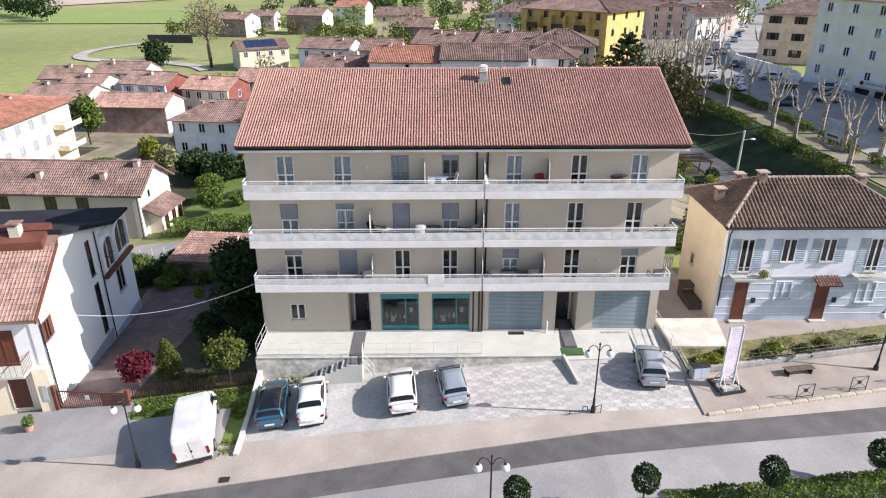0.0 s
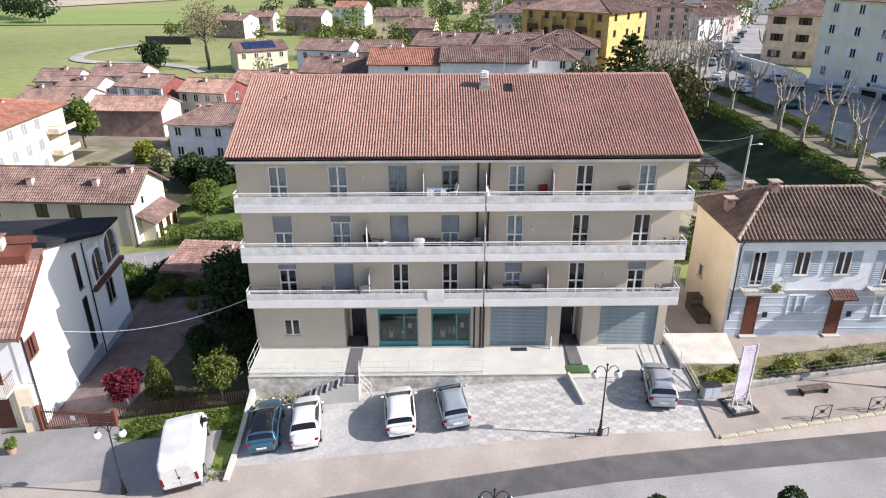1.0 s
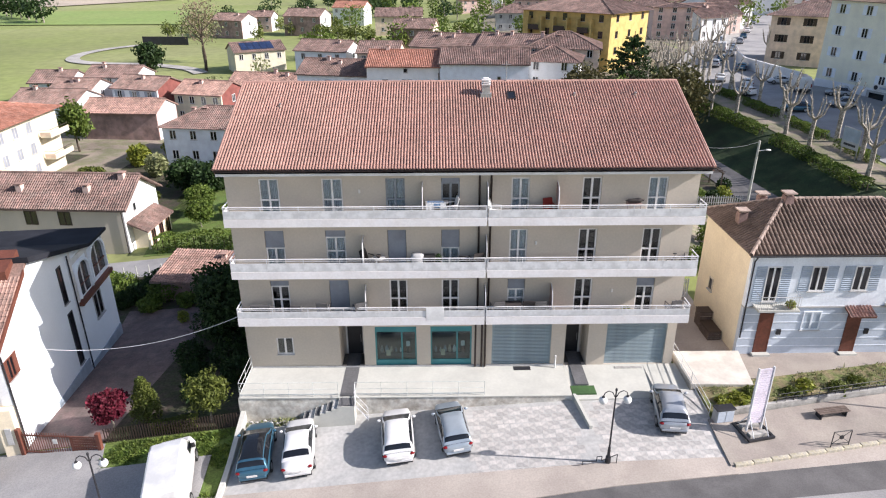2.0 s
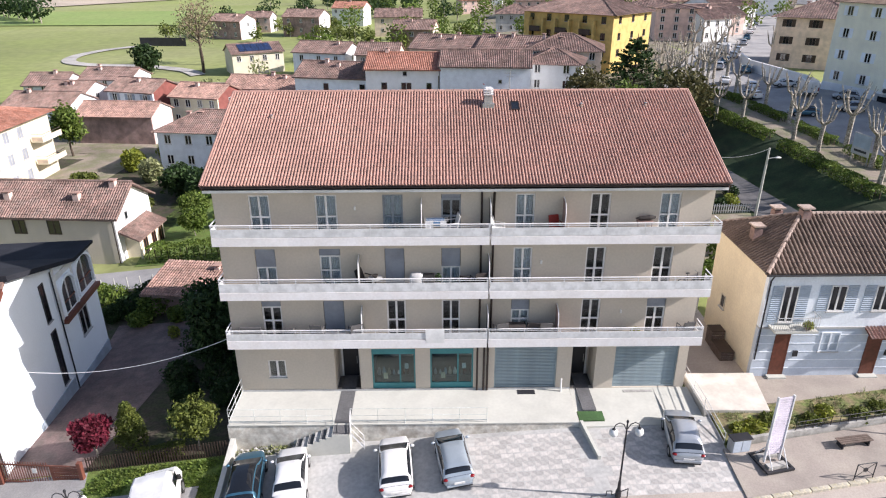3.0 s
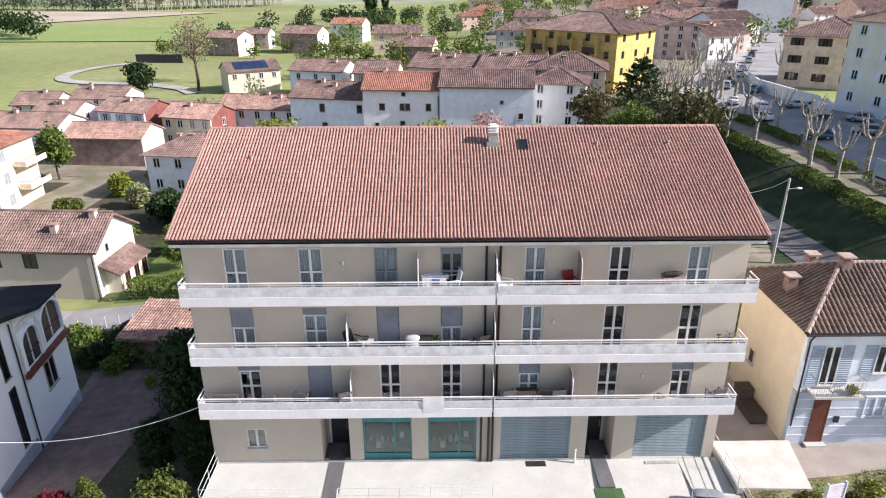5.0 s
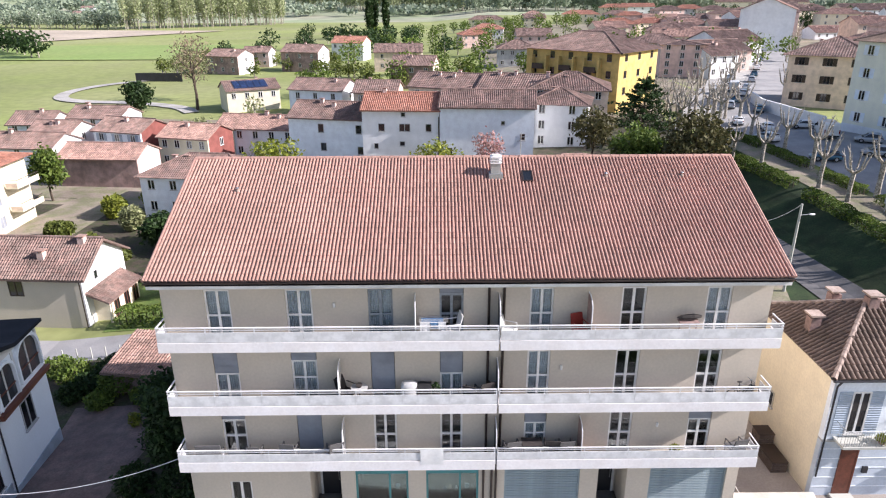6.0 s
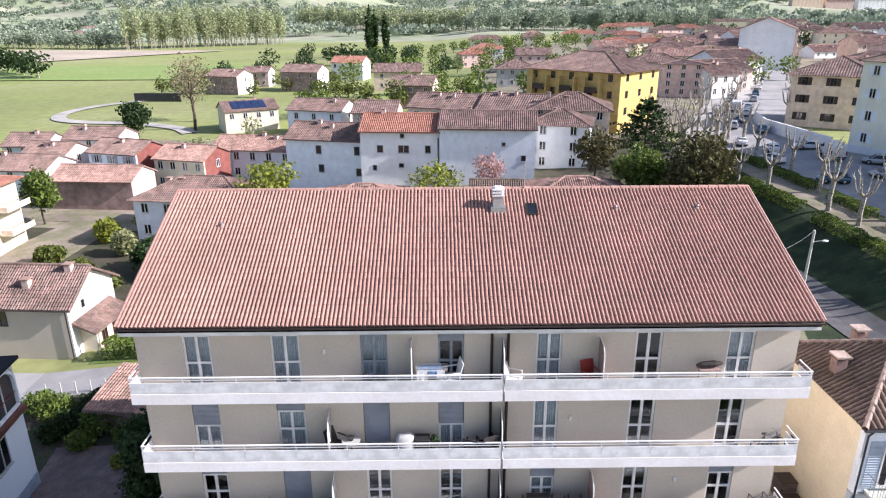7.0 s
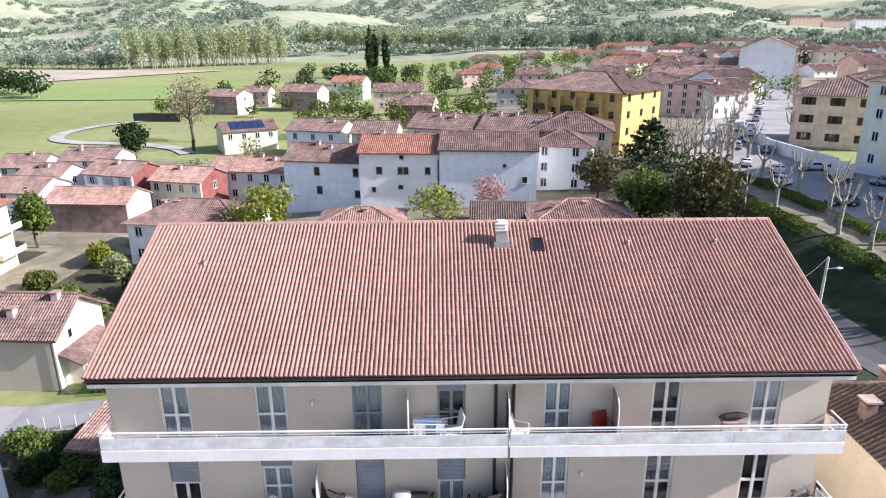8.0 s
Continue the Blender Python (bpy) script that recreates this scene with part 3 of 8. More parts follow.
for a, b in NICHES:                                # the deep entrances
    n = MB().box(a - 0.1, a, 0.32, 1.7, -0.12, 2.9).box(b, b + 0.1, 0.32, 1.7, -0.12, 2.9).box(a, b, 1.6, 1.7, -0.12, 2.9).box(a, b, 0.32, 1.7, 2.76, 2.9)
    part("entrance_wall", n, PLASTER, apartment)
    d = (a + b) / 2
    door = part("entrance_door", MB().box(d - 0.45, d + 0.45, 1.53, 1.6, -0.05, 2.15), DARK_METAL, apartment, "dark glazed entrance door", bevel=0.01)
    part("door_frame", MB().box(d - 0.55, d - 0.45, 1.5, 1.6, -0.05, 2.25).box(d + 0.45, d + 0.55, 1.5, 1.6, -0.05, 2.25).box(d - 0.45, d + 0.45, 1.5, 1.6, 2.15, 2.25), WHITE, door)
    part("pull_handle", MB().tube((d + 0.35, 1.5, 0.8), (d + 0.35, 1.5, 1.3), 0.02), STEEL, door)


def window(parent, a, b, z0, z1, frame_mat, blind=None, curtain=True, mid=0.45, y=0.075, doors=True):
    """A two-leaved window in a hole of the front wall; blind: height of the lower edge of its roller blind."""
    t = 0.085
    top = z1 if blind is None else blind
    fr = MB().box(a, a + t, y, y + 0.07, z0, top).box(b - t, b, y, y + 0.07, z0, top).box(a + t, b - t, y, y + 0.07, z0, z0 + t).box(a + t, b - t, y, y + 0.07, top - t, top)
    c = (a + b) / 2
    fr.box(c - 0.055, c + 0.055, y - 0.01, y + 0.07, z0 + t, top - t)
    zm = z0 + (z1 - z0) * mid
    cross = zm < top - 0.3
    if cross and doors:
        fr.box(a + t, c - 0.055, y, y + 0.07, zm - 0.045, zm + 0.045).box(c + 0.055, b - t, y, y + 0.07, zm - 0.045, zm + 0.045)
    w = part("window", fr, frame_mat, parent)
    for p, q in ((a + t, c - 0.055), (c + 0.055, b - t)):
        part("pane", MB().box(p, q, y + 0.03, y + 0.04, z0 + t, top - t), PANE, w).visible_shadow = False
    part("window_sill", MB().box(a - 0.04, b + 0.04, -0.03, y, z0 - 0.03, z0 + 0.01), WALL_GREY, w)
    if curtain:
        for p, q in ((a + t, c - 0.02), (c + 0.02, b - t)):
            n = 14
            cm = MB()
            ring = [(p + (q - p) * i / n, y + 0.10 + 0.025 * math.sin(i * 2.1 + p * 9), 0) for i in range(n + 1)]
            cm.v = [(x_, y_, z) for z in (z0 + t, z1 - 0.05) for x_, y_, _ in ring]
            cm.f = [(i, i + 1, n + 2 + i, n + 1 + i) for i in range(n)]
            part("curtain", cm, CURTAIN, w)
    if blind is not None:
        n = max(2, int((z1 - blind) / 0.055))
        bp = [(y - 0.012, blind)]
        for k in range(n):
            z = blind + (z1 - blind) * k / n
            bp += [(y - 0.012, z), (y - 0.032, z + 0.012), (y - 0.032, z + 0.045)]
        bp.append((y - 0.012, z1))
        bl = MB().loft([[(x, yy, zz) for yy, zz in bp] for x in (a + 0.02, b - 0.02)], closed=False)
        part("roller_blind", bl, BLIND, w, "grey slatted roller blind")
    return w


GREYF = mat("grey_window_frame", (0.30, 0.33, 0.36), 0.5, bump=0)
SPEC = {  # (floor, column): frame, blind, curtain
    (3, 0): (WHITE, None, True), (3, 1): (WHITE, None, True), (3, 2): (GREYF, None, True), (3, 3): (GREYF, 11.4, False),
    (3, 4): (WHITE, None, True), (3, 5): (WHITE, None, False), (3, 6): (WHITE, None, True),
    (2, 0): (WHITE, 7.72, True), (2, 1): (WHITE, 8.34, True), (2, 2): (WHITE, 6.75, False), (2, 3): (WHITE, 7.68, True),
    (2, 4): (WHITE, None, True), (2, 5): (WHITE, None, False), (2, 6): (WHITE, None, False),
    (1, 0): (WHITE, 5.38, False), (1, 1): (WHITE, 3.75, False), (1, 2): (WHITE, None, False), (1, 3): (WHITE, None, False),
    (1, 4): (WHITE, 5.1, True), (1, 5): (WHITE, None, False), (1, 6): (WHITE, 5.22, False)}
for (f, c), (fm, bl, cu) in SPEC.items():
    window(apartment, *COLS[c], *FLOORS[f], fm, bl, cu)
window(apartment, -5.7, -4.7, 0.86, 2.02, WHITE, None, False, mid=0.9)
for a, b in SHOPS:                                 # teal shop windows
    t = 0.09
    m_ = (a + b) / 2 + 0.35
    sw = part("shop_window", MB().box(a, a + t, 0.1, 0.2, 0.03, 2.7).box(b - t, b, 0.1, 0.2, 0.03, 2.7).box(a + t, b - t, 0.1, 0.2, 2.3, 2.7)
              .box(a + t, b - t, 0.1, 0.2, 0.03, 0.4).box(m_ - 0.04, m_ + 0.04, 0.1, 0.2, 0.4, 2.3), TEAL, apartment, "teal framed shop window")
    for p, q in ((a + t, m_ - 0.04), (m_ + 0.04, b - t)):
        part("pane", MB().box(p, q, 0.14, 0.15, 0.4, 2.3), PANE_SHOP, sw).visible_shadow = False
    part("poster", MB().box(a + 0.6, a + 0.85, 0.3, 0.31, 0.55, 0.95), WALL_YELLOW, sw)
    part("poster", MB().box(b - 0.62, b - 0.4, 0.3, 0.31, 1.2, 1.55), WALL_WHITE, sw)
    part("display_shelf", MB().box(a + 0.15, b - 0.15, 0.75, 1.2, -0.1, 0.42), FLOOR_DARK, sw)
    goods = random.Random(int(a * 10))
    for k in range(7):
        x, q = a + 0.3 + k * (b - a - 0.6) / 6.5, goods.uniform(0.06, 0.12)
        part("display_item", MB().loft([[(x + r * q * math.cos(t_), 0.95 + r * q * math.sin(t_), 0.42 + z * goods.uniform(2.0, 2.2) * q * 1.6) for t_ in [2 * math.pi * i / 8 for i in range(8)]] for r, z in ((0.9, 0), (1.0, 0.5), (0.6, 0.9), (0.3, 1.2))]), (CLOTH, WALL_PEACH, SHUTTER_BLUE, RUST_RED, WALL_GREY)[goods.randrange(5)], sw)
for a, b in GARAGES:                               # roller shutters with slats of their own
    gate = part("garage_shutter", MB().box(a, a + 0.06, 0.08, 0.2, 0.03, 2.8).box(b - 0.06, b, 0.08, 0.2, 0.03, 2.8).box(a + 0.06, b - 0.06, 0.16, 0.17, 0.1, 2.8).box(a + 0.06, b - 0.06, 0.1, 0.15, 0.03, 0.17), SHUTTER, apartment, "grey metal roller shutter")
    slat = MB()
    slat.loft([[(x, y, z) for y, z in ((0.16, 0), (0.125, 0.02), (0.125, 0.07), (0.16, 0.09))] for x in (a + 0.06, b - 0.06)])
    base = part("slat", slat, SHUTTER, gate)
    base.location.z = 0.18
    for k in range(1, 27):
        o = base.copy()
        scene.collection.objects.link(o)
        o.location.z = 0.18 + k * 0.097
# drainpipes
for x, z0, z1 in ((5.93, 0.0, 3.3), (6.3, 0.0, 3.3), (6.5, 0.0, 3.3), (6.0, 3.4, 12.1), (6.62, 3.4, 12.1)):
    y = -0.09
    pts = [(x, y, z0), (x, y, z1)]
    if z1 > 10:
        pts += [(x, y - 0.1, 12.2), (x, EAVE_Y + 0.05, 12.3)]
    part("drainpipe", MB().path(pts, 0.055, 8), BROWN_METAL, apartment, "dark brown drainpipe")

# balconies
BY = -0.91
ROWS = {1: (3.37, 3.86, 4.24, 4.42), 2: (6.30, 6.73, 7.2, 7.41), 3: (9.33, 9.77, 10.2, 10.38)}
for f, (zs, zp, zt_, zh) in ROWS.items():
    for bx0, bx1 in ((-7.42, 6.36), (6.44, 17.86)):
        bal = part("balcony", MB().box(bx0, bx1, BY, 0.0, zs, zs + 0.16), FASCIA, apartment, "white balcony with sheet panels and metal rail")
        part("fascia", MB().box(bx0, bx1, BY - 0.04, BY + 0.06, zs - 0.03, zp - 0.03), FASCIA, bal)
        n = int(round((bx1 - bx0) / 1.95))
        wd = (bx1 - bx0) / n
        base = part("panel", MB().box(0.004, wd - 0.004, BY - 0.012, BY + 0.012, zp, zt_), SHEET, bal)
        base.location.x = bx0
        for k in range(1, n):
            o = base.copy()
            scene.collection.objects.link(o)
            o.location.x = bx0 + k * wd
        for k in range(n + 1):
            x = min(max(bx0 + k * wd, bx0 + 0.03), bx1 - 0.03)
            part("post", MB().box(x - 0.022, x + 0.022, BY + 0.014, BY + 0.054, zp - 0.03, zh), RAIL_WHITE, bal)
        part("handrail", MB().box(bx0, bx1, BY - 0.02, BY + 0.04, zh, zh + 0.045), RAIL_WHITE, bal)
        part("middle_rail", MB().box(bx0, bx1, BY - 0.005, BY + 0.02, (zt_ + zh) / 2, (zt_ + zh) / 2 + 0.025), RAIL_WHITE, bal)
        xe = bx0 if bx0 < 0 else bx1 - 0.06           # the open end
        part("end_panel", MB().box(xe, xe + 0.06, BY + 0.06, -0.02, zs + 0.16, zp + 0.05), FASCIA, bal)
        part("end_sheet", MB().box(xe + 0.02, xe + 0.04, BY + 0.06, -0.02, zp + 0.08, zt_), SHEET, bal)
        part("end_rail", MB().box(xe, xe + 0.05, BY + 0.04, 0.0, zh, zh + 0.045), RAIL_WHITE, bal)
DIV = [(2.98, 3, RAIL_WHITE), (-0.28, 2, RAIL_WHITE), (-0.27, 1, RAIL_WHITE), (6.4, 3, DARK_METAL), (6.4, 2, DARK_METAL), (6.4, 1, DARK_METAL), (10.09, 3, WALL_MAUVE), (10.12, 1, WALL_MAUVE)]
for x, f, m_ in DIV:
    z0, z1 = FLOORS[f][0] + 0.02, FLOORS[f][0] + 1.95
    prof = [(-0.02, z0), (BY + 0.1, z0), (BY + 0.1, z1 - 0.55), (BY + 0.16, z1 - 0.3), (BY + 0.32, z1 - 0.1), (BY + 0.6, z1), (-0.02, z1)]
    dv = part("divider_screen", MB().loft([[(xx, y, z) for y, z in prof] for xx in (x - 0.02, x + 0.02)]), WALL_GREY if m_ is RAIL_WHITE else m_, apartment, "curved balcony divider screen")
    part("divider_edge", MB().path([(x, y, z) for y, z in prof[1:]], 0.025, 6), RAIL_WHITE, dv)

# roof: boarding, tiles, ridge, gutter
UP = Vector((0, RIDGE_Y - EAVE_Y, RIDGE_Z - EAVE_Z))
SLOPE = UP.length
UP.normalize()
NORMAL = Vector((1, 0, 0)).cross(UP)
roof = MB()
by0 = 2 * RIDGE_Y - EAVE_Y
prof = [(EAVE_Y, EAVE_Z - 0.03), (RIDGE_Y, RIDGE_Z - 0.03), (by0, EAVE_Z - 0.03), (by0, EAVE_Z - 0.2), (RIDGE_Y, RIDGE_Z - 0.25), (EAVE_Y, EAVE_Z - 0.2)]
roof.loft([[(x, y, z) for y, z in prof] for x in (RX0 + 0.02, RX1 - 0.02)])
roof_ob = part("roof", roof, TILE_RED, apartment, "red interlocking clay tile roof")
CW, RL = 0.155, 0.34
rows_n, cols_n = int(round(SLOPE / RL)), int(round((RX1 - RX0) / CW))
NPIECE = 1                                         # rows of single tiles along the eave
tiles = MB()
tile_field(tiles, (RX0, EAVE_Y, EAVE_Z), (1, 0, 0), UP, RX1 - RX0, SLOPE, CW, RL, 0.082, coarse=False, skip_rows=NPIECE, jitter=0.006, lip=0.014)
tile_field(tiles, (RX1, by0, EAVE_Z), (-1, 0, 0), (0, -UP.y, UP.z), RX1 - RX0, SLOPE, CW * 2, RL * 2, 0.075)
part("roof_tiles", tiles, TILE_RED, roof_ob, kind="stuff")
ridge = MB()
for k in range(58):
    x = RX0 + k * (RX1 - RX0) / 58
    ridge.loft([[(xx, RIDGE_Y + r * math.cos(a), RIDGE_Z + 0.0 + r * 0.75 * math.sin(a)) for a in [math.pi * i / 6 for i in range(7)]] for xx, r in ((x, 0.15), (x + 0.46, 0.13))], caps=False)
part("ridge_tiles", ridge, TILE_RED, roof_ob, kind="stuff")
for x in (RX0 - 0.02, RX1 + 0.02):
    for y0 in (EAVE_Y, by0):
        part("verge_cap", MB().tube((x, y0, EAVE_Z + 0.03), (x, RIDGE_Y, RIDGE_Z + 0.03), 0.075, n=8), TILE_RED, roof_ob)
gut = MB()
for y in (EAVE_Y - 0.07,):
    gut.loft([[(x, y + 0.075 * math.cos(a), EAVE_Z - 0.02 + 0.075 * math.sin(a)) for a in [math.pi + math.pi * i / 6 for i in range(7)]] for x in (RX0, RX1)], closed=False)
    gut.loft([[(x, y + 0.068 * math.cos(a), EAVE_Z - 0.02 + 0.068 * math.sin(a)) for a in [math.pi + math.pi * i / 6 for i in range(7)]] for x in (RX0, RX1)], closed=False)
part("gutter", gut, BROWN_METAL, roof_ob, "dark brown gutter")
part("soffit", MB().box(RX0 + 0.05, RX1 - 0.05, EAVE_Y + 0.02, 0.0, EAVE_Z - 0.32, EAVE_Z - 0.2).box(RX0 + 0.05, RX1 - 0.05, EAVE_Y, EAVE_Y + 0.02, EAVE_Z - 0.34, EAVE_Z - 0.06), WHITE, roof_ob)


def on_roof(x, y):
    return EAVE_Z + (y - EAVE_Y) * (RIDGE_Z - EAVE_Z) / (RIDGE_Y - EAVE_Y)


zc = on_roof(6.62, 5.35)
ch = part("chimney", MB().box(6.40, 6.84, 5.2, 5.62, zc - 0.3, zc + 0.62), CONCRETE, apartment, "grey concrete chimney")
for k in range(3):
    part("chimney_cap", MB().box(6.36, 6.88, 5.16, 5.66, zc + 0.62 + k * 0.13, zc + 0.68 + k * 0.13).box(6.46, 6.78, 5.26, 5.56, zc + 0.68 + k * 0.13, zc + 0.75 + k * 0.13), FASCIA, ch)
part("flashing", MB().box(6.3, 6.94, 5.05, 5.7, zc - 0.1, zc + 0.16), STEEL, ch)
sk = MB()
for u0, u1, v0, v1, h in ((7.83, 8.33, 0, 0.06, 0.12), (7.83, 8.33, 0.74, 0.8, 0.12), (7.83, 7.89, 0.06, 0.74, 0.12), (8.27, 8.33, 0.06, 0.74, 0.12)):
    o = Vector((0, 4.88, on_roof(0, 4.88)))
    sk.add([o + Vector((u, 0, 0)) + UP * v + NORMAL * w for w in (0, h) for v in (v0, v1) for u in (u0, u1)], [(0, 2, 3, 1), (4, 5, 7, 6), (0, 1, 5, 4), (2, 6, 7, 3), (0, 4, 6, 2), (1, 3, 7, 5)])
skylight = part("skylight", sk, BROWN_METAL, apartment, "small dark framed skylight")
o = Vector((0, 4.88, on_roof(0, 4.88)))
part("pane", MB().add([o + Vector((u, 0, 0)) + UP * v + NORMAL * 0.1 for u, v in ((7.88, 0.05), (8.28, 0.05), (8.28, 0.75), (7.88, 0.75))], [(0, 1, 2, 3)]), CAR_GLASS, skylight)
for x, y in ((-5.09, 4.34), (11.72, 5.21), (15.26, 5.23)):
    z = on_roof(x, y)
    vent = part("roof_vent", MB().loft([[(x + r * math.cos(a), y + r * math.sin(a), z + h) for a in [2 * math.pi * i / 8 for i in range(8)]] for r, h in ((0.13, -0.1), (0.09, 0.1), (0.055, 0.12), (0.055, 0.2))]), CAP, apartment, "small metal roof vent")
    part("vent_cap", MB().tube((x, y, z + 0.2), (x, y, z + 0.25), 0.09, 0.03), STEEL, vent)
part("aerial", MB().tube((7.9, 6.6, 15.3), (7.9, 6.6, 16.7), 0.02).tube((7.6, 6.6, 16.5), (8.2, 6.6, 16.5), 0.012).tube((7.7, 6.6, 16.3), (8.1, 6.6, 16.3), 0.012), STEEL, apartment)

# terrace before the building
terr = solo("terrace", MB().box(-7.35, 11.2, -2.95, 0.0, -2.6, -0.08), STAINED, "raised concrete terrace with a stained front wall", "terrace", kind="structure")
part("terrace_floor", MB().box(-7.3, -1.75, -2.99, 0.0, -0.08, -0.03).box(-0.9, 11.18, -2.99, 0.0, -0.08, -0.03).box(-1.75, -0.9, -2.99, 0.0, -0.08, -0.033), CONCRETE_PALE, terr)
part("wall_foot", MB().box(-7.3, 11.2, -0.05, -0.002, -0.03, 0.07), WALL_GREY, terr)
# ramp before the garage and entrance on the higher side
mb = MB()
mb.v = [(11.2, 0, -0.03), (17.9, 0, 0.02), (17.9, -3.1, -0.12), (11.2, -3.1, -0.22), (11.2, 0, -2), (17.9, 0, -2), (17.9, -3.1, -2), (11.2, -3.1, -2)]
mb.f = [(0, 3, 2, 1), (3, 7, 6, 2), (2, 6, 5, 1), (0, 1, 5, 4), (0, 4, 7, 3), (4, 5, 6, 7)]
ramp_ob = solo("ramp", mb, CONCRETE_PALE, "pale concrete ramp before the garage", "ramp", kind="structure")
part("drain_channel", MB().box(14.2, 15.8, -0.42, -0.22, -0.03, 0.012), CONCRETE, ramp_ob)
part("joint", MB().box(15.9, 15.94, -2.6, -0.1, -0.2, -0.0), CONCRETE, ramp_ob)

# ---- near neighbours ----
def opening(parent, place, u0, u1, v0, v1, frame_mat, kind="window", pane_mat=None, shutters=None, cross=True, sill=True, proud=0.05, shut_w=None):
    """A window or door set on a wall; place(u, v, w) gives the point w out of the wall. The pane lies behind the frame."""
    def bx(mb, a, b, c, d, w0, w1):
        pts = [place(u, v, w) for w in (w0, w1) for v in (c, d) for u in (a, b)]
        return mb.add(pts, [(0, 2, 3, 1), (4, 5, 7, 6), (0, 1, 5, 4), (2, 6, 7, 3), (0, 4, 6, 2), (1, 3, 7, 5)])
    t = 0.07
    fr = MB()
    for q in ((u0, u0 + t, v0, v1), (u1 - t, u1, v0, v1), (u0 + t, u1 - t, v1 - t, v1), (u0 + t, u1 - t, v0, v0 + t)):
        bx(fr, *q, -0.02, proud)
    c = (u0 + u1) / 2
    if cross:
        bx(fr, c - 0.05, c + 0.05, v0 + t, v1 - t, -0.02, proud)
    w = part(kind, fr, frame_mat, parent)
    part("pane" if kind == "window" else "leaf", bx(MB(), u0 + t, u1 - t, v0 + t, v1 - t, -0.02, 0.012 if kind == "window" else 0.04), pane_mat or CAR_GLASS, w)
    if sill:
        part("window_sill", bx(MB(), u0 - 0.06, u1 + 0.06, v0 - 0.06, v0, -0.02, 0.12), WALL_GREY, w)
    if shutters:
        sw = shut_w or (u1 - u0) * 0.62
        for a in (u0 - sw - 0.02, u1 + 0.02):
            n = max(3, int((v1 - v0) / 0.13))
            pf = [(0.0, v0), (0.045, v0), (0.045, v0 + 0.05)]
            for k in range(n):
                z, dz_ = v0 + 0.05 + (v1 - v0 - 0.1) * k / n, (v1 - v0 - 0.1) / n
                pf += [(0.018, z + 0.002), (0.04, z + dz_ * 0.8)]
            pf += [(0.045, v1 - 0.05), (0.045, v1), (0.0, v1)]
            s_ = MB().loft([[place(u, z, q) for q, z in pf] for u in (a, a + sw)])
            part("shutter", s_, shutters, w)
    return w


def chimney(parent, x, y, z, w=0.55, h=1.0, m=None, cap=None):
    c = part("chimney", MB().box(x - w / 2, x + w / 2, y - w / 2, y + w / 2, z - 0.6, z + h), m or WALL_PINK, parent)
    part("chimney_cap", MB().box(x - w / 2 - 0.1, x + w / 2 + 0.1, y - w / 2 - 0.1, y + w / 2 + 0.1, z + h + 0.14, z + h + 0.22).box(x - w * 0.3, x + w * 0.3, y - w * 0.3, y + w * 0.3, z + h, z + h + 0.14), cap or TILE_PINK, c)


# the grey and yellow house to the east
HX0, HX1, HY0, HY1, HE, HR = 21.85, 33.7, 1.0, 7.9, 6.72, 8.75
east = thing("terraced_house", pose(0, 0, 0), "two-storey house, slate-blue below, white above, brown tiled roof", "house")
part("front_wall", MB().box(HX0, HX1, HY0, HY0 + 0.3, 3.3, HE), WALL_BLUE, east)
part("lower_wall", MB().box(HX0, HX1, HY0 - 0.02, HY0 + 0.3, -0.5, 3.2), WALL_SLATE, east, "slate-blue banded ground floor")
for z in (0.55, 1.1, 1.65, 2.2, 2.75):
    part("band", MB().box(HX0 + 0.01, HX1, HY0 - 0.04, HY0 - 0.02, z, z + 0.045), WALL_BLUE, east)
part("string_course", MB().box(HX0, HX1, HY0 - 0.08, HY0 + 0.3, 3.2, 3.3), WALL_GREY, east)
part("side_wall", MB().box(HX0, HX0 + 0.3, HY0 + 0.3, HY1, -0.8, HE), WALL_YELLOW, east, "sunless cream-yellow side wall")
part("back_wall", MB().box(HX0 + 0.3, HX1, HY1 - 0.3, HY1, -0.8, HE).box(HX1 - 0.3, HX1, HY0 + 0.3, HY1 - 0.3, -0.8, HE), PLASTER_PALE, east)
part("eave_board", MB().box(HX0 - 0.05, HX1 + 0.3, HY0 - 0.3, HY0, HE - 0.12, HE - 0.02), WALL_GREY, east)
ov = 0.35
ex0, ex1, ey0, ey1 = HX0 - ov, HX1 + ov, HY0 - ov, HY1 + ov
ym, hip = (ey0 + ey1) / 2, 3.3
rb = MB().add([(ex0, ey0, HE), (ex1, ey0, HE), (ex1, ey1, HE), (ex0, ey1, HE), (ex0 + hip, ym, HR), (ex1 - hip, ym, HR)],
              [(0, 1, 5, 4), (2, 3, 4, 5), (3, 0, 4), (1, 2, 5), (3, 2, 1, 0)])
er = part("roof", rb, TILE_DARK, east, "dark brown weathered pantile hip roof")
sl = math.hypot(ym - ey0, HR - HE)
et = MB()
tile_field(et, (ex0, ey0, HE + 0.02), (1, 0, 0), (0, ym - ey0, HR - HE), ex1 - ex0, sl, 0.25, 0.36, 0.13, coarse=False, left=hip / sl, right=hip / sl, jitter=0.01)
tile_field(et, (ex1, ey1, HE + 0.02), (-1, 0, 0), (0, ey0 - ym, HR - HE), ex1 - ex0, sl, 0.4, 0.6, 0.10, left=hip / sl, right=hip / sl)
sl2 = math.hypot(hip, HR - HE)
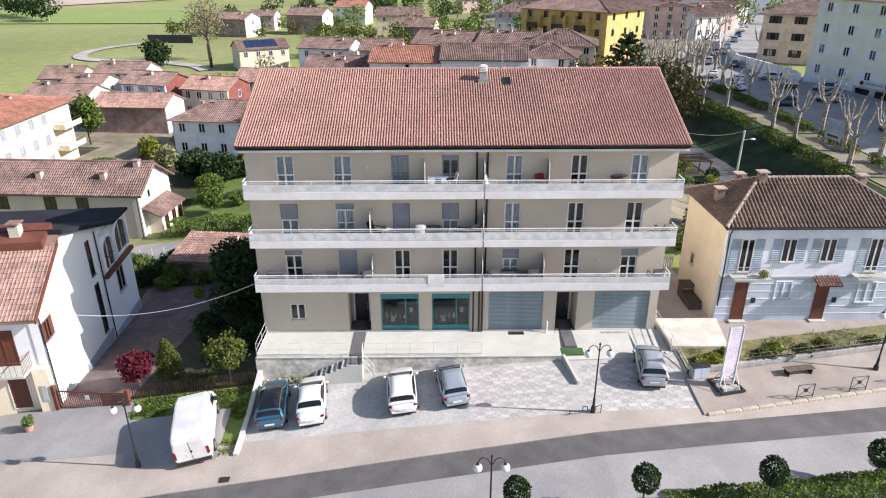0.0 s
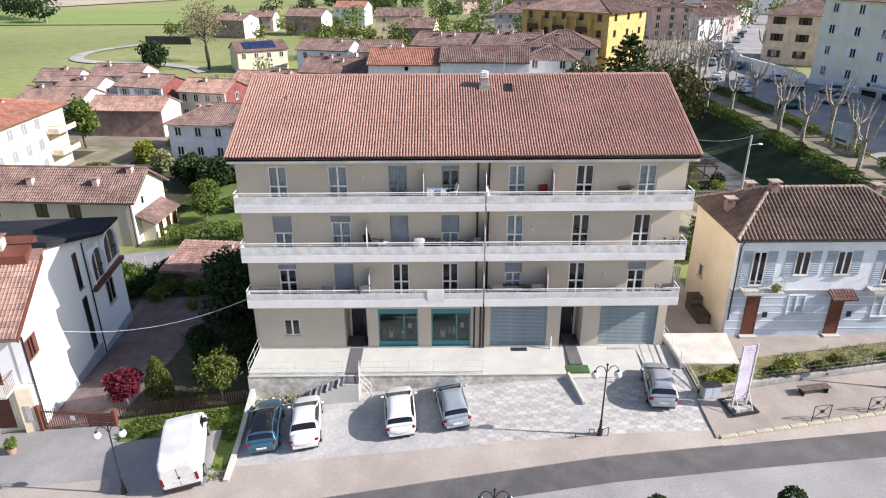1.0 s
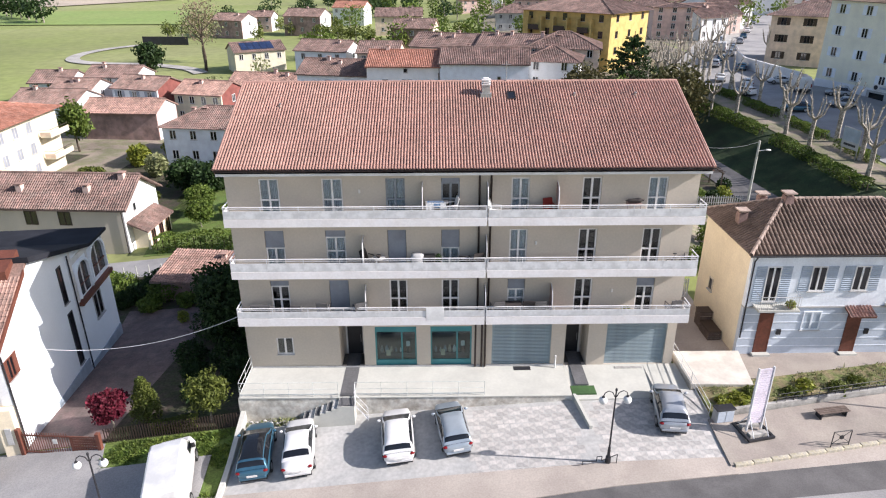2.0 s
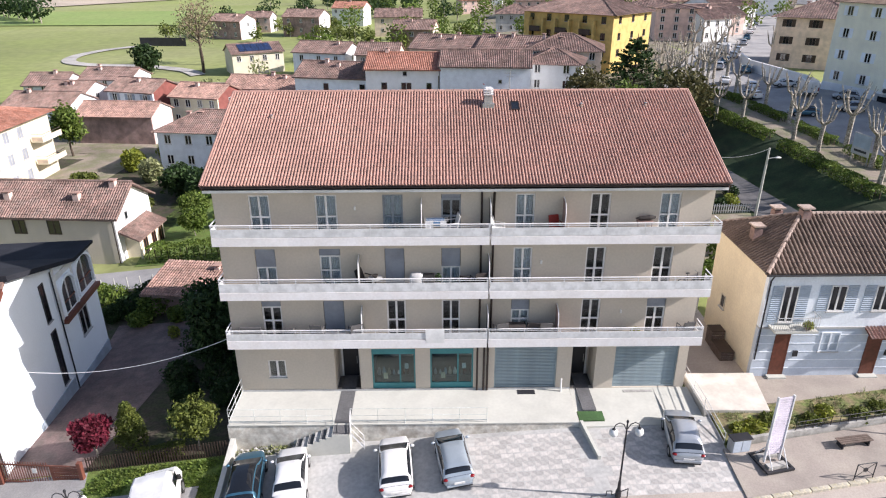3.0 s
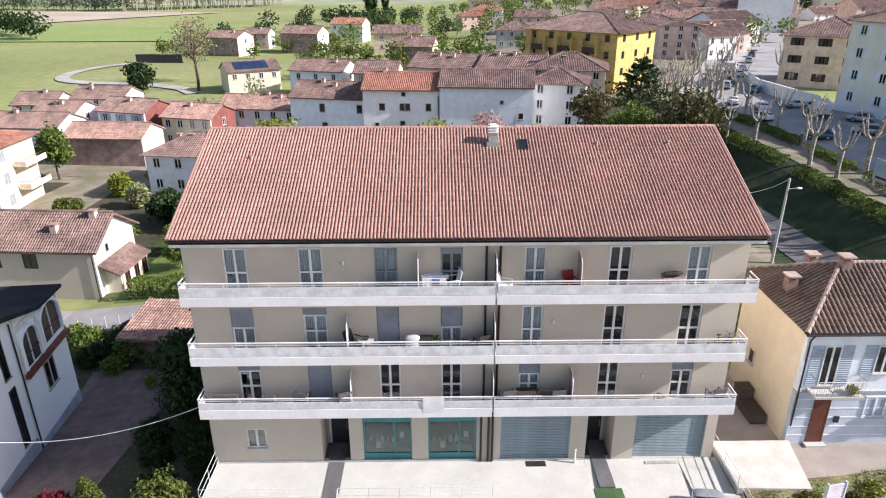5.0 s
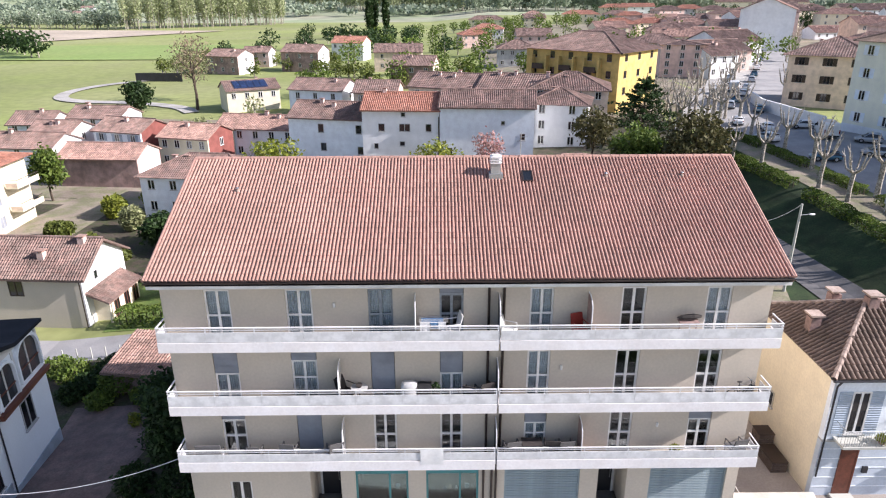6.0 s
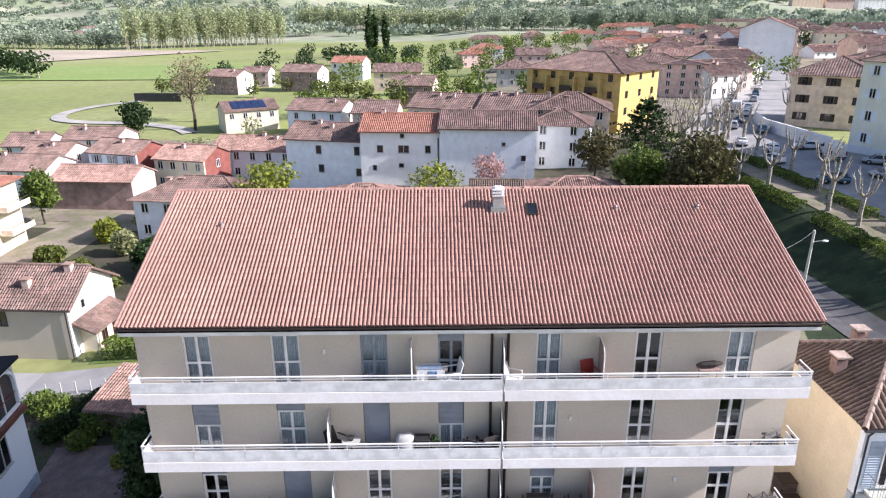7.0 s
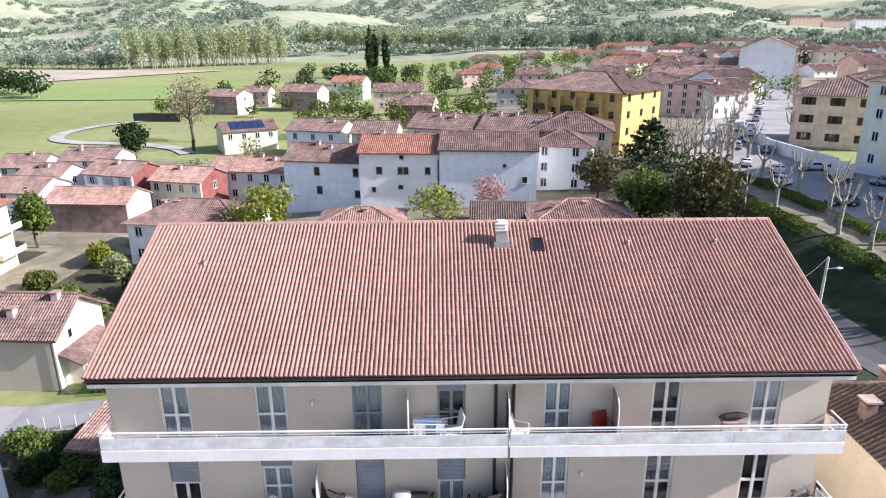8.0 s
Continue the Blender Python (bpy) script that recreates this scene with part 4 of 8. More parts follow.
tile_field(et, (ex0, ey1, HE + 0.02), (0, -1, 0), (hip, 0, HR - HE), ey1 - ey0, sl2, 0.25, 0.36, 0.13, coarse=False, left=(ym - ey0) / sl2, right=(ym - ey0) / sl2, jitter=0.01)
tile_field(et, (ex1, ey0, HE + 0.02), (0, 1, 0), (-hip, 0, HR - HE), ey1 - ey0, sl2, 0.4, 0.6, 0.10, left=(ym - ey0) / sl2, right=(ym - ey0) / sl2)
part("roof_tiles", et, TILE_DARK, er, kind="stuff")


def caps(parent, p, q, r, m, n=None):
    """A row of half-round ridge tiles from p to q."""
    p, q = Vector(p), Vector(q)
    n = n or max(2, int((q - p).length / 0.42))
    mb = MB()
    for k in range(n):
        mb.tube(p + (q - p) * (k / n), p + (q - p) * ((k + 1.08) / n), r * 1.1, r * 0.9, 8, False)
    part("ridge_tiles", mb, m, parent, kind="stuff")


for p, q in (((ex0, ey0, HE), (ex0 + hip, ym, HR)), ((ex0 + hip, ym, HR), (ex1 - hip, ym, HR)), ((ex1, ey0, HE), (ex1 - hip, ym, HR)), ((ex0, ey1, HE), (ex0 + hip, ym, HR))):
    caps(er, Vector(p) + Vector((0, 0, 0.07)), Vector(q) + Vector((0, 0, 0.07)), 0.12, CAP)
part("gutter", MB().tube((ex0, ey0 - 0.04, HE - 0.03), (ex1, ey0 - 0.04, HE - 0.03), 0.06).path([(HX0 + 0.1, ey0, HE - 0.05), (HX0 + 0.1, HY0 - 0.07, HE - 0.5), (HX0 + 0.1, HY0 - 0.07, 1.2)], 0.045), DARK_METAL, er)
for x, y, z in ((22.4, 4.4, 7.35), (24.9, 4.2, 8.5), (24.4, 6.3, 7.75), (32.2, 5.3, 7.9)):
    chimney(east, x, y, z, 0.5, 0.62, WALL_MAUVE, CAP)
EF = lambda u, v, w: (u, HY0 - w, v)               # the front wall
EL = lambda u, v, w: (u, HY0 - 0.02 - w, v)
for u0, u1, v0, v1 in ((22.8, 23.65, 3.62, 5.9), (25.42, 26.32, 4.3, 5.9), (27.92, 28.84, 4.3, 5.9), (30.95, 31.8, 3.62, 5.9)):
    opening(east, EF, u0, u1, v0, v1, WHITE, shutters=SHUTTER_BLUE, shut_w=0.6)
for u0, u1, v0, v1 in ((25.5, 26.6, 1.7, 2.95), (30.9, 32.1, 1.4, 2.9)):
    opening(east, EL, u0, u1, v0, v1, WALL_BLUE, pane_mat=SHUTTER_BLUE, cross=True)
for u0, u1 in ((22.9, 23.75), (28.2, 29.05)):
    d = opening(east, EL, u0, u1, 0.16, 2.85, DOOR_BROWN, "door", DOOR_BROWN, sill=False, cross=False)
    part("door_step", MB().box(u0 - 0.1, u1 + 0.1, HY0 - 0.4, HY0 - 0.02, -0.1, 0.16), CONCRETE_PALE, d)
    part("letter_box", MB().box(u1 + 0.35, u1 + 0.6, HY0 - 0.12, HY0 - 0.02, 1.4, 1.75), DARK_METAL, d)
for a, b in ((22.35, 24.75), (30.2, 32.5)):
    bal = part("balcony", MB().box(a, b, HY0 - 0.85, HY0, 3.34, 3.46), CONCRETE_PALE, east, "small white balcony with thin iron rail")
    rail = part("iron_rail", MB().path([(a + 0.03, HY0, 4.3), (a + 0.03, HY0 - 0.8, 4.3), (b - 0.03, HY0 - 0.8, 4.3), (b - 0.03, HY0, 4.3)], 0.02), STEEL, bal)
    bars = [(a + 0.03 + (b - a - 0.06) * k / 20, HY0 - 0.8) for k in range(21)] + [(x, y) for y in (HY0 - 0.55, HY0 - 0.3) for x in (a + 0.03, b - 0.03)]
    for x, y in bars:
        part("baluster", MB().tube((x, y, 3.46), (x, y, 4.3), 0.009, n=4), STEEL, rail)
cn = part("door_canopy", MB().add([(27.85, HY0, 3.3), (29.4, HY0, 3.3), (29.4, HY0 - 0.8, 2.95), (27.85, HY0 - 0.8, 2.95), (27.85, HY0, 3.2), (29.4, HY0, 3.2), (29.4, HY0 - 0.8, 2.87), (27.85, HY0 - 0.8, 2.87)],
                                  [(0, 3, 2, 1), (4, 5, 6, 7), (0, 1, 5, 4), (2, 3, 7, 6), (1, 2, 6, 5), (3, 0, 4, 7)]), DOOR_BROWN, east, "small tiled door canopy")
part("canopy_tiles", tile_field(MB(), (27.85, HY0 - 0.8, 2.96), (1, 0, 0), (0, 0.8, 0.35), 1.55, 0.87, 0.19, 0.3, 0.07), TILE_RED, cn, kind="stuff")
opening(east, lambda u, v, w: (HX0 - w, u, v), 5.4, 6.0, 2.0, 2.9, PLASTER_PALE, cross=False)

# the white house to the west: gable towards the garden
west = thing("white_house", pose(-19.72, -3.0, 0, 0, 0, 5.9), "white rendered house with pink tiled front roof", "house")
WD, WW = 15.6, 11.0                                # depth, width; local x runs to -WW
wp = [(0, -4.2), (0, 3.1), (4.95, 6.15), (12.6, 3.9), (WD, 3.9), (WD, -5.4)]
part("gable_wall", MB().loft([[(x, y, z) for y, z in wp] for x in (-0.3, 0.0)]), WALL_SKYLIT, west)
part("far_wall", MB().loft([[(x, y, z) for y, z in wp] for x in (-WW, -WW + 0.3)]).box(-WW + 0.3, -0.3, WD - 0.3, WD, -5.4, 3.9), WALL_WHITE, west)
part("front_wall", MB().box(-WW + 0.3, -0.3, 0.0, 0.3, -0.3, 3.1).box(-0.55, -0.0, -0.06, 0.0, -0.3, 3.0), WALL_WHITE, west)
part("front_lower_wall", MB().box(-WW + 0.3, -0.3, 0.0, 0.3, -4.2, -0.3).box(-0.9, -0.02, -0.5, 0.0, -4.0, -0.35), WALL_YELLOW, west, "pale yellow ground floor wall")
part("plinth", MB().box(0.0, 0.05, 4.3, 9.4, -5.4, -3.3).box(0.0, 0.05, 9.4, WD, -5.4, -4.0), SHUTTER_BLUE, west, "blue-grey stained plinth")
wr = part("roof", MB().loft([[(x, y, z) for y, z in ((-0.6, 2.78), (4.95, 6.2), (4.95, 6.42), (-0.6, 3.0))] for x in (-WW, 0.12)]), TILE_PINK, west, "pinkish interlocking tile roof slope")
part("dark_roof", MB().loft([[(x, y, z) for y, z in ((4.6, 6.2), (12.6, 3.8), (WD + 0.35, 3.75), (WD + 0.35, 3.95), (12.6, 4.05), (4.6, 6.55))] for x in (-WW, 0.35)]), SHEET_DARK, west, "dark sheet metal rear roof")
wt = MB()
tile_field(wt, (-WW, -0.6, 3.0), (1, 0, 0), (0, 5.55, 3.42), WW + 0.12, 5.2, 0.22, 0.36, 0.04, coarse=True, jitter=0.006)
part("roof_tiles", wt, TILE_PINK, wr, kind="stuff")
part("roof_edge", MB().loft([[(x, y, z) for y, z in ((-0.6, 2.72), (4.2, 5.7), (4.2, 5.98), (-0.6, 3.05))] for x in (0.12, 0.2)]), RUST_RED, wr)
dm = part("raised_roof", MB().loft([[(x, y, z) for y, z in ((3.6, 5.35), (3.6, 6.15), (5.4, 6.75), (5.4, 6.2))] for x in (-WW, -0.5)]), RUST_RED, west, "brown fascia of a raised roof part")
chimney(west, -2.2, 4.4, 6.5, 0.6, 0.5, PLASTER_PALE)
WG = lambda u, v, w: (w, u, v)
opening(west, WG, 8.0, 8.6, 1.6, 4.2, DARK_METAL, cross=False)
opening(west, WG, 8.0, 8.7, -3.0, 0.9, DARK_METAL, cross=False)
opening(west, WG, 12.0, 13.4, -1.7, 0.2, WALL_GREY)
opening(west, WG, 0.35, 1.1, 1.0, 2.3, RUST_RED, shutters=RUST_RED, shut_w=0.35)
lg = part("loggia_frame", MB().box(0.0, 0.06, 9.9, 10.1, 0.6, 4.6).box(0.0, 0.06, 12.4, 12.6, 0.8, 3.9).box(0.0, 0.06, 15.3, 15.55, 1.4, 3.8).box(0.0, 0.06, 12.6, 15.3, 3.55, 3.8).box(0.0, 0.06, 10.1, 12.4, 3.5, 3.9), WHITE, west)
for y0, y1, z0, z1 in ((10.25, 12.2, 0.95, 3.3), (12.75, 15.2, 1.15, 3.6)):
    n, ym_, half = 12, (y0 + y1) / 2, (y1 - y0) / 2
    rim = [(y0, z0)] + [(ym_ - half * math.cos(math.pi * k / n), z1 - half * 0.75 + half * 0.75 * math.sin(math.pi * k / n)) for k in range(n + 1)] + [(y1, z0)]
    part("arched_pane", MB().add([(0.03, y, z) for y, z in rim], [tuple(range(len(rim)))]), LOGGIA_GLASS, lg, "dark arched glazing")
    ring_w = [(ym_ + (y - ym_) * 1.12, z0 + (z - z0) * 1.07) for y, z in rim]
    part("arch_surround", MB().loft([[(0.02, y, z), (0.22, y, z), (0.22, y2, z2), (0.02, y2, z2)] for (y, z), (y2, z2) in zip(rim, ring_w)]), WALL_SKYLIT, lg)
    part("mullion", MB().box(0.03, 0.09, ym_ - 0.04, ym_ + 0.04, z0, z1 - 0.1), WHITE, lg)
    part("guard_rail", MB().box(0.04, 0.1, y0, y1, z0 + 0.75, z0 + 0.82), RUST_RED, lg)
part("loggia_sill", MB().box(-0.1, 0.3, 9.9, WD + 0.1, 0.5, 0.8), RUST_RED, lg, "brown fascia under the loggia")
part("drainpipe", MB().path([(0.08, 9.6, 4.4), (0.08, 9.6, -4.6)], 0.05), DARK_METAL, west)
part("drainpipe", MB().path([(0.1, -0.05, 2.8), (0.1, -0.05, -3.4)], 0.05), DARK_METAL, west)
fb = part("front_balcony", MB().box(-WW + 1, -0.9, -1.3, 0.0, -0.45, -0.3), CONCRETE_PALE, west, "front balcony with red-brown iron rail")
fr = part("balcony_rail", MB().path([(-WW + 1, -1.25, 0.6), (-0.95, -1.25, 0.6), (-0.95, 0.0, 0.6)], 0.03), RUST_RED, fb)
for x, y in [(-WW + 1 + k * 0.3, -1.25) for k in range(30)] + [(-0.95, -1.2 + k * 0.15) for k in range(8)]:
    part("baluster", MB().tube((x, y, -0.3), (x, y, 0.6), 0.01, n=4), RUST_RED, fr)
WF = lambda u, v, w: (u, -w, v)
opening(west, WF, -2.9, -1.6, -0.3, 2.1, DOOR_BROWN, pane_mat=DOOR_BROWN, sill=False)
opening(west, WF, -5.6, -4.2, -0.3, 2.1, DOOR_BROWN, pane_mat=CAR_GLASS, sill=False)
opening(west, WF, -2.7, -1.5, -3.4, -0.9, WHITE, "door", DOOR_BROWN, cross=False, sill=False)
part("meter_box", MB().box(-0.6, -0.25, -0.56, -0.5, -2.6, -1.5), WALL_GREY, west, bevel=0.02)

# the yellow house across the lane, with a long weathered roof
lh = thing("farmhouse", pose(-28.4, 30.6, -6.1, 0, 0, -4), "pale yellow farmhouse with long weathered tile roof", "house")
LW_, LD, LE = 19.0, 7.4, 5.1
prof = [(0, -0.5), (0, LE), (LD / 2, LE + 2.2), (LD, LE), (LD, -0.5)]
part("gable_wall", MB().loft([[(x, y, z) for y, z in prof] for x in (-0.3, 0)]), WALL_WHITE, lh)
part("front_wall", MB().box(-LW_, -0.3, 0, 0.3, -0.5, LE), PLASTER, lh)
part("back_wall", MB().box(-LW_, -0.3, LD - 0.3, LD, -0.5, LE).loft([[(x, y, z) for y, z in prof] for x in (-LW_ - 0.3, -LW_)]), PLASTER, lh)
lr = part("roof", MB().loft([[(x, y, z) for y, z in ((-0.5, LE - 0.3), (LD / 2, LE + 2.25), (LD + 0.5, LE - 0.3), (LD + 0.5, LE - 0.12), (LD / 2, LE + 2.45), (-0.5, LE - 0.12))] for x in (-LW_ - 0.4, 0.6)]), TILE_OLD, lh, "weathered brown-red tile roof")
lt = MB()
sl = math.hypot(LD / 2 + 0.5, 2.57)
tile_field(lt, (-LW_ - 0.4, -0.5, LE - 0.1), (1, 0, 0), (0, LD / 2 + 0.5, 2.57), LW_ + 1.0, sl, 0.26, 0.4, 0.09, jitter=0.02)
tile_field(lt, (0.6, LD + 0.5, LE - 0.1), (-1, 0, 0), (0, -LD / 2 - 0.5, 2.57), LW_ + 1.0, sl, 0.4, 0.6, 0.09)
part("roof_tiles", lt, TILE_OLD, lr, kind="stuff")
caps(lr, (-LW_ - 0.4, LD / 2, LE + 2.5), (0.6, LD / 2, LE + 2.5), 0.15, TILE_OLD)
for x, y in ((-1.2, 3.2), (-4.3, 1.6), (-11.5, 1.6)):
    chimney(lh, x, y, LE + 0.35 + y * 0.55, 0.6, 0.55)
LF = lambda u, v, w: (u, -w, v)
for u in (-7.0, -10.6, -16.0):
    opening(lh, LF, u, u + 1.35, 3.1, 4.6, SHUTTER_BROWN, cross=True, sill=False)
pc = part("porch_roof", MB().loft([[(x, y, z) for x, z in ((0, 3.4), (2.1, 2.45), (2.1, 2.3), (0, 3.2))] for y in (0.2, LD - 1.0)]), TILE_OLD, lh, "lean-to tiled porch roof")
part("porch_tiles", tile_field(MB(), (2.1, 0.2, 2.47), (0, 1, 0), (-2.1, 0, 0.95), LD - 1.2, 2.3, 0.26, 0.4, 0.08), TILE_OLD, pc, kind="stuff")
part("porch_wall", MB().box(0.0, 1.7, 1.2, LD - 1.2, -0.5, 2.5).box(1.85, 2.0, 0.4, 0.55, -0.5, 2.4), WALL_YELLOW, lh)
for v in (1.6, 3.4, 5.0):
    opening(lh, lambda u, v_, w: (1.7 + w, u, v_), v, v + 0.9, 0.2, 2.1, DOOR_BROWN, sill=False)
opening(lh, lambda u, v_, w: (w, u, v_), 2.0, 2.6, 4.0, 4.9, WALL_GREY, cross=False)
part("drainpipe", MB().path([(-0.15, -0.12, LE - 0.4), (-0.15, -0.12, -0.3)], 0.06), BROWN_METAL, lh)

# small shed with a low tiled roof
sz = zg(-17.5, 19.5)
shed = thing("garden_shed", pose(-17.3, 19.6, sz, 0, 0, -7), "low garden shed with a weathered pantile roof", "shed")
part("shed_wall", MB().box(-2.6, 2.6, -2.0, 2.2, -0.4, 1.9), WALL_MAUVE, shed)
part("shed_roof", MB().loft([[(x, y, z) for y, z in ((-2.6, 1.75), (2.6, 2.55), (2.6, 2.4), (-2.6, 1.6))] for x in (-3.2, 3.2)]), TILE_OLD, shed)
part("shed_tiles", tile_field(MB(), (-3.2, -2.6, 1.77), (1, 0, 0), (0, 5.2, 0.8), 6.4, 5.26, 0.24, 0.42, 0.1, coarse=False, jitter=0.02), TILE_PINK, shed, kind="stuff")
chimney(shed, 1.9, 1.4, 2.3, 0.4, 0.4)


# ---- terrace fittings ----
def fence_rail(name, pts, h, m, label, spacing=1.25, bars=2):
    """A metal rail along pts: posts and horizontal bars, each a part."""
    f = thing(name, pose(*pts[0]), label, "railing")
    o = Vector(pts[0])
    for p, q in zip(pts, pts[1:]):
        p, q = Vector(p) - o, Vector(q) - o
        n = max(1, int((q - p).length / spacing))
        for k in range(n + 1):
            c = p + (q - p) * (k / n)
            part("post", MB().tube(c, c + Vector((0, 0, h)), 0.016, n=6), m, f)
        for k in range(bars):
            z = Vector((0, 0, h * (1 - k * 0.45) - 0.02))
            part("rail", MB().tube(p + z, q + z, 0.015, n=6), m, f)
        part("mesh_panel", MB().add([p + Vector((0, 0, 0.12)), q + Vector((0, 0, 0.12)), q + Vector((0, 0, 0.2)), p + Vector((0, 0, 0.2))], [(0, 1, 2, 3)]), m, f)
    return f


fence_rail("terrace_railing", [(-7.25, -0.1, -0.03), (-7.25, -2.9, -0.03), (-1.8, -2.9, -0.03)], 0.95, RAIL_THIN, "thin pale metal terrace railing")
fence_rail("terrace_railing", [(-0.85, -2.9, -0.03), (6.3, -2.9, -0.03)], 0.95, RAIL_THIN, "thin pale metal terrace railing")
fence_rail("stair_railing", [(-0.85, -2.95, -0.03), (-0.8, -3.75, -0.1), (-0.1, -3.8, -0.98)], 0.9, RAIL_WHITE, "white metal railing round the terrace steps", 0.8, 3)
steps = thing("terrace_steps", pose(-0.85, -2.97, 0), "concrete steps with dark treads beside the terrace wall", "steps")
for k in range(7):
    z = -0.08 - 0.15 * k
    x1 = -0.0 - (0.9 if k else 0) - 0.33 * max(0, k - 1)
    x0 = -0.9 - 0.33 * k
    part("step", MB().box(x0, x1, -0.8, 0.0, -1.7, z), CONCRETE_PALE, steps)
    part("tread", MB().box(x0 + 0.04, x1 - 0.02 if k else x1, -0.76, -0.02, z, z + 0.012), MAT_GREY if k % 2 == 0 else WALL_GREY, steps)
for nm, x0, x1, y0, y1, z, m_, lb in (("carpet_runner", -1.72, -0.92, -2.9, 1.5, -0.03, MAT_GREY, "dark grey carpet runner across the terrace"), ("carpet_runner", 11.55, 12.3, -2.0, 1.5, -0.03, MAT_GREY, "dark grey carpet runner before the entrance"),
                                      ("door_mat", 11.25, 12.6, -2.75, -2.0, -0.13, MAT_GREEN, "green door mat on the ramp"), ("door_mat", 8.2, 9.2, -0.5, -0.1, -0.03, DARK_METAL, "black door mat before the shutter")):
    solo(nm, MB().box(x0, x1, y0, y1, z + (0.0 if x0 < 11 else -0.05), z + 0.014 + (0.0 if x0 < 11 else 0.03)), m_, lb, "mat")
solo("divider_wall", MB().loft([[(x - 0.08, y, z0), (x + 0.08, y, z0), (x + 0.08, y, z1), (x - 0.08, y, z1)] for x, y, z0, z1 in ((11.3, -2.9, -1.2, 0.02), (11.75, -5.3, -1.2, -0.28))]), CONCRETE_PALE, "low pale wall beside the ramp", "wall", kind="structure")
solo("bollard", MB().tube((10.65, -0.25, -0.03), (10.65, -0.25, 0.75), 0.05).ball((10.65, -0.25, 0.78), 0.06, 0.06, 0.05), WHITE, "white metal bollard beside the entrance", "bollard")
solo("parking_wall", MB().loft([[(x - 0.13, y, z - 0.8), (x + 0.13, y, z - 0.8), (x + 0.13, y, z), (x - 0.13, y, z)] for x, y, z in ((-7.15, -9.0, zg(-7.1, -9.0) + 0.22), (-7.15, -6.0, zg(-7.1, -6.0) + 0.35), (-7.15, -2.95, -0.9))]), CONCRETE_PALE, "low pale wall along the parking lot", "wall", kind="structure")
# raised pale patio at the corner
pat = solo("patio", MB().add([(17.95, -2.5, 0.3), (21.4, -2.6, 0.3), (22.0, 0.9, 0.3), (17.95, 0.9, 0.3), (17.95, -2.5, -1), (21.4, -2.6, -1), (22.0, 0.9, -1), (17.95, 0.9, -1)],
                             [(0, 1, 2, 3), (0, 4, 5, 1), (1, 5, 6, 2), (2, 6, 7, 3), (3, 7, 4, 0)]), PATIO_PALE, "pale sunlit patio slab beside the lane", "patio", kind="structure")
fence_rail("patio_railing", [(17.9, 0.6, 0.3), (17.9, -2.5, 0.3), (18.2, -4.6, -0.3)], 0.8, RAIL_WHITE, "thin white railing along the patio edge", 1.5)
drape("east_walk", [(21.5, -1.7), (45, 0.6), (45, 4.2), (21.9, 1.0)], 0.22, PAVING_DARK, "paved walk before the slate-blue house", "pavement", 1.0, 0.3)
drape("weedy_bank", [(18.3, -4.6), (45, 0.0), (45, 2.4), (18.3, -2.45)], 0.24, DRY, "weedy bank with dry grass", "verge", 0.6, 0.4)
solo("bank_wall", MB().loft([[(x, y - 0.1, z - 0.6), (x, y + 0.1, z - 0.6), (x, y + 0.1, z), (x, y - 0.1, z)] for x, y in ((18.4, -4.7), (30, -2.7), (45, -0.1)) for z in (zg(x, y) + 0.42,)]), CONCRETE, "low concrete wall below the bank", "wall", kind="structure")
part_rail = fence_rail("bank_railing", [(22.0, -4.1, zg(22, -4.1) + 0.4), (33, -2.2, zg(33, -2.2) + 0.4)], 0.55, DARK_METAL, "low thin railing on the bank wall", 0.5)


# ---- street furniture ----
def street_lamp(m, label="dark street lamp with two white globes"):
    l = thing("street_lamp", m, label, "street lamp", "street lamps")
    part("base", MB().loft([[(r * math.cos(a), r * math.sin(a), z) for a in [2 * math.pi * i / 10 for i in range(10)]] for r, z in ((0.14, -0.1), (0.14, 0.3), (0.08, 0.45), (0.07, 0.9))]), DARK_METAL, l)
    part("pole", MB().tube((0, 0, 0.9), (0, 0, 4.25), 0.05, 0.035).ball((0, 0, 4.3), 0.06, 0.06, 0.1), DARK_METAL, l)
    for s in (-1, 1):
        pts = [(s * 0.04, 0, 3.9), (s * 0.15, 0, 4.15), (s * 0.35, 0, 4.25), (s * 0.52, 0, 4.15), (s * 0.58, 0, 3.95)]
        arm = part("arm", MB().path(pts, 0.022), DARK_METAL, l)
        part("globe", MB().ball((s * 0.58, 0, 3.72), 0.2, 0.2, 0.21, 14, 10), GLOBE, arm, "white opal globe", smooth=True)
        part("globe_cap", MB().tube((s * 0.58, 0, 3.88), (s * 0.58, 0, 3.97), 0.11, 0.05), DARK_METAL, arm)
    return l


LAMP_SPOTS = [(12.1, -7.62, 2), (-12.28, -9.24, 8), (5.88, -15.4, 0), (29.3, -4.6, 6)]
first_lamp = street_lamp(pose(LAMP_SPOTS[0][0], LAMP_SPOTS[0][1], zg(*LAMP_SPOTS[0][:2]) + 0.08, 0, 0, LAMP_SPOTS[0][2]))
for x, y, r in LAMP_SPOTS[1:]:
    copy_thing(first_lamp, pose(x, y, zg(x, y) + 0.08, 0, 0, r))


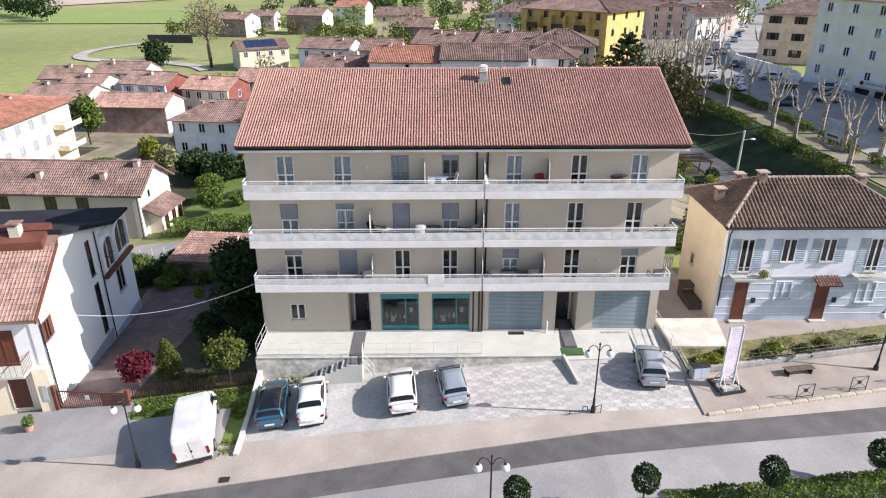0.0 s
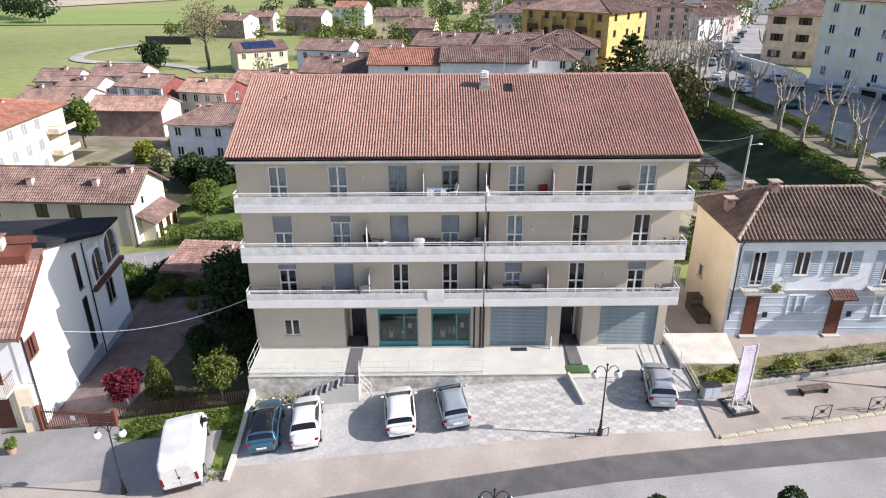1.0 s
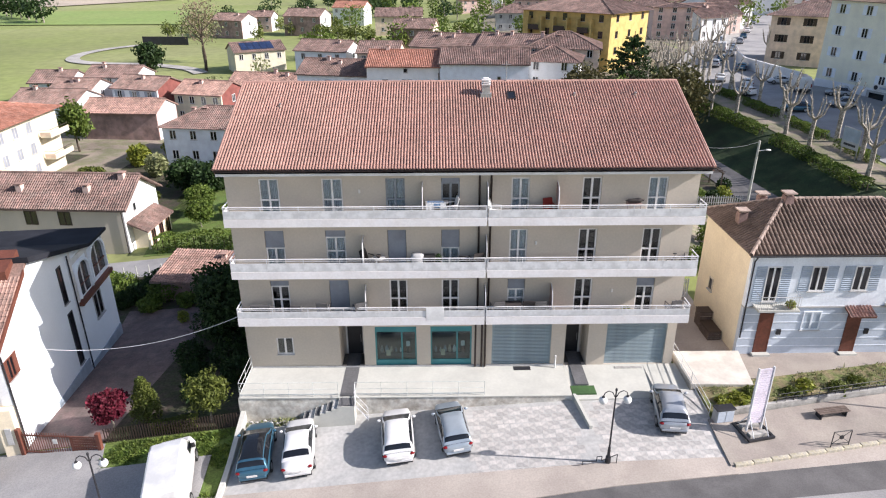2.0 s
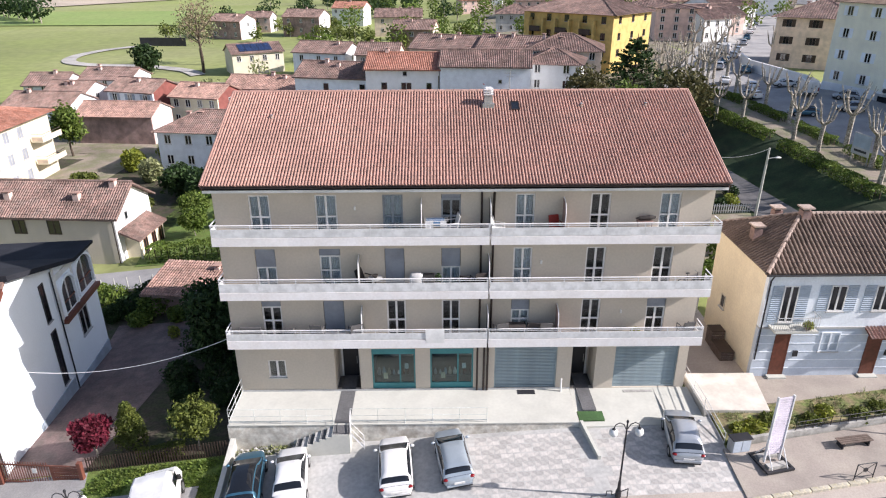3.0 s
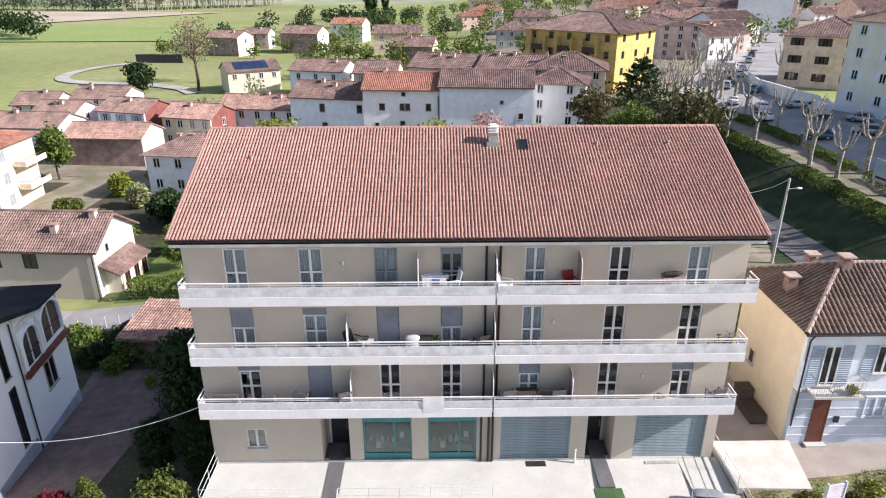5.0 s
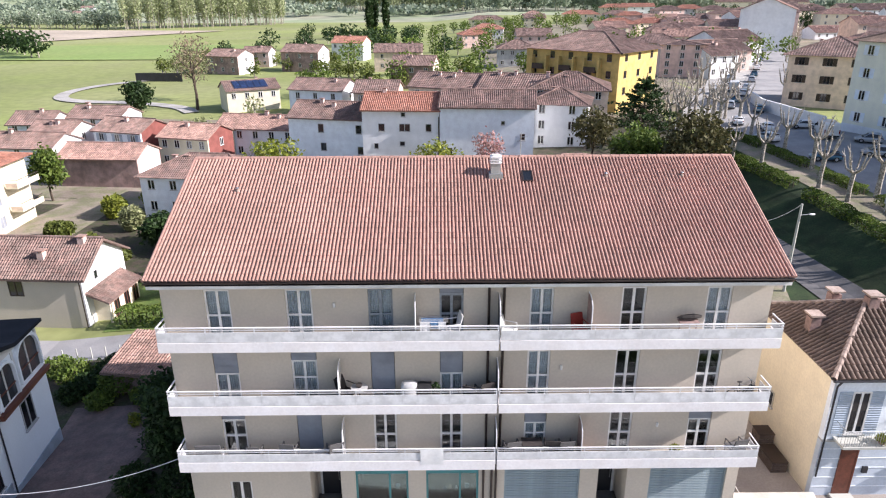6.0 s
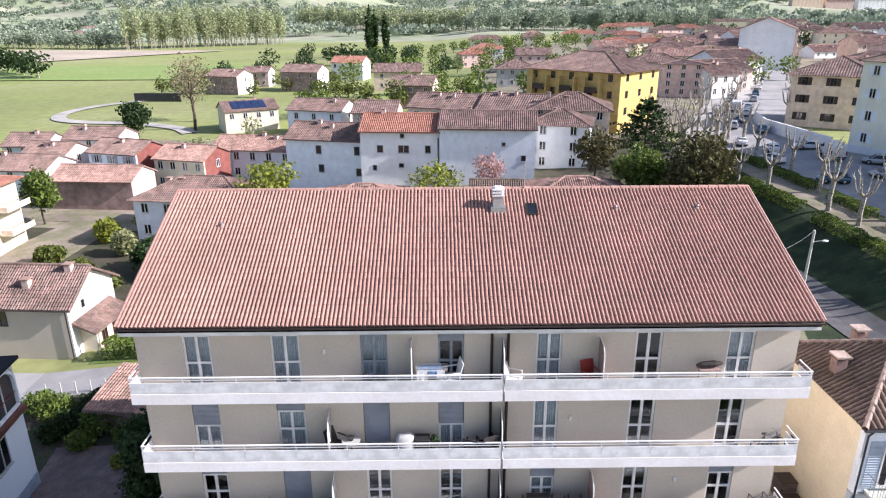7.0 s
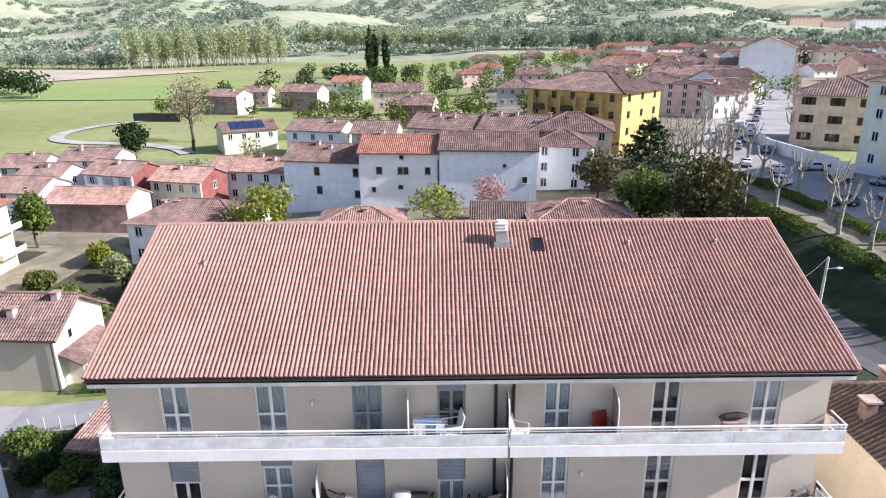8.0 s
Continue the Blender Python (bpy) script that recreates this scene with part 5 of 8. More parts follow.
def barrier(m):
    b = thing("pavement_barrier", m, "dark iron barrier with crossed bars and a disc", "barrier", "pavement barriers")
    part("barrier_frame", MB().path([(-0.5, 0, 0), (-0.5, 0, 0.95), (0.5, 0, 0.95), (0.5, 0, 0)], 0.025).tube((-0.5, 0, 0.2), (0.5, 0, 0.2), 0.02), DARK_METAL, b)
    part("cross_bar", MB().tube((-0.5, 0, 0.2), (0.5, 0, 0.95), 0.014), DARK_METAL, b)
    part("cross_bar", MB().tube((-0.5, 0, 0.95), (0.5, 0, 0.2), 0.014), DARK_METAL, b)
    part("disc", MB().tube((0, -0.02, 0.575), (0, 0.02, 0.575), 0.12, n=14), DARK_METAL, b)
    return b


b0 = barrier(pose(23.9, -7.0, zg(23.9, -7) + 0.16, 0, 0, 9))
copy_thing(b0, pose(27.2, -6.4, zg(27.2, -6.4) + 0.16, 0, 0, 9))
copy_thing(b0, pose(30.6, -5.8, zg(30.6, -5.8) + 0.16, 0, 0, 9))
BENCH_WOOD = mat("weathered_bench_wood", (0.16, 0.12, 0.10), 0.8, var=0.2, scale=3, grain=25, gvar=0.2)
bench = thing("bench", pose(24.6, -4.85, zg(24.4, -5.0) + 0.16, 0, 0, 9), "weathered brown backless street bench", "bench")
for k in range(4):
    part("slat", MB().box(-0.9, 0.9, -0.25 + k * 0.13, -0.15 + k * 0.13, 0.36, 0.40), BENCH_WOOD, bench)
for x in (-0.75, 0.7):
    part("leg", MB().box(x, x + 0.06, -0.22, 0.22, 0, 0.36), DARK_METAL, bench)
lowb = thing("low_barrier", pose(11.6, -7.75, zg(11.6, -7.75) + 0.08, 0, 0, 2), "low bent iron barrier beside the lamp", "barrier")
part("bent_bar", MB().path([(-0.8, 0, 0), (-0.8, 0, 0.22), (-0.1, 0, 0.22), (-0.1, 0, 0.5), (0.15, 0, 0.5), (0.15, 0, 0.25), (0.9, 0, 0.6), (0.9, 0, 0)], 0.022), DARK_METAL, lowb)

tower = thing("display_tower", pose(20.0, -5.9, zg(20.0, -5.9) + 0.16, 0, 0, 12), "tall lilac slatted display stand on a steel base", "sign stand")
part("base_frame", MB().box(-0.75, 0.75, -0.75, -0.62, 0, 0.12).box(-0.75, 0.75, 0.62, 0.75, 0, 0.12).box(-0.75, -0.62, -0.62, 0.62, 0, 0.12).box(0.62, 0.75, -0.62, 0.62, 0, 0.12), DARK_METAL, tower)
for x in (-0.42, 0.42):
    part("upright", MB().box(x - 0.03, x + 0.03, -0.06, 0.06, 0.1, 3.9), RAIL_WHITE, tower)
    part("brace", MB().tube((x, -0.05, 1.0), (x, -0.65, 0.1), 0.025), RAIL_WHITE, tower)
    part("brace", MB().tube((x, 0.05, 1.0), (x, 0.65, 0.1), 0.025), RAIL_WHITE, tower)
for k in range(24):
    part("slat", MB().box(-0.39, 0.39, -0.03, 0.03, 0.55 + k * 0.138, 0.66 + k * 0.138), LILAC, tower)
part("counterweight", MB().box(-0.5, 0.5, -0.5, -0.2, 0.0, 0.2).box(-0.5, 0.5, 0.2, 0.5, 0.0, 0.2), CONCRETE, tower)
cab = thing("utility_cabinet", pose(18.75, -5.05, zg(18.7, -5.0) + 0.08, 0, 0, 8), "dark grey utility cabinet beside the bank", "cabinet")
part("cabinet_body", MB().box(-0.5, 0.5, -0.2, 0.25, 0, 0.8), WALL_GREY, cab, bevel=0.02)
part("cabinet_lid", MB().box(-0.54, 0.54, -0.24, 0.29, 0.8, 0.86), DARK_METAL, cab, bevel=0.01)
part("cabinet_door", MB().box(-0.44, -0.02, -0.22, -0.2, 0.08, 0.74).box(0.02, 0.44, -0.22, -0.2, 0.08, 0.74), WALL_SLATE, cab)
solo("road_drain", MB().box(-0.28, 0.28, -0.2, 0.2, 0, 0.02), DARK_METAL, "dark iron road drain", "drain", pose(-7.2, -10.75, zg(-7.2, -10.75) + 0.09, 0, 0, 5), bevel=0.005)
solo("overhead_cable", MB().cable([(-19.6 + 12.2 * k / 16, 0.6 - 1.0 * k / 16, 1.0 + 2.75 * k / 16 - 3.2 * (k / 16) * (1 - k / 16)) for k in range(17)], 0.018), RAIL_WHITE, "thin pale overhead cable between two houses", "cable")
up = thing("utility_pole", pose(34.9, 29.1, zg(34.9, 29.1)), "pale concrete utility pole with a street lamp", "utility pole")
ph = 6.0 - zg(34.9, 29.1)
part("pole_shaft", MB().tube((0, 0, -0.3), (0.1, 0, ph), 0.15, 0.1), CONCRETE_PALE, up)
part("lamp_arm", MB().tube((0.1, 0, ph - 1.0), (0.9, -0.3, ph - 0.8), 0.03).ball((0.95, -0.3, ph - 0.83), 0.28, 0.16, 0.09), WHITE, up)
solo("overhead_cable", MB().cable([(34.9 - 16.9 * k / 12, 29.1 - 22 * k / 12, 5.9 + 6 * k / 12 - 2.5 * (k / 12) * (1 - k / 12)) for k in range(13)], 0.013), STEEL, "thin pale overhead cable to the roof edge", "cable")

# gate and garden fence
gate = thing("driveway_gate", pose(-19.6, -3.5, zg(-18, -3.5), 0, 0, -4), "red-brown iron driveway gate with boarded leaf", "gate")
for x, h in ((0.0, 1.6), (4.55, 1.5)):
    part("gate_post", MB().box(x - 0.12, x + 0.12, -0.12, 0.12, -0.6, h), RUST_RED, gate, bevel=0.02)
part("gate_frame", MB().box(0.14, 4.4, -0.03, 0.03, 0.0, 0.08).box(0.14, 4.4, -0.03, 0.03, 1.15, 1.23).box(2.9, 2.98, -0.03, 0.03, 0.08, 1.15), RUST_RED, gate)
for k in range(30):
    x = 0.2 + k * 0.14
    part("bar", MB().box(x, x + 0.035, -0.012, 0.012, 0.08, 1.4 if k < 19 else 1.15), RUST_RED, gate)
for k in range(6):
    part("board", MB().box(3.0, 4.4, -0.028, -0.014, 0.12 + k * 0.17, 0.26 + k * 0.17), RUST_RED, gate)
part("notice_plate", MB().box(1.9, 2.15, -0.05, -0.032, 0.7, 1.0), WHITE, gate)
fen = thing("garden_fence", pose(-15.0, -3.35, zg(-13, -3.3), 0, 0, 1), "dark brown slatted garden fence", "fence")
for k in range(52):
    x = k * 0.147
    z = zg(-15.0 + x, -3.3) - zg(-13, -3.3)
    part("slat", MB().box(x, x + 0.05, -0.015, 0.015, z, z + 1.0), SHUTTER_BROWN, fen)
for k in range(13):
    x = k * 0.59
    z = zg(-15.0 + x, -3.3) - zg(-13, -3.3)
    z2 = zg(-15.0 + x + 0.59, -3.3) - zg(-13, -3.3)
    part("rail", MB().tube((x, 0.02, z + 0.8), (x + 0.59, 0.02, z2 + 0.8), 0.02, n=5), SHUTTER_BROWN, fen)
lane_posts = 14
for k in range(lane_posts):
    x = -27.5 + k * 1.25
    y = 24.2 - k * 0.06
    solo("lane_post", MB().tube((0, 0, -0.3), (0, 0, 1.1), 0.05, n=6), CONCRETE_PALE, "slim concrete post along the lane", "post", pose(x, y, zg(x, y)), "lane posts")


# ---- cars ----
def car(m, paint, label, L=4.2, W=1.78, H=1.46, kind="hatch", glass_roof=False):
    """A parked car, nose towards +y. Rings run from tail to nose."""
    c = thing("car", m, label, "car", "parked cars")
    L, W, H = L * 0.86, W * 0.93, H * 0.94
    h, w = L / 2, W / 2
    if kind == "sedan":
        st = [(-h, .42, .66, .62), (-h + .08, .30, .88, .84), (-h + .3, .24, .95, .95), (-h + .8, .2, .96, 1), (-.3, .18, .95, 1), (h - 1.4, .18, .94, 1), (h - .6, .22, .84, .95), (h - .15, .3, .72, .82), (h, .42, .58, .6)]
        gh = [(-h + .48, .90, .86), (-h + .8, 1.12, .80), (-h + 1.15, H - .05, .72), (-.35, H, .72), (.0, H - .01, .72), (h - 1.55, H - .10, .72), (h - 1.25, 1.1, .80), (h - .85, .90, .86)]
    else:
        st = [(-h, .42, .72, .66), (-h + .07, .30, .86, .86), (-h + .25, .24, .92, .95), (-h + .7, .2, .93, 1), (-.3, .18, .92, 1), (h - 1.3, .18, .92, 1), (h - .55, .22, .84, .95), (h - .13, .3, .70, .82), (h, .42, .56, .6)]
        gh = [(-h + .12, .90, .86), (-h + .3, 1.14, .80), (-h + .55, H - .06, .74), (-h + .95, H - .01, .73), (-.2, H, .73), (h - 1.55, H - .09, .73), (h - 1.25, 1.12, .80), (h - .8, .90, .86)]

    def ring(y, zb, zt, k):
        pts = []
        for i in range(24):
            a = 2 * math.pi * (i + 0.5) / 24
            c_, s_ = math.cos(a), math.sin(a)
            pts.append((w * k * math.copysign(abs(c_) ** 0.5, c_), y, (zb + zt) / 2 + (zt - zb) / 2 * math.copysign(abs(s_) ** 0.55, s_)))
        return pts

    def smoothed(rows, n):
        q = np.linspace(0, len(rows) - 1, n)
        f = [[float(np.interp(v, range(len(rows)), [r[i] for r in rows])) for i in range(len(rows[0]))] for v in q]
        for _ in range(2):
            f = [f[0]] + [[(f[i - 1][j] + 2 * f[i][j] + f[i + 1][j]) / 4 for j in range(len(f[0]))] for i in range(1, len(f) - 1)] + [f[-1]]
        return f
    part("body", MB().loft([ring(*q) for q in smoothed(st, 34)]), paint, c, smooth=True)
    zb = .86
    cabin = smoothed(gh, 41)

    def skin(i, a, out):
        """A point of the cabin's outer skin: station i of 40, angle a from the right sill over the roof to the left one."""
        y, zt, k = cabin[i]
        rise = max(zt - zb, 0.02)
        s_ = math.sin(a) ** 0.55
        wide = w * (.93 + (k - .93) * s_ * min(1, rise / (H - zb)))
        return ((wide + out) * math.copysign(abs(math.cos(a)) ** 0.5, math.cos(a)), y, zb + rise * s_ + out)

    def patch(name, i0, i1, d0, d1, material, out=.012, label=""):
        n = max(3, int(abs(d1 - d0) / 8))
        rows = [[skin(i, math.radians(d0 + (d1 - d0) * j / n), out) for j in range(n + 1)] for i in range(i0, i1 + 1)]
        return part(name, MB().loft(rows, closed=False), material, c, label, smooth=True)
    patch("window_glass", 0, 40, 0, 180, CAR_GLASS, 0.0, "dark tinted windows")
    lift = CAR_GLASS if glass_roof else paint
    patch("roof_panel", 9, 29, 38, 142, lift, .014)
    patch("tailgate", 0, 3, 6, 174, paint, .012)
    patch("roof_spoiler", 8, 10, 34, 146, paint, .02)
    for s in (-1, 1):
        e = (lambda d: d) if s > 0 else (lambda d: 180 - d)
        patch("roof_rail", 8, 30, e(30), e(38), paint, .012)
        patch("pillar", 2, 11, e(8), e(38), paint)
        patch("pillar", 29, 39, e(20), e(36), paint)
        patch("pillar", 20, 21, e(2), e(36), BLACK_TRIM, .008)
        part("mirror", MB().ball((s * (w + .1), h - 1.15, .96), .11, .07, .08, 10, 6), paint, c, smooth=True)
        part("tail_light", MB().ball((s * w * .80, -h + .12, .76), .15, .09, .07, 10, 6), LIGHT_RED, c, "red tail light", smooth=True)
        part("headlight", MB().ball((s * w * .62, h - .14, .56), .17, .12, .07, 10, 6), GLOBE, c, smooth=True)
        for y in (-h + .75, h - .85):
            t = part("wheel", MB().tube((s * (w - .2), y, .315), (s * (w + .005), y, .315), .315, n=18), TYRE, c)
            part("rim", MB().tube((s * (w - .02), y, .315), (s * (w + .015), y, .315), .21, .17, n=14), RIM, t)
    part("rear_bumper", MB().box(-w * .8, w * .8, -h - .03, -h + .2, .34, .5), paint, c, bevel=.03)
    part("number_plate", MB().box(-.26, .26, -h - .06, -h - .03, .55 if kind != "sedan" else .6, .66 if kind != "sedan" else .71), WHITE, c)
    part("under_tray", MB().box(-w * .8, w * .8, -h + .1, h - .1, .14, .3), BLACK_TRIM, c)
    return c


def parked(x, y, rz):
    """A car's place on the sloping parking lot."""
    n = Vector((zg(x - 1, y) - zg(x + 1, y), zg(x, y - 1) - zg(x, y + 1), 2)).normalized()
    tilt = Vector((0, 0, 1)).rotation_difference(n).to_matrix().to_4x4()
    return Matrix.Translation((x, y, zg(x, y) + 0.075)) @ tilt @ pose(0, 0, 0, 0, 0, rz)


car(parked(-5.76, -5.55, 6), car_paint("steel_blue_car_paint", (0.055, 0.16, 0.24), 0.5), "steel-blue hatchback with dark glass roof", 4.35, 1.8, 1.5, glass_roof=True)
car(parked(-3.54, -5.5, 7), car_paint("white_car_paint", (0.75, 0.75, 0.75), 0.0), "white saloon car parked on grey paving", 4.4, 1.76, 1.44, "sedan")
car(parked(1.62, -5.2, 5), car_paint("white_hatch_paint", (0.76, 0.76, 0.76), 0.0), "white hatchback parked on grey paving", 4.25, 1.8, 1.48)
car(parked(4.5, -4.9, 9), car_paint("grey_blue_car_paint", (0.36, 0.42, 0.48), 0.3), "grey-blue coupe hatchback parked on grey paving", 4.2, 1.7, 1.42, glass_roof=False)
car(parked(16.1, -4.35, -8), car_paint("silver_car_paint", (0.40, 0.43, 0.47), 0.3), "silver compact SUV beside the ramp", 4.0, 1.72, 1.58, glass_roof=False)

van_paint = car_paint("white_van_paint", (0.78, 0.78, 0.77), 0.0)
van = thing("van", parked(-9.65, -7.1, 13), "white panel van parked beside the grass", "van", "parked cars")
vs = [(-2.45, .45, 1.75, .86), (-2.4, .35, 2.0, .92), (-2.2, .25, 2.1, .96), (0.6, .25, 2.12, .97), (1.1, .25, 2.02, .97), (1.75, .28, 1.25, .97), (2.3, .3, 1.05, .93), (2.45, .4, .85, .85)]
part("body", MB().loft([[(-.93 * k, y, zb), (.93 * k, y, zb), (1.0 * k, y, zb + .3), (.98 * k, y, min(zt * .62, zt - .1)), (.86 * k, y, zt - .06), (.75 * k, y, zt), (-.75 * k, y, zt), (-.86 * k, y, zt - .06), (-.98 * k, y, min(zt * .62, zt - .1)), (-1.0 * k, y, zb + .3)] for y, zb, zt, k in vs]), van_paint, van)
part("windscreen", MB().add([(-.72, 1.17, 1.97), (.72, 1.17, 1.97), (.82, 1.76, 1.3), (-.82, 1.76, 1.3)], [(0, 3, 2, 1)]), CAR_GLASS, van)
for s in (-1, 1):
    part("tail_light", MB().box(s * .84 - .07, s * .84 + .07, -2.47, -2.38, .75, 1.25), LIGHT_RED, van, bevel=.015)
    part("mirror", MB().box(s * 1.08 - .1, s * 1.08 + .1, 1.2, 1.3, 1.15, 1.45), BLACK_TRIM, van, bevel=.03)
    part("side_window", MB().box(s * .955 - .01, s * .955 + .01, .7, 1.35, 1.2, 1.62), CAR_GLASS, van)
    for y in (-1.45, 1.55):
        t = part("wheel", MB().tube((s * .76, y, .33), (s * .985, y, .33), .33, n=18), TYRE, van)
        part("rim", MB().tube((s * .96, y, .33), (s * .995, y, .33), .2, n=14), RIM, t)
part("rear_bumper", MB().box(-.9, .9, -2.55, -2.35, .35, .55), BLACK_TRIM, van, bevel=.03)
part("number_plate", MB().box(-.26, .26, -2.475, -2.455, .85, .96), WHITE, van)
part("door_seam", MB().box(-.012, .012, -2.458, -2.44, .6, 1.75), BLACK_TRIM, van)
part("badge", MB().tube((.02, -2.46, 1.12), (.02, -2.44, 1.12), .07), BLACK_TRIM, van)
part("under_tray", MB().box(-.8, .8, -2.2, 2.2, .18, .35), BLACK_TRIM, van)

# ---- plants ----
def leaves(mb, c, r, n, size, seed, shell=0.45, lump=0.3, flat=0.5, grain=2.2):
    """n small leaf clumps round c within radii r, with an uneven outline."""
    g = np.random.RandomState(seed)
    d = g.normal(size=(n, 3))
    d /= np.linalg.norm(d, axis=1)[:, None]
    f = np.array([noise.noise(Vector(v) * grain + Vector((seed * 1.7, 0, 0))) for v in d.tolist()])
    f2 = np.array([noise.noise(Vector(v) * grain * 2.6 + Vector((0, seed * 1.3, 0))) for v in d.tolist()])
    rad = (shell + (1 - shell) * g.rand(n) ** 0.5) * (1 + lump * f + lump * 0.7 * f2)
    p = np.array(c) + d * rad[:, None] * np.array(r)
    nrm = d * (1 - flat) + g.normal(size=(n, 3)) * 0.7
    nrm /= np.linalg.norm(nrm, axis=1)[:, None]
    a = np.cross(nrm, g.normal(size=(n, 3)))
    a /= np.linalg.norm(a, axis=1)[:, None]
    b = np.cross(nrm, a)
    s = size * (0.6 + 0.8 * g.rand(n))[:, None]
    q = np.stack([p - a * s, p - b * s * 0.55, p + a * s, p + b * s * 0.55], 1).reshape(-1, 3)
    o = len(mb.v)
    mb.v.extend(q.tolist())
    mb.f.extend((o + 4 * i, o + 4 * i + 1, o + 4 * i + 2, o + 4 * i + 3) for i in range(n))
    return mb


def limbs(mb, top, spread, n, r, seed, z0=0.0):
    """A tapered trunk from the ground to top, with n limbs that fork off it."""
    rng = random.Random(seed)
    last = Vector((0, 0, z0))
    for k in range(4):
        q = Vector((rng.uniform(-1, 1) * spread * 0.05, rng.uniform(-1, 1) * spread * 0.05, top * (k + 1) / 4))
        mb.tube(last, q, r * (1 - 0.2 * k), r * (0.8 - 0.2 * k), 7, False)
        last = q
    for k in range(n):
        a = 2 * math.pi * (k + rng.random() * 0.6) / n
        z = top * rng.uniform(0.35, 0.75)
        p = Vector((0, 0, z))
        m_ = p + Vector((math.cos(a) * spread * 0.45, math.sin(a) * spread * 0.45, top * 0.15))
        q = m_ + Vector((math.cos(a) * spread * 0.35, math.sin(a) * spread * 0.35, top * 0.2))
        mb.tube(p, m_, r * 0.45, r * 0.28, 6, False).tube(m_, q, r * 0.28, r * 0.1, 5, False)
    return mb


def tree(name, m, h, rad, leaf, label, category="tree", n=1600, size=0.22, low=0.25, seed=1, bark=None, blobs=4, shell=0.4, group=""):
    """Trunk with limbs and a crown of leaf clumps in several uneven masses."""
    t = thing(name, m, label, category, group)
    part("trunk", limbs(MB(), h * 0.75, rad, 5, max(0.05, h * 0.022), seed, -0.2), bark or BARK_DARK, t)
    mb, rng = MB(), random.Random(seed)
    zc, rz = h * (1 + low) / 2, h * (1 - low) / 2
    leaves(mb, (0, 0, zc), (rad * 0.8, rad * 0.8, rz * 0.95), n // 2, size, seed, shell, 0.35)
    for k in range(blobs):
        a = 2 * math.pi * (k + rng.random() * 0.5) / blobs
        leaves(mb, (math.cos(a) * rad * 0.5, math.sin(a) * rad * 0.5, zc + rz * rng.uniform(-0.45, 0.5)), (rad * 0.55, rad * 0.55, rz * 0.5), n // (2 * blobs), size, seed + 10 + k, shell, 0.4)
    part("crown", mb, leaf, t)
    return t


def at(x, y, rz=0, s=1.0, dz=0.0):
    return pose(x, y, zg(x, y) + dz, 0, 0, rz) @ Matrix.Scale(s, 4)


def shrub(name, x, y, r, h, leaf, label, n=900, size=0.12, seed=3, category="shrub", lump=0.3):
    t = thing(name, at(x, y), label, category)
    part("stems", limbs(MB(), h * 0.6, r * 0.6, 4, 0.03, seed, -0.1), BARK_DARK, t)
    part("crown", leaves(MB(), (0, 0, h * 0.5), (r, r, h * 0.5), n, size, seed, 0.5, lump), leaf, t)
    return t


def hedge(pts, w, h, leaf, label, density=170, size=0.11, seed=1, name="hedge"):
    """A clipped hedge along pts: a box of leaves on dark stems."""
    g = np.random.RandomState(seed)
    mb, core = MB(), MB()
    for (x0, y0), (x1, y1) in zip(pts, pts[1:]):
        L = math.hypot(x1 - x0, y1 - y0)
        ux, uy = (x1 - x0) / L, (y1 - y0) / L
        n = int(density * L)
        s, c, z = g.rand(n) * L, (g.rand(n) - 0.5), g.rand(n)
        side = g.rand(n)
        c = np.where(side < 0.4, np.sign(c) * 0.5, c)
        z = np.where(side > 0.55, 1.0, z)
        wob = 1 + 0.12 * np.sin(s * 2.3 + seed) + 0.1 * g.rand(n)
        X = x0 + ux * s - uy * c * w * wob
        Y = y0 + uy * s + ux * c * w * wob
        Z = z_ground(X, Y) + z * h * (1 + 0.1 * np.sin(s * 1.7 + seed)) + 0.05
        for k in range(int(L / 0.7) + 1):
            px, py = x0 + ux * min(L, k * 0.7), y0 + uy * min(L, k * 0.7)
            core.tube((px, py, zg(px, py) - 0.1), (px, py, zg(px, py) + h * 0.8), 0.05, n=5)
        nr = g.normal(size=(n, 3))
        nr /= np.linalg.norm(nr, axis=1)[:, None]
        a = np.cross(nr, g.normal(size=(n, 3)))
        a /= np.linalg.norm(a, axis=1)[:, None]
        b = np.cross(nr, a)
        P = np.stack([X, Y, Z], 1)
        sz = size * (0.6 + 0.8 * g.rand(n))[:, None]
        q = np.stack([P - a * sz, P - b * sz * 0.6, P + a * sz, P + b * sz * 0.6], 1).reshape(-1, 3)
        o = len(mb.v)
        mb.v.extend(q.tolist())
        mb.f.extend((o + 4 * i, o + 4 * i + 1, o + 4 * i + 2, o + 4 * i + 3) for i in range(n))
    t = thing(name, pose(0, 0, 0), label, "hedge")
    part("hedge_leaves", mb, leaf, t)
    part("stem_core", core, BARK_DARK, t, kind="stuff")
    return t


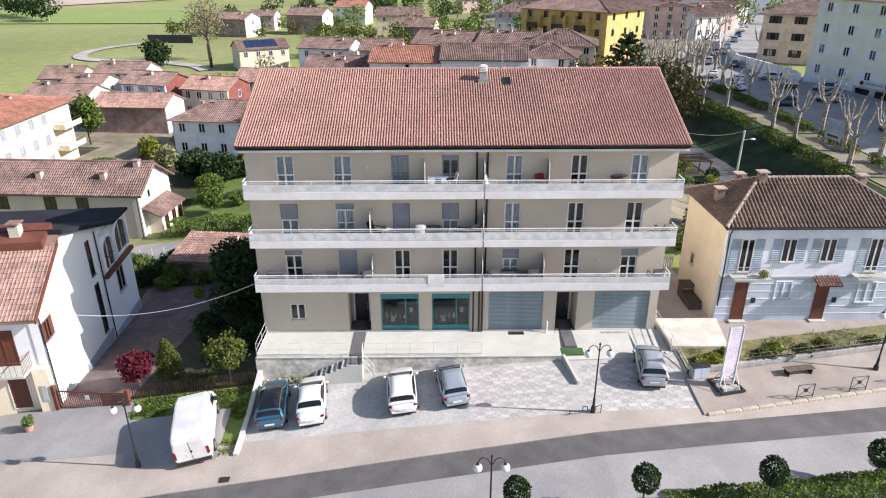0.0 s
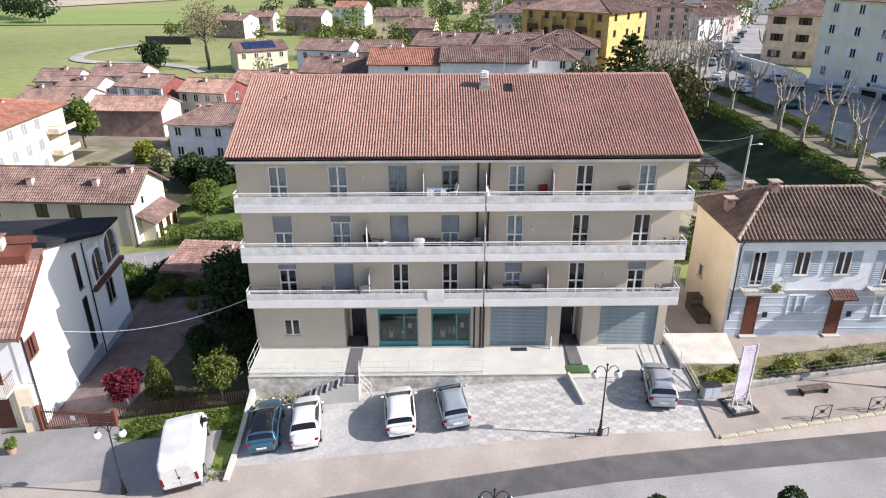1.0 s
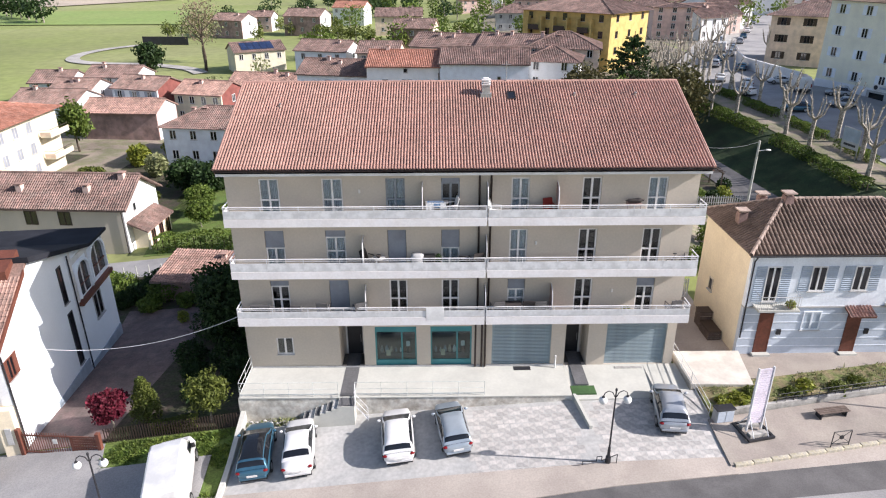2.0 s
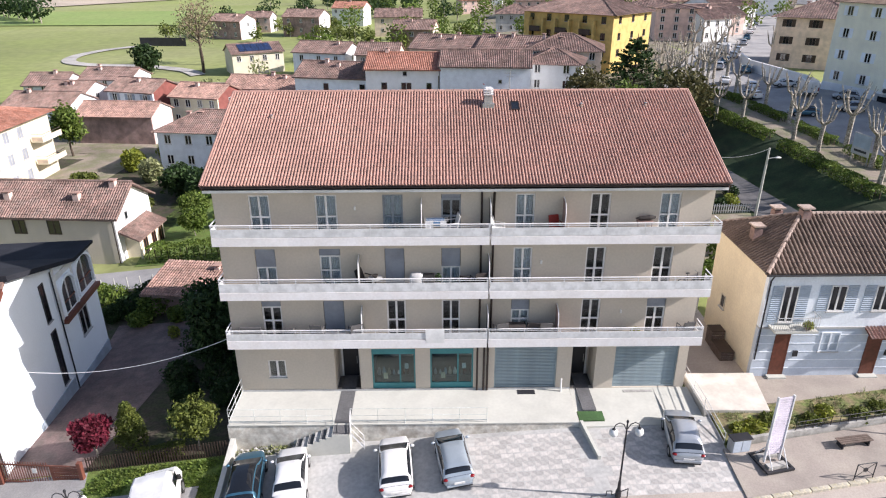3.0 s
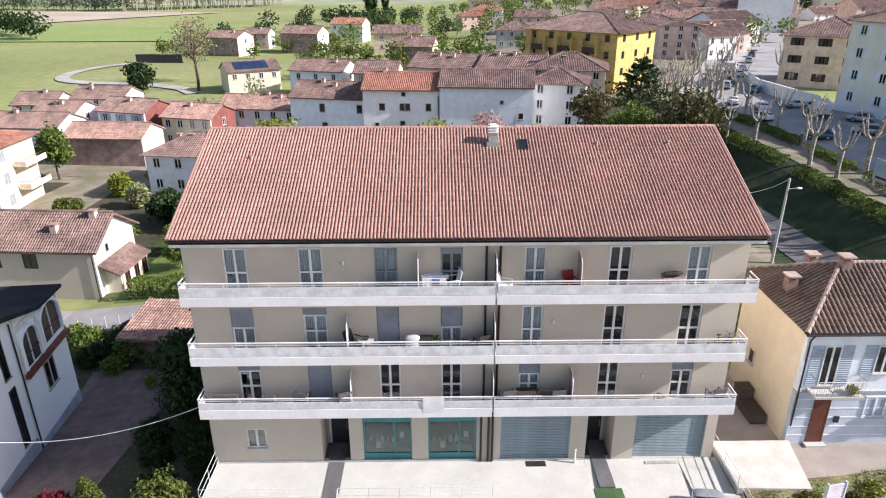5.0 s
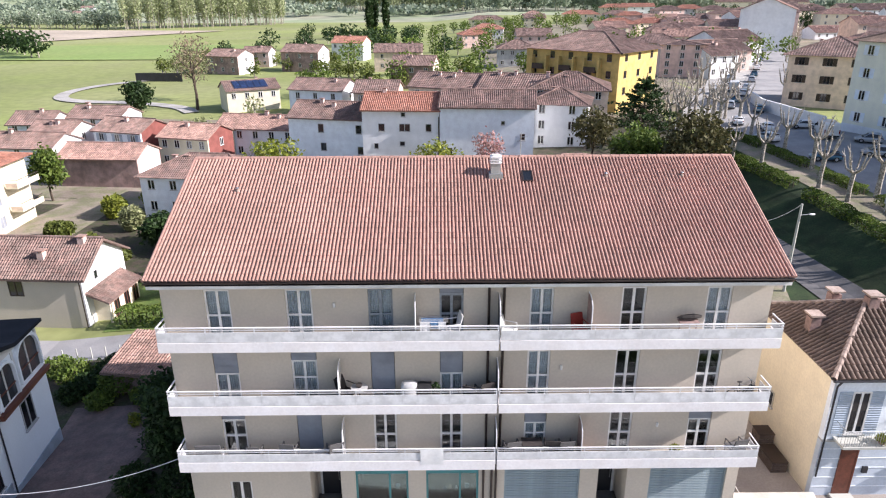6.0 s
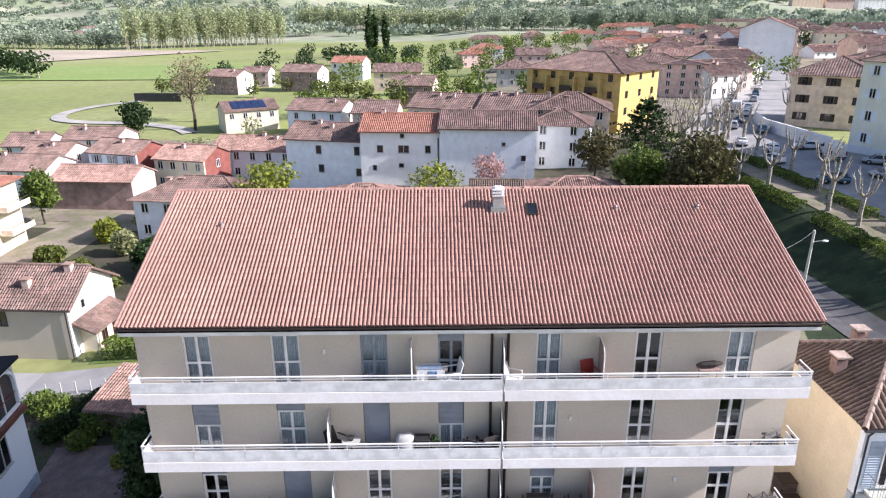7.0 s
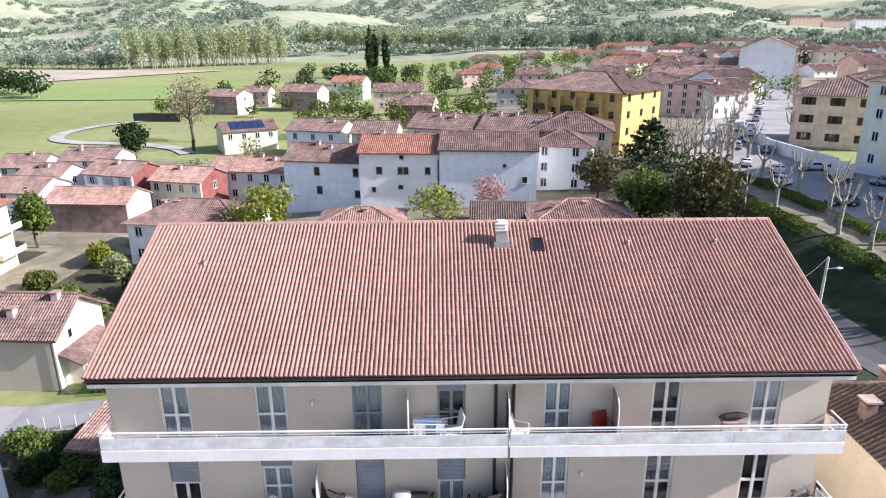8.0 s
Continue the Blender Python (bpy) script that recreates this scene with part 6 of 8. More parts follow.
def tufts(name, corners, n, leaf, label, h=0.3, seed=1):
    """Grass blades scattered over a four-sided patch."""
    g = np.random.RandomState(seed)
    a, b, c, d = [np.array(p, float) for p in corners]
    u, v = g.rand(n)[:, None], g.rand(n)[:, None]
    p = (a * (1 - u) + b * u) * (1 - v) + (d * (1 - u) + c * u) * v
    f = np.array([noise.noise(Vector((x * 0.7, y * 0.7, seed))) for x, y in p.tolist()])
    p = p[f > -0.12]
    n = len(p)
    z = z_ground(p[:, 0], p[:, 1])
    hh = h * (0.4 + g.rand(n))
    lean = g.normal(size=(n, 2)) * 0.12
    w = g.normal(size=(n, 2)) * 0.04
    mb = MB()
    mb.v = np.stack([np.c_[p - w, z], np.c_[p + w, z], np.c_[p + lean + w * 0.3, z + hh], np.c_[p + lean - w * 0.3, z + hh]], 1).reshape(-1, 3).tolist()
    mb.f = [(4 * i, 4 * i + 1, 4 * i + 2, 4 * i + 3) for i in range(n)]
    return solo(name, mb, leaf, label, "grass", kind="stuff")


# garden beside the white house
def low_tree(name, x, y, zc, r, h, leaf, label, n=2200, size=0.12, seed=1, cat="tree", lump=0.3, shell=0.4):
    t = thing(name, at(x, y), label, cat)
    zz = zc - zg(x, y)
    part("trunk", limbs(MB(), zz, r * 0.9, 5, 0.07, seed, -0.2), BARK, t)
    mb = leaves(MB(), (0, 0, zz), (r, r, h), n, size, seed, shell, lump)
    for k in range(5):
        a = k * 1.26 + seed
        leaves(mb, (math.cos(a) * r * 0.6, math.sin(a) * r * 0.6, zz + h * 0.5 * math.sin(k * 2.1)), (r * 0.5, r * 0.5, h * 0.45), n // 6, size, seed + k + 20, shell, 0.4)
    part("crown", mb, leaf, t)
    return t


low_tree("maple_tree", -15.1, -2.1, -1.1, 1.0, 0.85, LEAF_RED, "small maple with dark red leaves behind the fence", 2400, 0.1, 2)
low_tree("round_tree", -9.2, -2.5, 0.05, 1.15, 1.15, LEAF_GARDEN, "small olive-green garden tree behind the fence", 1700, 0.10, 5, lump=0.55, shell=0.25)
cy = thing("conifer_shrub", at(-13.3, -1.5), "clipped yellow-green conical conifer", "shrub")
part("stem", MB().tube((0, 0, -0.2), (0, 0, 1.5), 0.07, 0.03), BARK_DARK, cy)
cm = MB()
for k in range(8):
    leaves(cm, (0, 0, 0.5 + k * 0.31), (0.82 * (1 - (k / 8.5) ** 2) + 0.05,) * 2 + (0.4,), 420, 0.08, 40 + k, 0.6, 0.2)
part("crown", cm, LEAF_GARDEN, cy)
low_tree("dark_tree", -10.6, 7.4, 0.5, 2.2, 2.9, LEAF_DARK, "large dark evergreen tree beside the building", 6200, 0.15, 8)
low_tree("dark_tree", -9.8, 12.8, -0.8, 2.0, 2.2, LEAF, "leafy green tree beside the building", 3600, 0.2, 9)
for x, y, r, h, s in ((-11.0, 0.6, 1.1, 1.1, 1), (-9.0, 2.4, 1.2, 1.5, 2), (-12.2, 3.4, 0.9, 1.0, 3), (-10.2, 4.6, 1.3, 1.7, 4), (-8.6, 5.6, 1.3, 2.2, 5), (-13.0, 9.8, 1.6, 2.2, 6), (-13.2, 5.6, 1.1, 1.6, 7)):
    shrub("garden_shrub", x, y, r, h, LEAF_DARK, "dark evergreen garden shrub", 1300, 0.11, s)
for x, y, r, h, s in ((-19.8, 18.2, 1.5, 2.2, 11), (-21.4, 20.3, 1.4, 2.0, 12), (-17.4, 16.2, 0.8, 1.3, 13), (-22.5, 18.8, 1.2, 1.5, 14), (-14.6, 15.0, 1.5, 2.6, 15), (-13.2, 17.4, 1.4, 2.6, 16), (-20.6, 16.4, 1.0, 1.2, 17)):
    shrub("garden_shrub", x, y, r, h, LEAF if s % 2 else LEAF_DARK, "leafy green garden shrub", 1000, 0.14, s)
shrub("potted_shrub", -16.6, 13.2, 0.45, 1.1, LEAF_YELLOW, "small variegated shrub in the yard", 400, 0.09, 21)
hedge([(-12.5, -2.75), (-9.9, -2.7)], 0.6, 0.6, LEAF_GARDEN, "low leafy hedge behind the fence", 420, 0.08, 4)
tufts("grass_tufts", [(-8.1, -8.9), (-7.4, -8.9), (-7.4, -5.0), (-8.3, -5.0)], 1500, LEAF, "bright grass of the verge", 0.14, 6)
tufts("grass_tufts", [(-14.4, -5.3), (-7.5, -5.1), (-7.4, -3.5), (-14.8, -3.5)], 6000, LEAF, "bright grass of the verge", 0.14, 2)
tufts("grass_tufts", [(18.4, -4.5), (44, 0.0), (44, 2.3), (18.4, -2.55)], 9000, LEAF_PALE, "dry tall grass on the bank", 0.3, 3)
for k, (x, y) in enumerate(((20.2, -3.6), (21.1, -3.2), (23.2, -3.3), (24.3, -2.6), (27.4, -2.3), (30.6, -2.0), (19.3, -3.9), (26.0, -2.9), (33, -1.6))):
    shrub("weed_clump", x, y, 0.55, 0.6, LEAF_GARDEN if k % 3 else LEAF_YELLOW, "clump of weeds on the bank", 300, 0.11, 30 + k)
pot = thing("flower_pot", at(-20.4, -5.3), "terracotta pot with a green plant by the door", "plant")
part("pot", MB().tube((0, 0, 0), (0, 0, 0.45), 0.2, 0.28, 10), TILE_PINK, pot)
part("plant", leaves(MB(), (0, 0, 0.7), (0.35, 0.35, 0.35), 200, 0.09, 4), LEAF, pot)

# behind the lane
hedge([(-25.4, 30.2), (-20, 29.4), (-14.5, 28.2)], 1.5, 1.6, LEAF, "tall clipped garden hedge along the lane", 260, 0.13, 6)
for x, y, r, h in ((-22.6, 36.0, 1.5, 3.1), (-24.2, 41.0, 1.6, 3.4), (-20.0, 38.5, 1.2, 1.5), (-18.0, 42.0, 1.8, 2.4)):
    low_tree("round_tree", x, y, zg(x, y) + h * 0.62, r, h * 0.42, LEAF, "rounded garden tree on the lawn", 1300, 0.15, int(h * 10))
for x, y, r, h, lf in ((-29.6, 52, 2.6, 4.0, LEAF_DARK), (-25.4, 50, 2.9, 3.6, LEAF_DARK), (-21, 52, 2.4, 3.6, LEAF), (-33, 46, 1.6, 2.0, LEAF_GARDEN), (-38, 50, 1.6, 2.2, LEAF_GARDEN), (-36, 58, 1.4, 3.2, LEAF_PALE), (-40.5, 63, 1.5, 3.2, LEAF_YELLOW), (-44, 55, 1.7, 2.2, LEAF_GARDEN), (-36, 66, 1.7, 3.4, LEAF_YELLOW)):
    low_tree("garden_tree", x, y, zg(x, y) + h * 0.55, r, h * 0.5, lf, "leafy garden tree among the houses", 1500, 0.26, int(r * 7 + h))
tree("leafy_tree", at(-53.5, 71), 8.5, 2.6, LEAF, "tall fresh green tree beside the barn", n=1800, size=0.3, seed=4)
tree("round_tree", at(-62.5, 126), 9.0, 3.4, LEAF_DARK, "dark round tree at the meadow edge", n=1500, size=0.4, seed=5)
tree("bare_tree", at(-54, 138), 19.0, 5.4, LEAF_TWIG, "tall budding tree at the meadow edge", n=1100, size=0.26, seed=6, low=0.3, shell=0.2)
tree("bare_tree", at(-58, 150), 16.0, 6.0, LEAF_PALE, "tall pale budding tree at the meadow edge", n=1100, size=0.28, seed=7, low=0.3, shell=0.2)
tree("spring_tree", at(-18.5, 62), 10.0, 4.4, LEAF_YELLOW, "spring-green tree behind the roof", n=1500, size=0.3, seed=8)
tree("spring_tree", at(3.9, 66), 6.2, 4.0, LEAF_YELLOW, "yellow-green budding tree behind the roof", n=900, size=0.25, seed=9)
tree("blossom_tree", at(11.3, 69), 6.4, 2.6, LEAF_PINK, "pink blossoming tree behind the roof", n=900, size=0.2, seed=10)
tree("leafy_tree", at(26.5, 70), 8.6, 3.4, LEAF_OLIVE, "olive-green tree before the white houses", n=1700, size=0.28, seed=11)
tree("leafy_tree", at(31.5, 66), 8.0, 3.8, LEAF, "fresh green tree before the white houses", n=1700, size=0.28, seed=12)
tree("magnolia_tree", at(37.3, 60), 10.6, 4.6, LEAF_OLIVE, "large dark magnolia tree beside the park", n=4600, size=0.3, seed=13, low=0.1, blobs=9, shell=0.5)
tree("leafy_tree", at(33.0, 66), 6.5, 3.4, LEAF, "bright green bushy tree beside the park", n=2600, size=0.32, seed=14, low=0.1, blobs=6)
for x, y, r, h in ((20.5, 17, 1.4, 2.0), (20.8, 20, 1.6, 2.4), (24.5, 14, 1.4, 1.8), (26.5, 16, 1.3, 1.6), (28.0, 20, 1.5, 1.8), (22.5, 26, 2.2, 3.0), (27, 30, 2.4, 3.4)):
    shrub("garden_shrub", x, y, r, h, LEAF, "leafy shrub beside the side lane", 800, 0.16, int(x * 3))


def conifer(m, h, r, label, n=13, seed=1):
    t = thing("conifer_tree", m, label, "tree")
    part("trunk", MB().tube((0, 0, -0.3), (0, 0, h), 0.28, 0.05, 7), BARK_DARK, t)
    mb, br, rng = MB(), MB(), random.Random(seed)
    for k in range(n):
        z = h * (0.2 + 0.76 * k / n)
        for j in range(5):
            rr = (r * (1 - (k / n) ** 1.5) + 0.5) * rng.uniform(0.6, 1.1)
            a = 2 * math.pi * (j + 0.8 * rng.random()) / 5 + k
            zz = z + rng.uniform(-0.3, 0.3)
            tip = Vector((math.cos(a) * rr, math.sin(a) * rr, zz + 0.12 * rr))
            br.tube((0, 0, zz - 0.1 * rr), tuple(tip), 0.07, 0.02, 5, False)
            for q in range(4):
                p = Vector((0, 0, zz - 0.1 * rr)).lerp(tip, 0.35 + 0.2 * q)
                leaves(mb, (p.x, p.y, p.z - 0.15), (rr * 0.2 + 0.12, rr * 0.2 + 0.12, 0.24), 14, 0.26, seed * 50 + k * 20 + j * 4 + q, 0.2, 0.3)
    part("branch_whorl", br, BARK_DARK, t)
    part("crown", mb, LEAF_DARK, t)
    return t


conifer(at(36.5, 80), 10.6, 5.6, "tall dark cedar with drooping branches", seed=2)


# pollarded plane trees of the avenue
def plane_tree(m, seed, label="bare pollarded plane tree with knobbly limbs"):
    t = thing("plane_tree", m, label, "tree", "avenue plane trees")
    rng = random.Random(seed)
    part("trunk", MB().tube((0, 0, -0.3), (0.05, 0.05, 1.6), 0.30, 0.24, 8, False).tube((0.05, 0.05, 1.6), (0, 0, 3.6), 0.24, 0.27, 8), BARK, t)
    mb = MB()
    for k in range(6):
        a = 2 * math.pi * (k + rng.random() * 0.5) / 6
        p = Vector((0, 0, 3.4))
        q = p + Vector((math.cos(a) * 0.9, math.sin(a) * 0.9, 0.55 + rng.random() * 0.5))
        r = q + Vector((math.cos(a) * 0.4, math.sin(a) * 0.4, 1.0 + rng.random() * 0.6))
        mb.tube(p, q, 0.16, 0.11, 6, False).tube(q, r, 0.11, 0.08, 6, False)
        mb.ball(r, 0.14, 0.14, 0.14, 6, 4)
        for j in range(3):
            b = a + rng.uniform(-1.2, 1.2)
            e = r + Vector((math.cos(b) * 0.35, math.sin(b) * 0.35, 0.5 + rng.random() * 0.6))
            mb.tube(r, e, 0.045, 0.015, 5, False)
    part("branching_top", mb, BARK, t)
    return t


for x, y, r, h, s in ((-24.6, 20.6, 1.4, 1.9, 41), (-23.4, 17.6, 1.0, 1.4, 42), (-26.6, 21.8, 1.3, 1.6, 43), (-18.8, 22.4, 1.2, 1.5, 44)):
    shrub("garden_shrub", x, y, r, h, LEAF if s % 2 else LEAF_DARK, "leafy green garden shrub", 1000, 0.13, s)
PL = [plane_tree(at(45.2, 57.6), 3), plane_tree(at(50.5, 62.6), 7)]
spots = [(43.8, 62.8), (50.3, 55), (47.9, 48.7), (48.4, 43.8), (52, 44.6), (50.9, 37.7), (48.6, 32.4), (52.2, 33), (50.8, 29.5), (43.0, 70), (49.5, 70.5), (53.5, 28)]
for k in range(15):                                # both sides of the avenue
    s = k / 14
    spots += [(51 + 112 * s, 88 + 226 * s), (49.5 + 112 * s - 3.5, 91 + 226 * s)]
for k in range(13):
    s = k / 12
    spots.append((69 + 113 * s, 101 + 214 * s))
for k in range(14):                                # the bare grove at the corner
    spots.append((44 + (k % 4) * 3.2, 84 + (k // 4) * 5.5))
for k, (x, y) in enumerate(spots):
    copy_thing(PL[k % 2], at(x, y, k * 47, 0.9 + 0.25 * ((k * 37) % 10) / 10))
hedge([(46.6, 29), (46.0, 40), (45.6, 47)], 1.2, 0.95, LEAF, "clipped low hedge along the park path", 280, 0.11, 7)
hedge([(45.6, 50), (44.9, 57), (43.8, 68)], 1.1, 0.9, LEAF, "clipped low hedge along the park path", 280, 0.11, 8)
for a, b in (((52.8, 27), (52.1, 34)), ((51.8, 36.5), (51.3, 43)), ((51.1, 45.5), (50.4, 53)), ((50.2, 56), (49.2, 64)), ((49.0, 66), (48.0, 76))):
    hedge([a, b], 1.1, 0.9, LEAF, "clipped low hedge between path and street", 280, 0.11, int(a[1]))
# small garden beside the lane: fence, pergola, plants
drape("lane_garden", [(27.5, 33.4), (36.6, 33.8), (35.8, 46), (28, 46)], 0.1, EARTH, "dark earth garden beside the lane", "garden", 1.0)
gf = thing("picket_fence", pose(30.2, 33.5, zg(33, 33.5)), "weathered grey picket fence of the lane garden", "fence")
for k in range(26):
    part("picket", MB().box(k * 0.25, k * 0.25 + 0.09, -0.015, 0.015, 0.0, 1.1 + 0.06 * math.sin(k * 2.3)), WALL_GREY, gf)
for z in (0.3, 0.85):
    part("fence_rail", MB().box(-0.02, 6.4, 0.015, 0.05, z, z + 0.07), WALL_GREY, gf)
pg = thing("pergola", pose(32.6, 37.2, zg(34, 38.5)), "dark timber garden pergola with thin beams", "pergola")
for x in (0, 3.0):
    for y in (0, 3.2):
        part("post", MB().box(x - 0.06, x + 0.06, y - 0.06, y + 0.06, -0.2, 2.3), BARK_DARK, pg)
    part("beam", MB().box(x - 0.06, x + 0.06, -0.3, 3.5, 2.3, 2.44), BARK_DARK, pg)
for k in range(6):
    part("rafter", MB().box(-0.3, 3.3, 0.05 + k * 0.6, 0.13 + k * 0.6, 2.44, 2.54), SHUTTER_BROWN, pg)
for k, (x, y, r, h) in enumerate(((30.6, 34.6, 0.8, 1.3), (32.2, 34.9, 0.9, 1.5), (33.8, 34.8, 0.8, 1.2), (35.2, 35.4, 0.9, 1.4), (31.2, 36.8, 1.1, 1.9), (36.4, 38.2, 0.8, 1.3), (34.2, 41.8, 1.2, 2.0))):
    shrub("garden_shrub", x, y, r, h, (LEAF_YELLOW, LEAF, LEAF_DARK)[k % 3], "leafy shrub behind the picket fence", 700, 0.13, 70 + k)
board = thing("billboard", pose(50.0, 40.2, zg(50.2, 39), 0, 0, -81), "white framed billboard with a grey picture among the trees", "billboard")
for x in (0.15, 2.45):
    part("post", MB().box(x - 0.05, x + 0.05, -0.05, 0.05, -0.3, 3.4), STEEL, board)
part("board_panel", MB().box(0.0, 2.6, -0.11, -0.05, 1.1, 3.4), WALL_GREY, board)
part("picture", MB().box(0.1, 2.5, -0.125, -0.112, 1.9, 3.3), SHUTTER_BLUE, board)
part("text_bar", MB().box(0.4, 2.2, -0.125, -0.112, 1.4, 1.65), DARK_METAL, board)
# planted strip across the road
for x, y in ((12.7, -14.75), (18.4, -14.5), (7.05, -15.0), (23.9, -13.4), (29.2, -12.6)):
    t = thing("ball_tree", at(x, y), "small tree clipped to a dense ball", "tree", "clipped ball trees")
    part("trunk", MB().tube((0, 0, -0.1), (0, 0, 1.7), 0.05, 0.04), BARK_DARK, t)
    part("crown", leaves(MB(), (0, 0, 2.05), (0.6, 0.6, 0.72), 1500, 0.07, int(x * 10), 0.75, 0.1), LEAF_DARK, t)
hedge([(13.9, -14.6), (20, -14.0), (26, -13.3), (33, -12.5)], 1.1, 0.6, LEAF, "low clipped hedge across the road", 420, 0.09, 9)


# ---- houses of the town ----
def house(a, b, ze, depth, wall, roof, label, pitch=0.42, side=None, wins=(3, 2), swins=(1, 2), hip=False, shutters=None, chim=1, category="house", name="house", gable_front=False, ov=0.5, frame_mat=None, base=None, wlist=(), sill=True):
    """A house whose front eave runs from a to b at height ze, with windows on the front and the east side."""
    a, b = Vector((*a, 0)), Vector((*b, 0))
    w = (b - a).length
    ang = math.atan2(b.y - a.y, b.x - a.x)
    c = (a + b) / 2 + Vector((-math.sin(ang), math.cos(ang), 0)) * depth / 2
    zb = min(zg(a.x, a.y), zg(b.x, b.y), zg(c.x, c.y)) if base is None else base
    zb = min(zb, ze - 3.2)
    h = ze - zb
    t = thing(name, pose(a.x, a.y, zb, 0, 0, math.degrees(ang)), label, category)
    side = side or wall
    part("front_wall", MB().box(0, w, 0, 0.3, -0.6, h), wall, t)
    part("back_wall", MB().box(0, w, depth - 0.3, depth, -0.6, h), wall, t)
    rise = pitch * (w / 2 if gable_front else depth / 2)
    if gable_front:
        part("gable_wall", MB().loft([[(0, y, h), (w, y, h), (w / 2, y, h + rise)] for y in (0, 0.3)]), wall, t)
    for x in (0, w - 0.3):
        sw = MB().box(x, x + 0.3, 0.3, depth - 0.3, -0.6, h)
        if not hip and not gable_front:
            sw.loft([[(xx, 0, h), (xx, depth, h), (xx, depth / 2, h + rise)] for xx in (x, x + 0.3)])
        part("side_wall", sw, side, t)
    drop = pitch * ov
    tl = MB()
    cw, rl = (0.3, 0.46) if a.y < 100 else (0.45, 0.65)
    if gable_front:
        m = w / 2
        sl = math.hypot(m + ov, rise + drop)
        rb = MB().loft([[(-ov, y, h - drop), (m, y, h + rise), (w + ov, y, h - drop), (w + ov, y, h - drop + .14), (m, y, h + rise + .14), (-ov, y, h - drop + .14)] for y in (-ov, depth + ov)])
        tile_field(tl, (-ov, depth + ov, h - drop + .15), (0, -1, 0), (m + ov, 0, rise + drop), depth + 2 * ov, sl, cw, rl, 0.1)
        tile_field(tl, (w + ov, -ov, h - drop + .15), (0, 1, 0), (-m - ov, 0, rise + drop), depth + 2 * ov, sl, cw, rl, 0.1)
        rp = [((m, -ov, h + rise + .18), (m, depth + ov, h + rise + .18))]
    elif hip:
        y0, y1, x0, x1 = -ov, depth + ov, -ov, w + ov
        k = min(depth / 2 + ov, (x1 - x0) / 2 - 0.1)
        zr, ym_ = h + rise, depth / 2
        rb = MB().add([(x0, y0, h - drop), (x1, y0, h - drop), (x1, y1, h - drop), (x0, y1, h - drop), (x0 + k, ym_, zr), (x1 - k, ym_, zr)], [(0, 1, 5, 4), (2, 3, 4, 5), (3, 0, 4), (1, 2, 5), (3, 2, 1, 0)])
        sl = math.hypot(ym_ - y0, zr - h + drop)
        sl2 = math.hypot(k, zr - h + drop)
        tile_field(tl, (x0, y0, h - drop + .02), (1, 0, 0), (0, ym_ - y0, zr - h + drop), x1 - x0, sl, cw, rl, 0.1, left=k / sl, right=k / sl)
        tile_field(tl, (x1, y1, h - drop + .02), (-1, 0, 0), (0, y0 - ym_, zr - h + drop), x1 - x0, sl, cw, rl, 0.1, left=k / sl, right=k / sl)
        tile_field(tl, (x1, y0, h - drop + .02), (0, 1, 0), (-k, 0, zr - h + drop), y1 - y0, sl2, cw, rl, 0.1, left=(ym_ - y0) / sl2, right=(ym_ - y0) / sl2)
        tile_field(tl, (x0, y1, h - drop + .02), (0, -1, 0), (k, 0, zr - h + drop), y1 - y0, sl2, cw, rl, 0.1, left=(ym_ - y0) / sl2, right=(ym_ - y0) / sl2)
        rp = [((x0, y0, h - drop + .05), (x0 + k, ym_, zr + .05)), ((x1, y0, h - drop + .05), (x1 - k, ym_, zr + .05)), ((x0 + k, ym_, zr + .05), (x1 - k, ym_, zr + .05))]
    else:
        m = depth / 2
        sl = math.hypot(m + ov, rise + drop)
        rb = MB().loft([[(x, -ov, h - drop), (x, m, h + rise), (x, depth + ov, h - drop), (x, depth + ov, h - drop + .14), (x, m, h + rise + .14), (x, -ov, h - drop + .14)] for x in (-ov * .6, w + ov * .6)])
        tile_field(tl, (-ov * .6, -ov, h - drop + .15), (1, 0, 0), (0, m + ov, rise + drop), w + 1.2 * ov, sl, cw, rl, 0.1)
        tile_field(tl, (w + ov * .6, depth + ov, h - drop + .15), (-1, 0, 0), (0, -m - ov, rise + drop), w + 1.2 * ov, sl, cw, rl, 0.1)
        rp = [((-ov * .6, m, h + rise + .18), (w + ov * .6, m, h + rise + .18))]
    r = part("roof", rb, roof, t)
    part("roof_tiles", tl, roof, r, kind="stuff")
    for p, q in rp:
        caps(r, p, q, 0.16, roof)
    fm = frame_mat or WHITE

    def grid(place, length, spec):
        cols, floors = spec
        if not cols or not floors:
            return
        fh = min(3.1, h / floors)
        for f in range(floors):
            for k in range(cols):
                u = length * (k + 0.5) / cols
                z = h - (f + 1) * fh + fh * 0.36
                opening(t, place, u - 0.5, u + 0.5, z, z + 1.35, fm, shutters=shutters, cross=True, proud=0.06, sill=sill)
    grid(lambda u, v, q: (u, -q, v), w, wins)
    grid(lambda u, v, q: (w + q, u, v), depth, swins)
    for u, z, ww, hh in wlist:
        opening(t, lambda p, v, q: (p, -q, v), u - ww / 2, u + ww / 2, z - zb - hh / 2, z - zb + hh / 2, WALL_GREY, cross=ww > 1.2)
    rng = random.Random(int(abs(a.x * 7 + a.y * 3)))
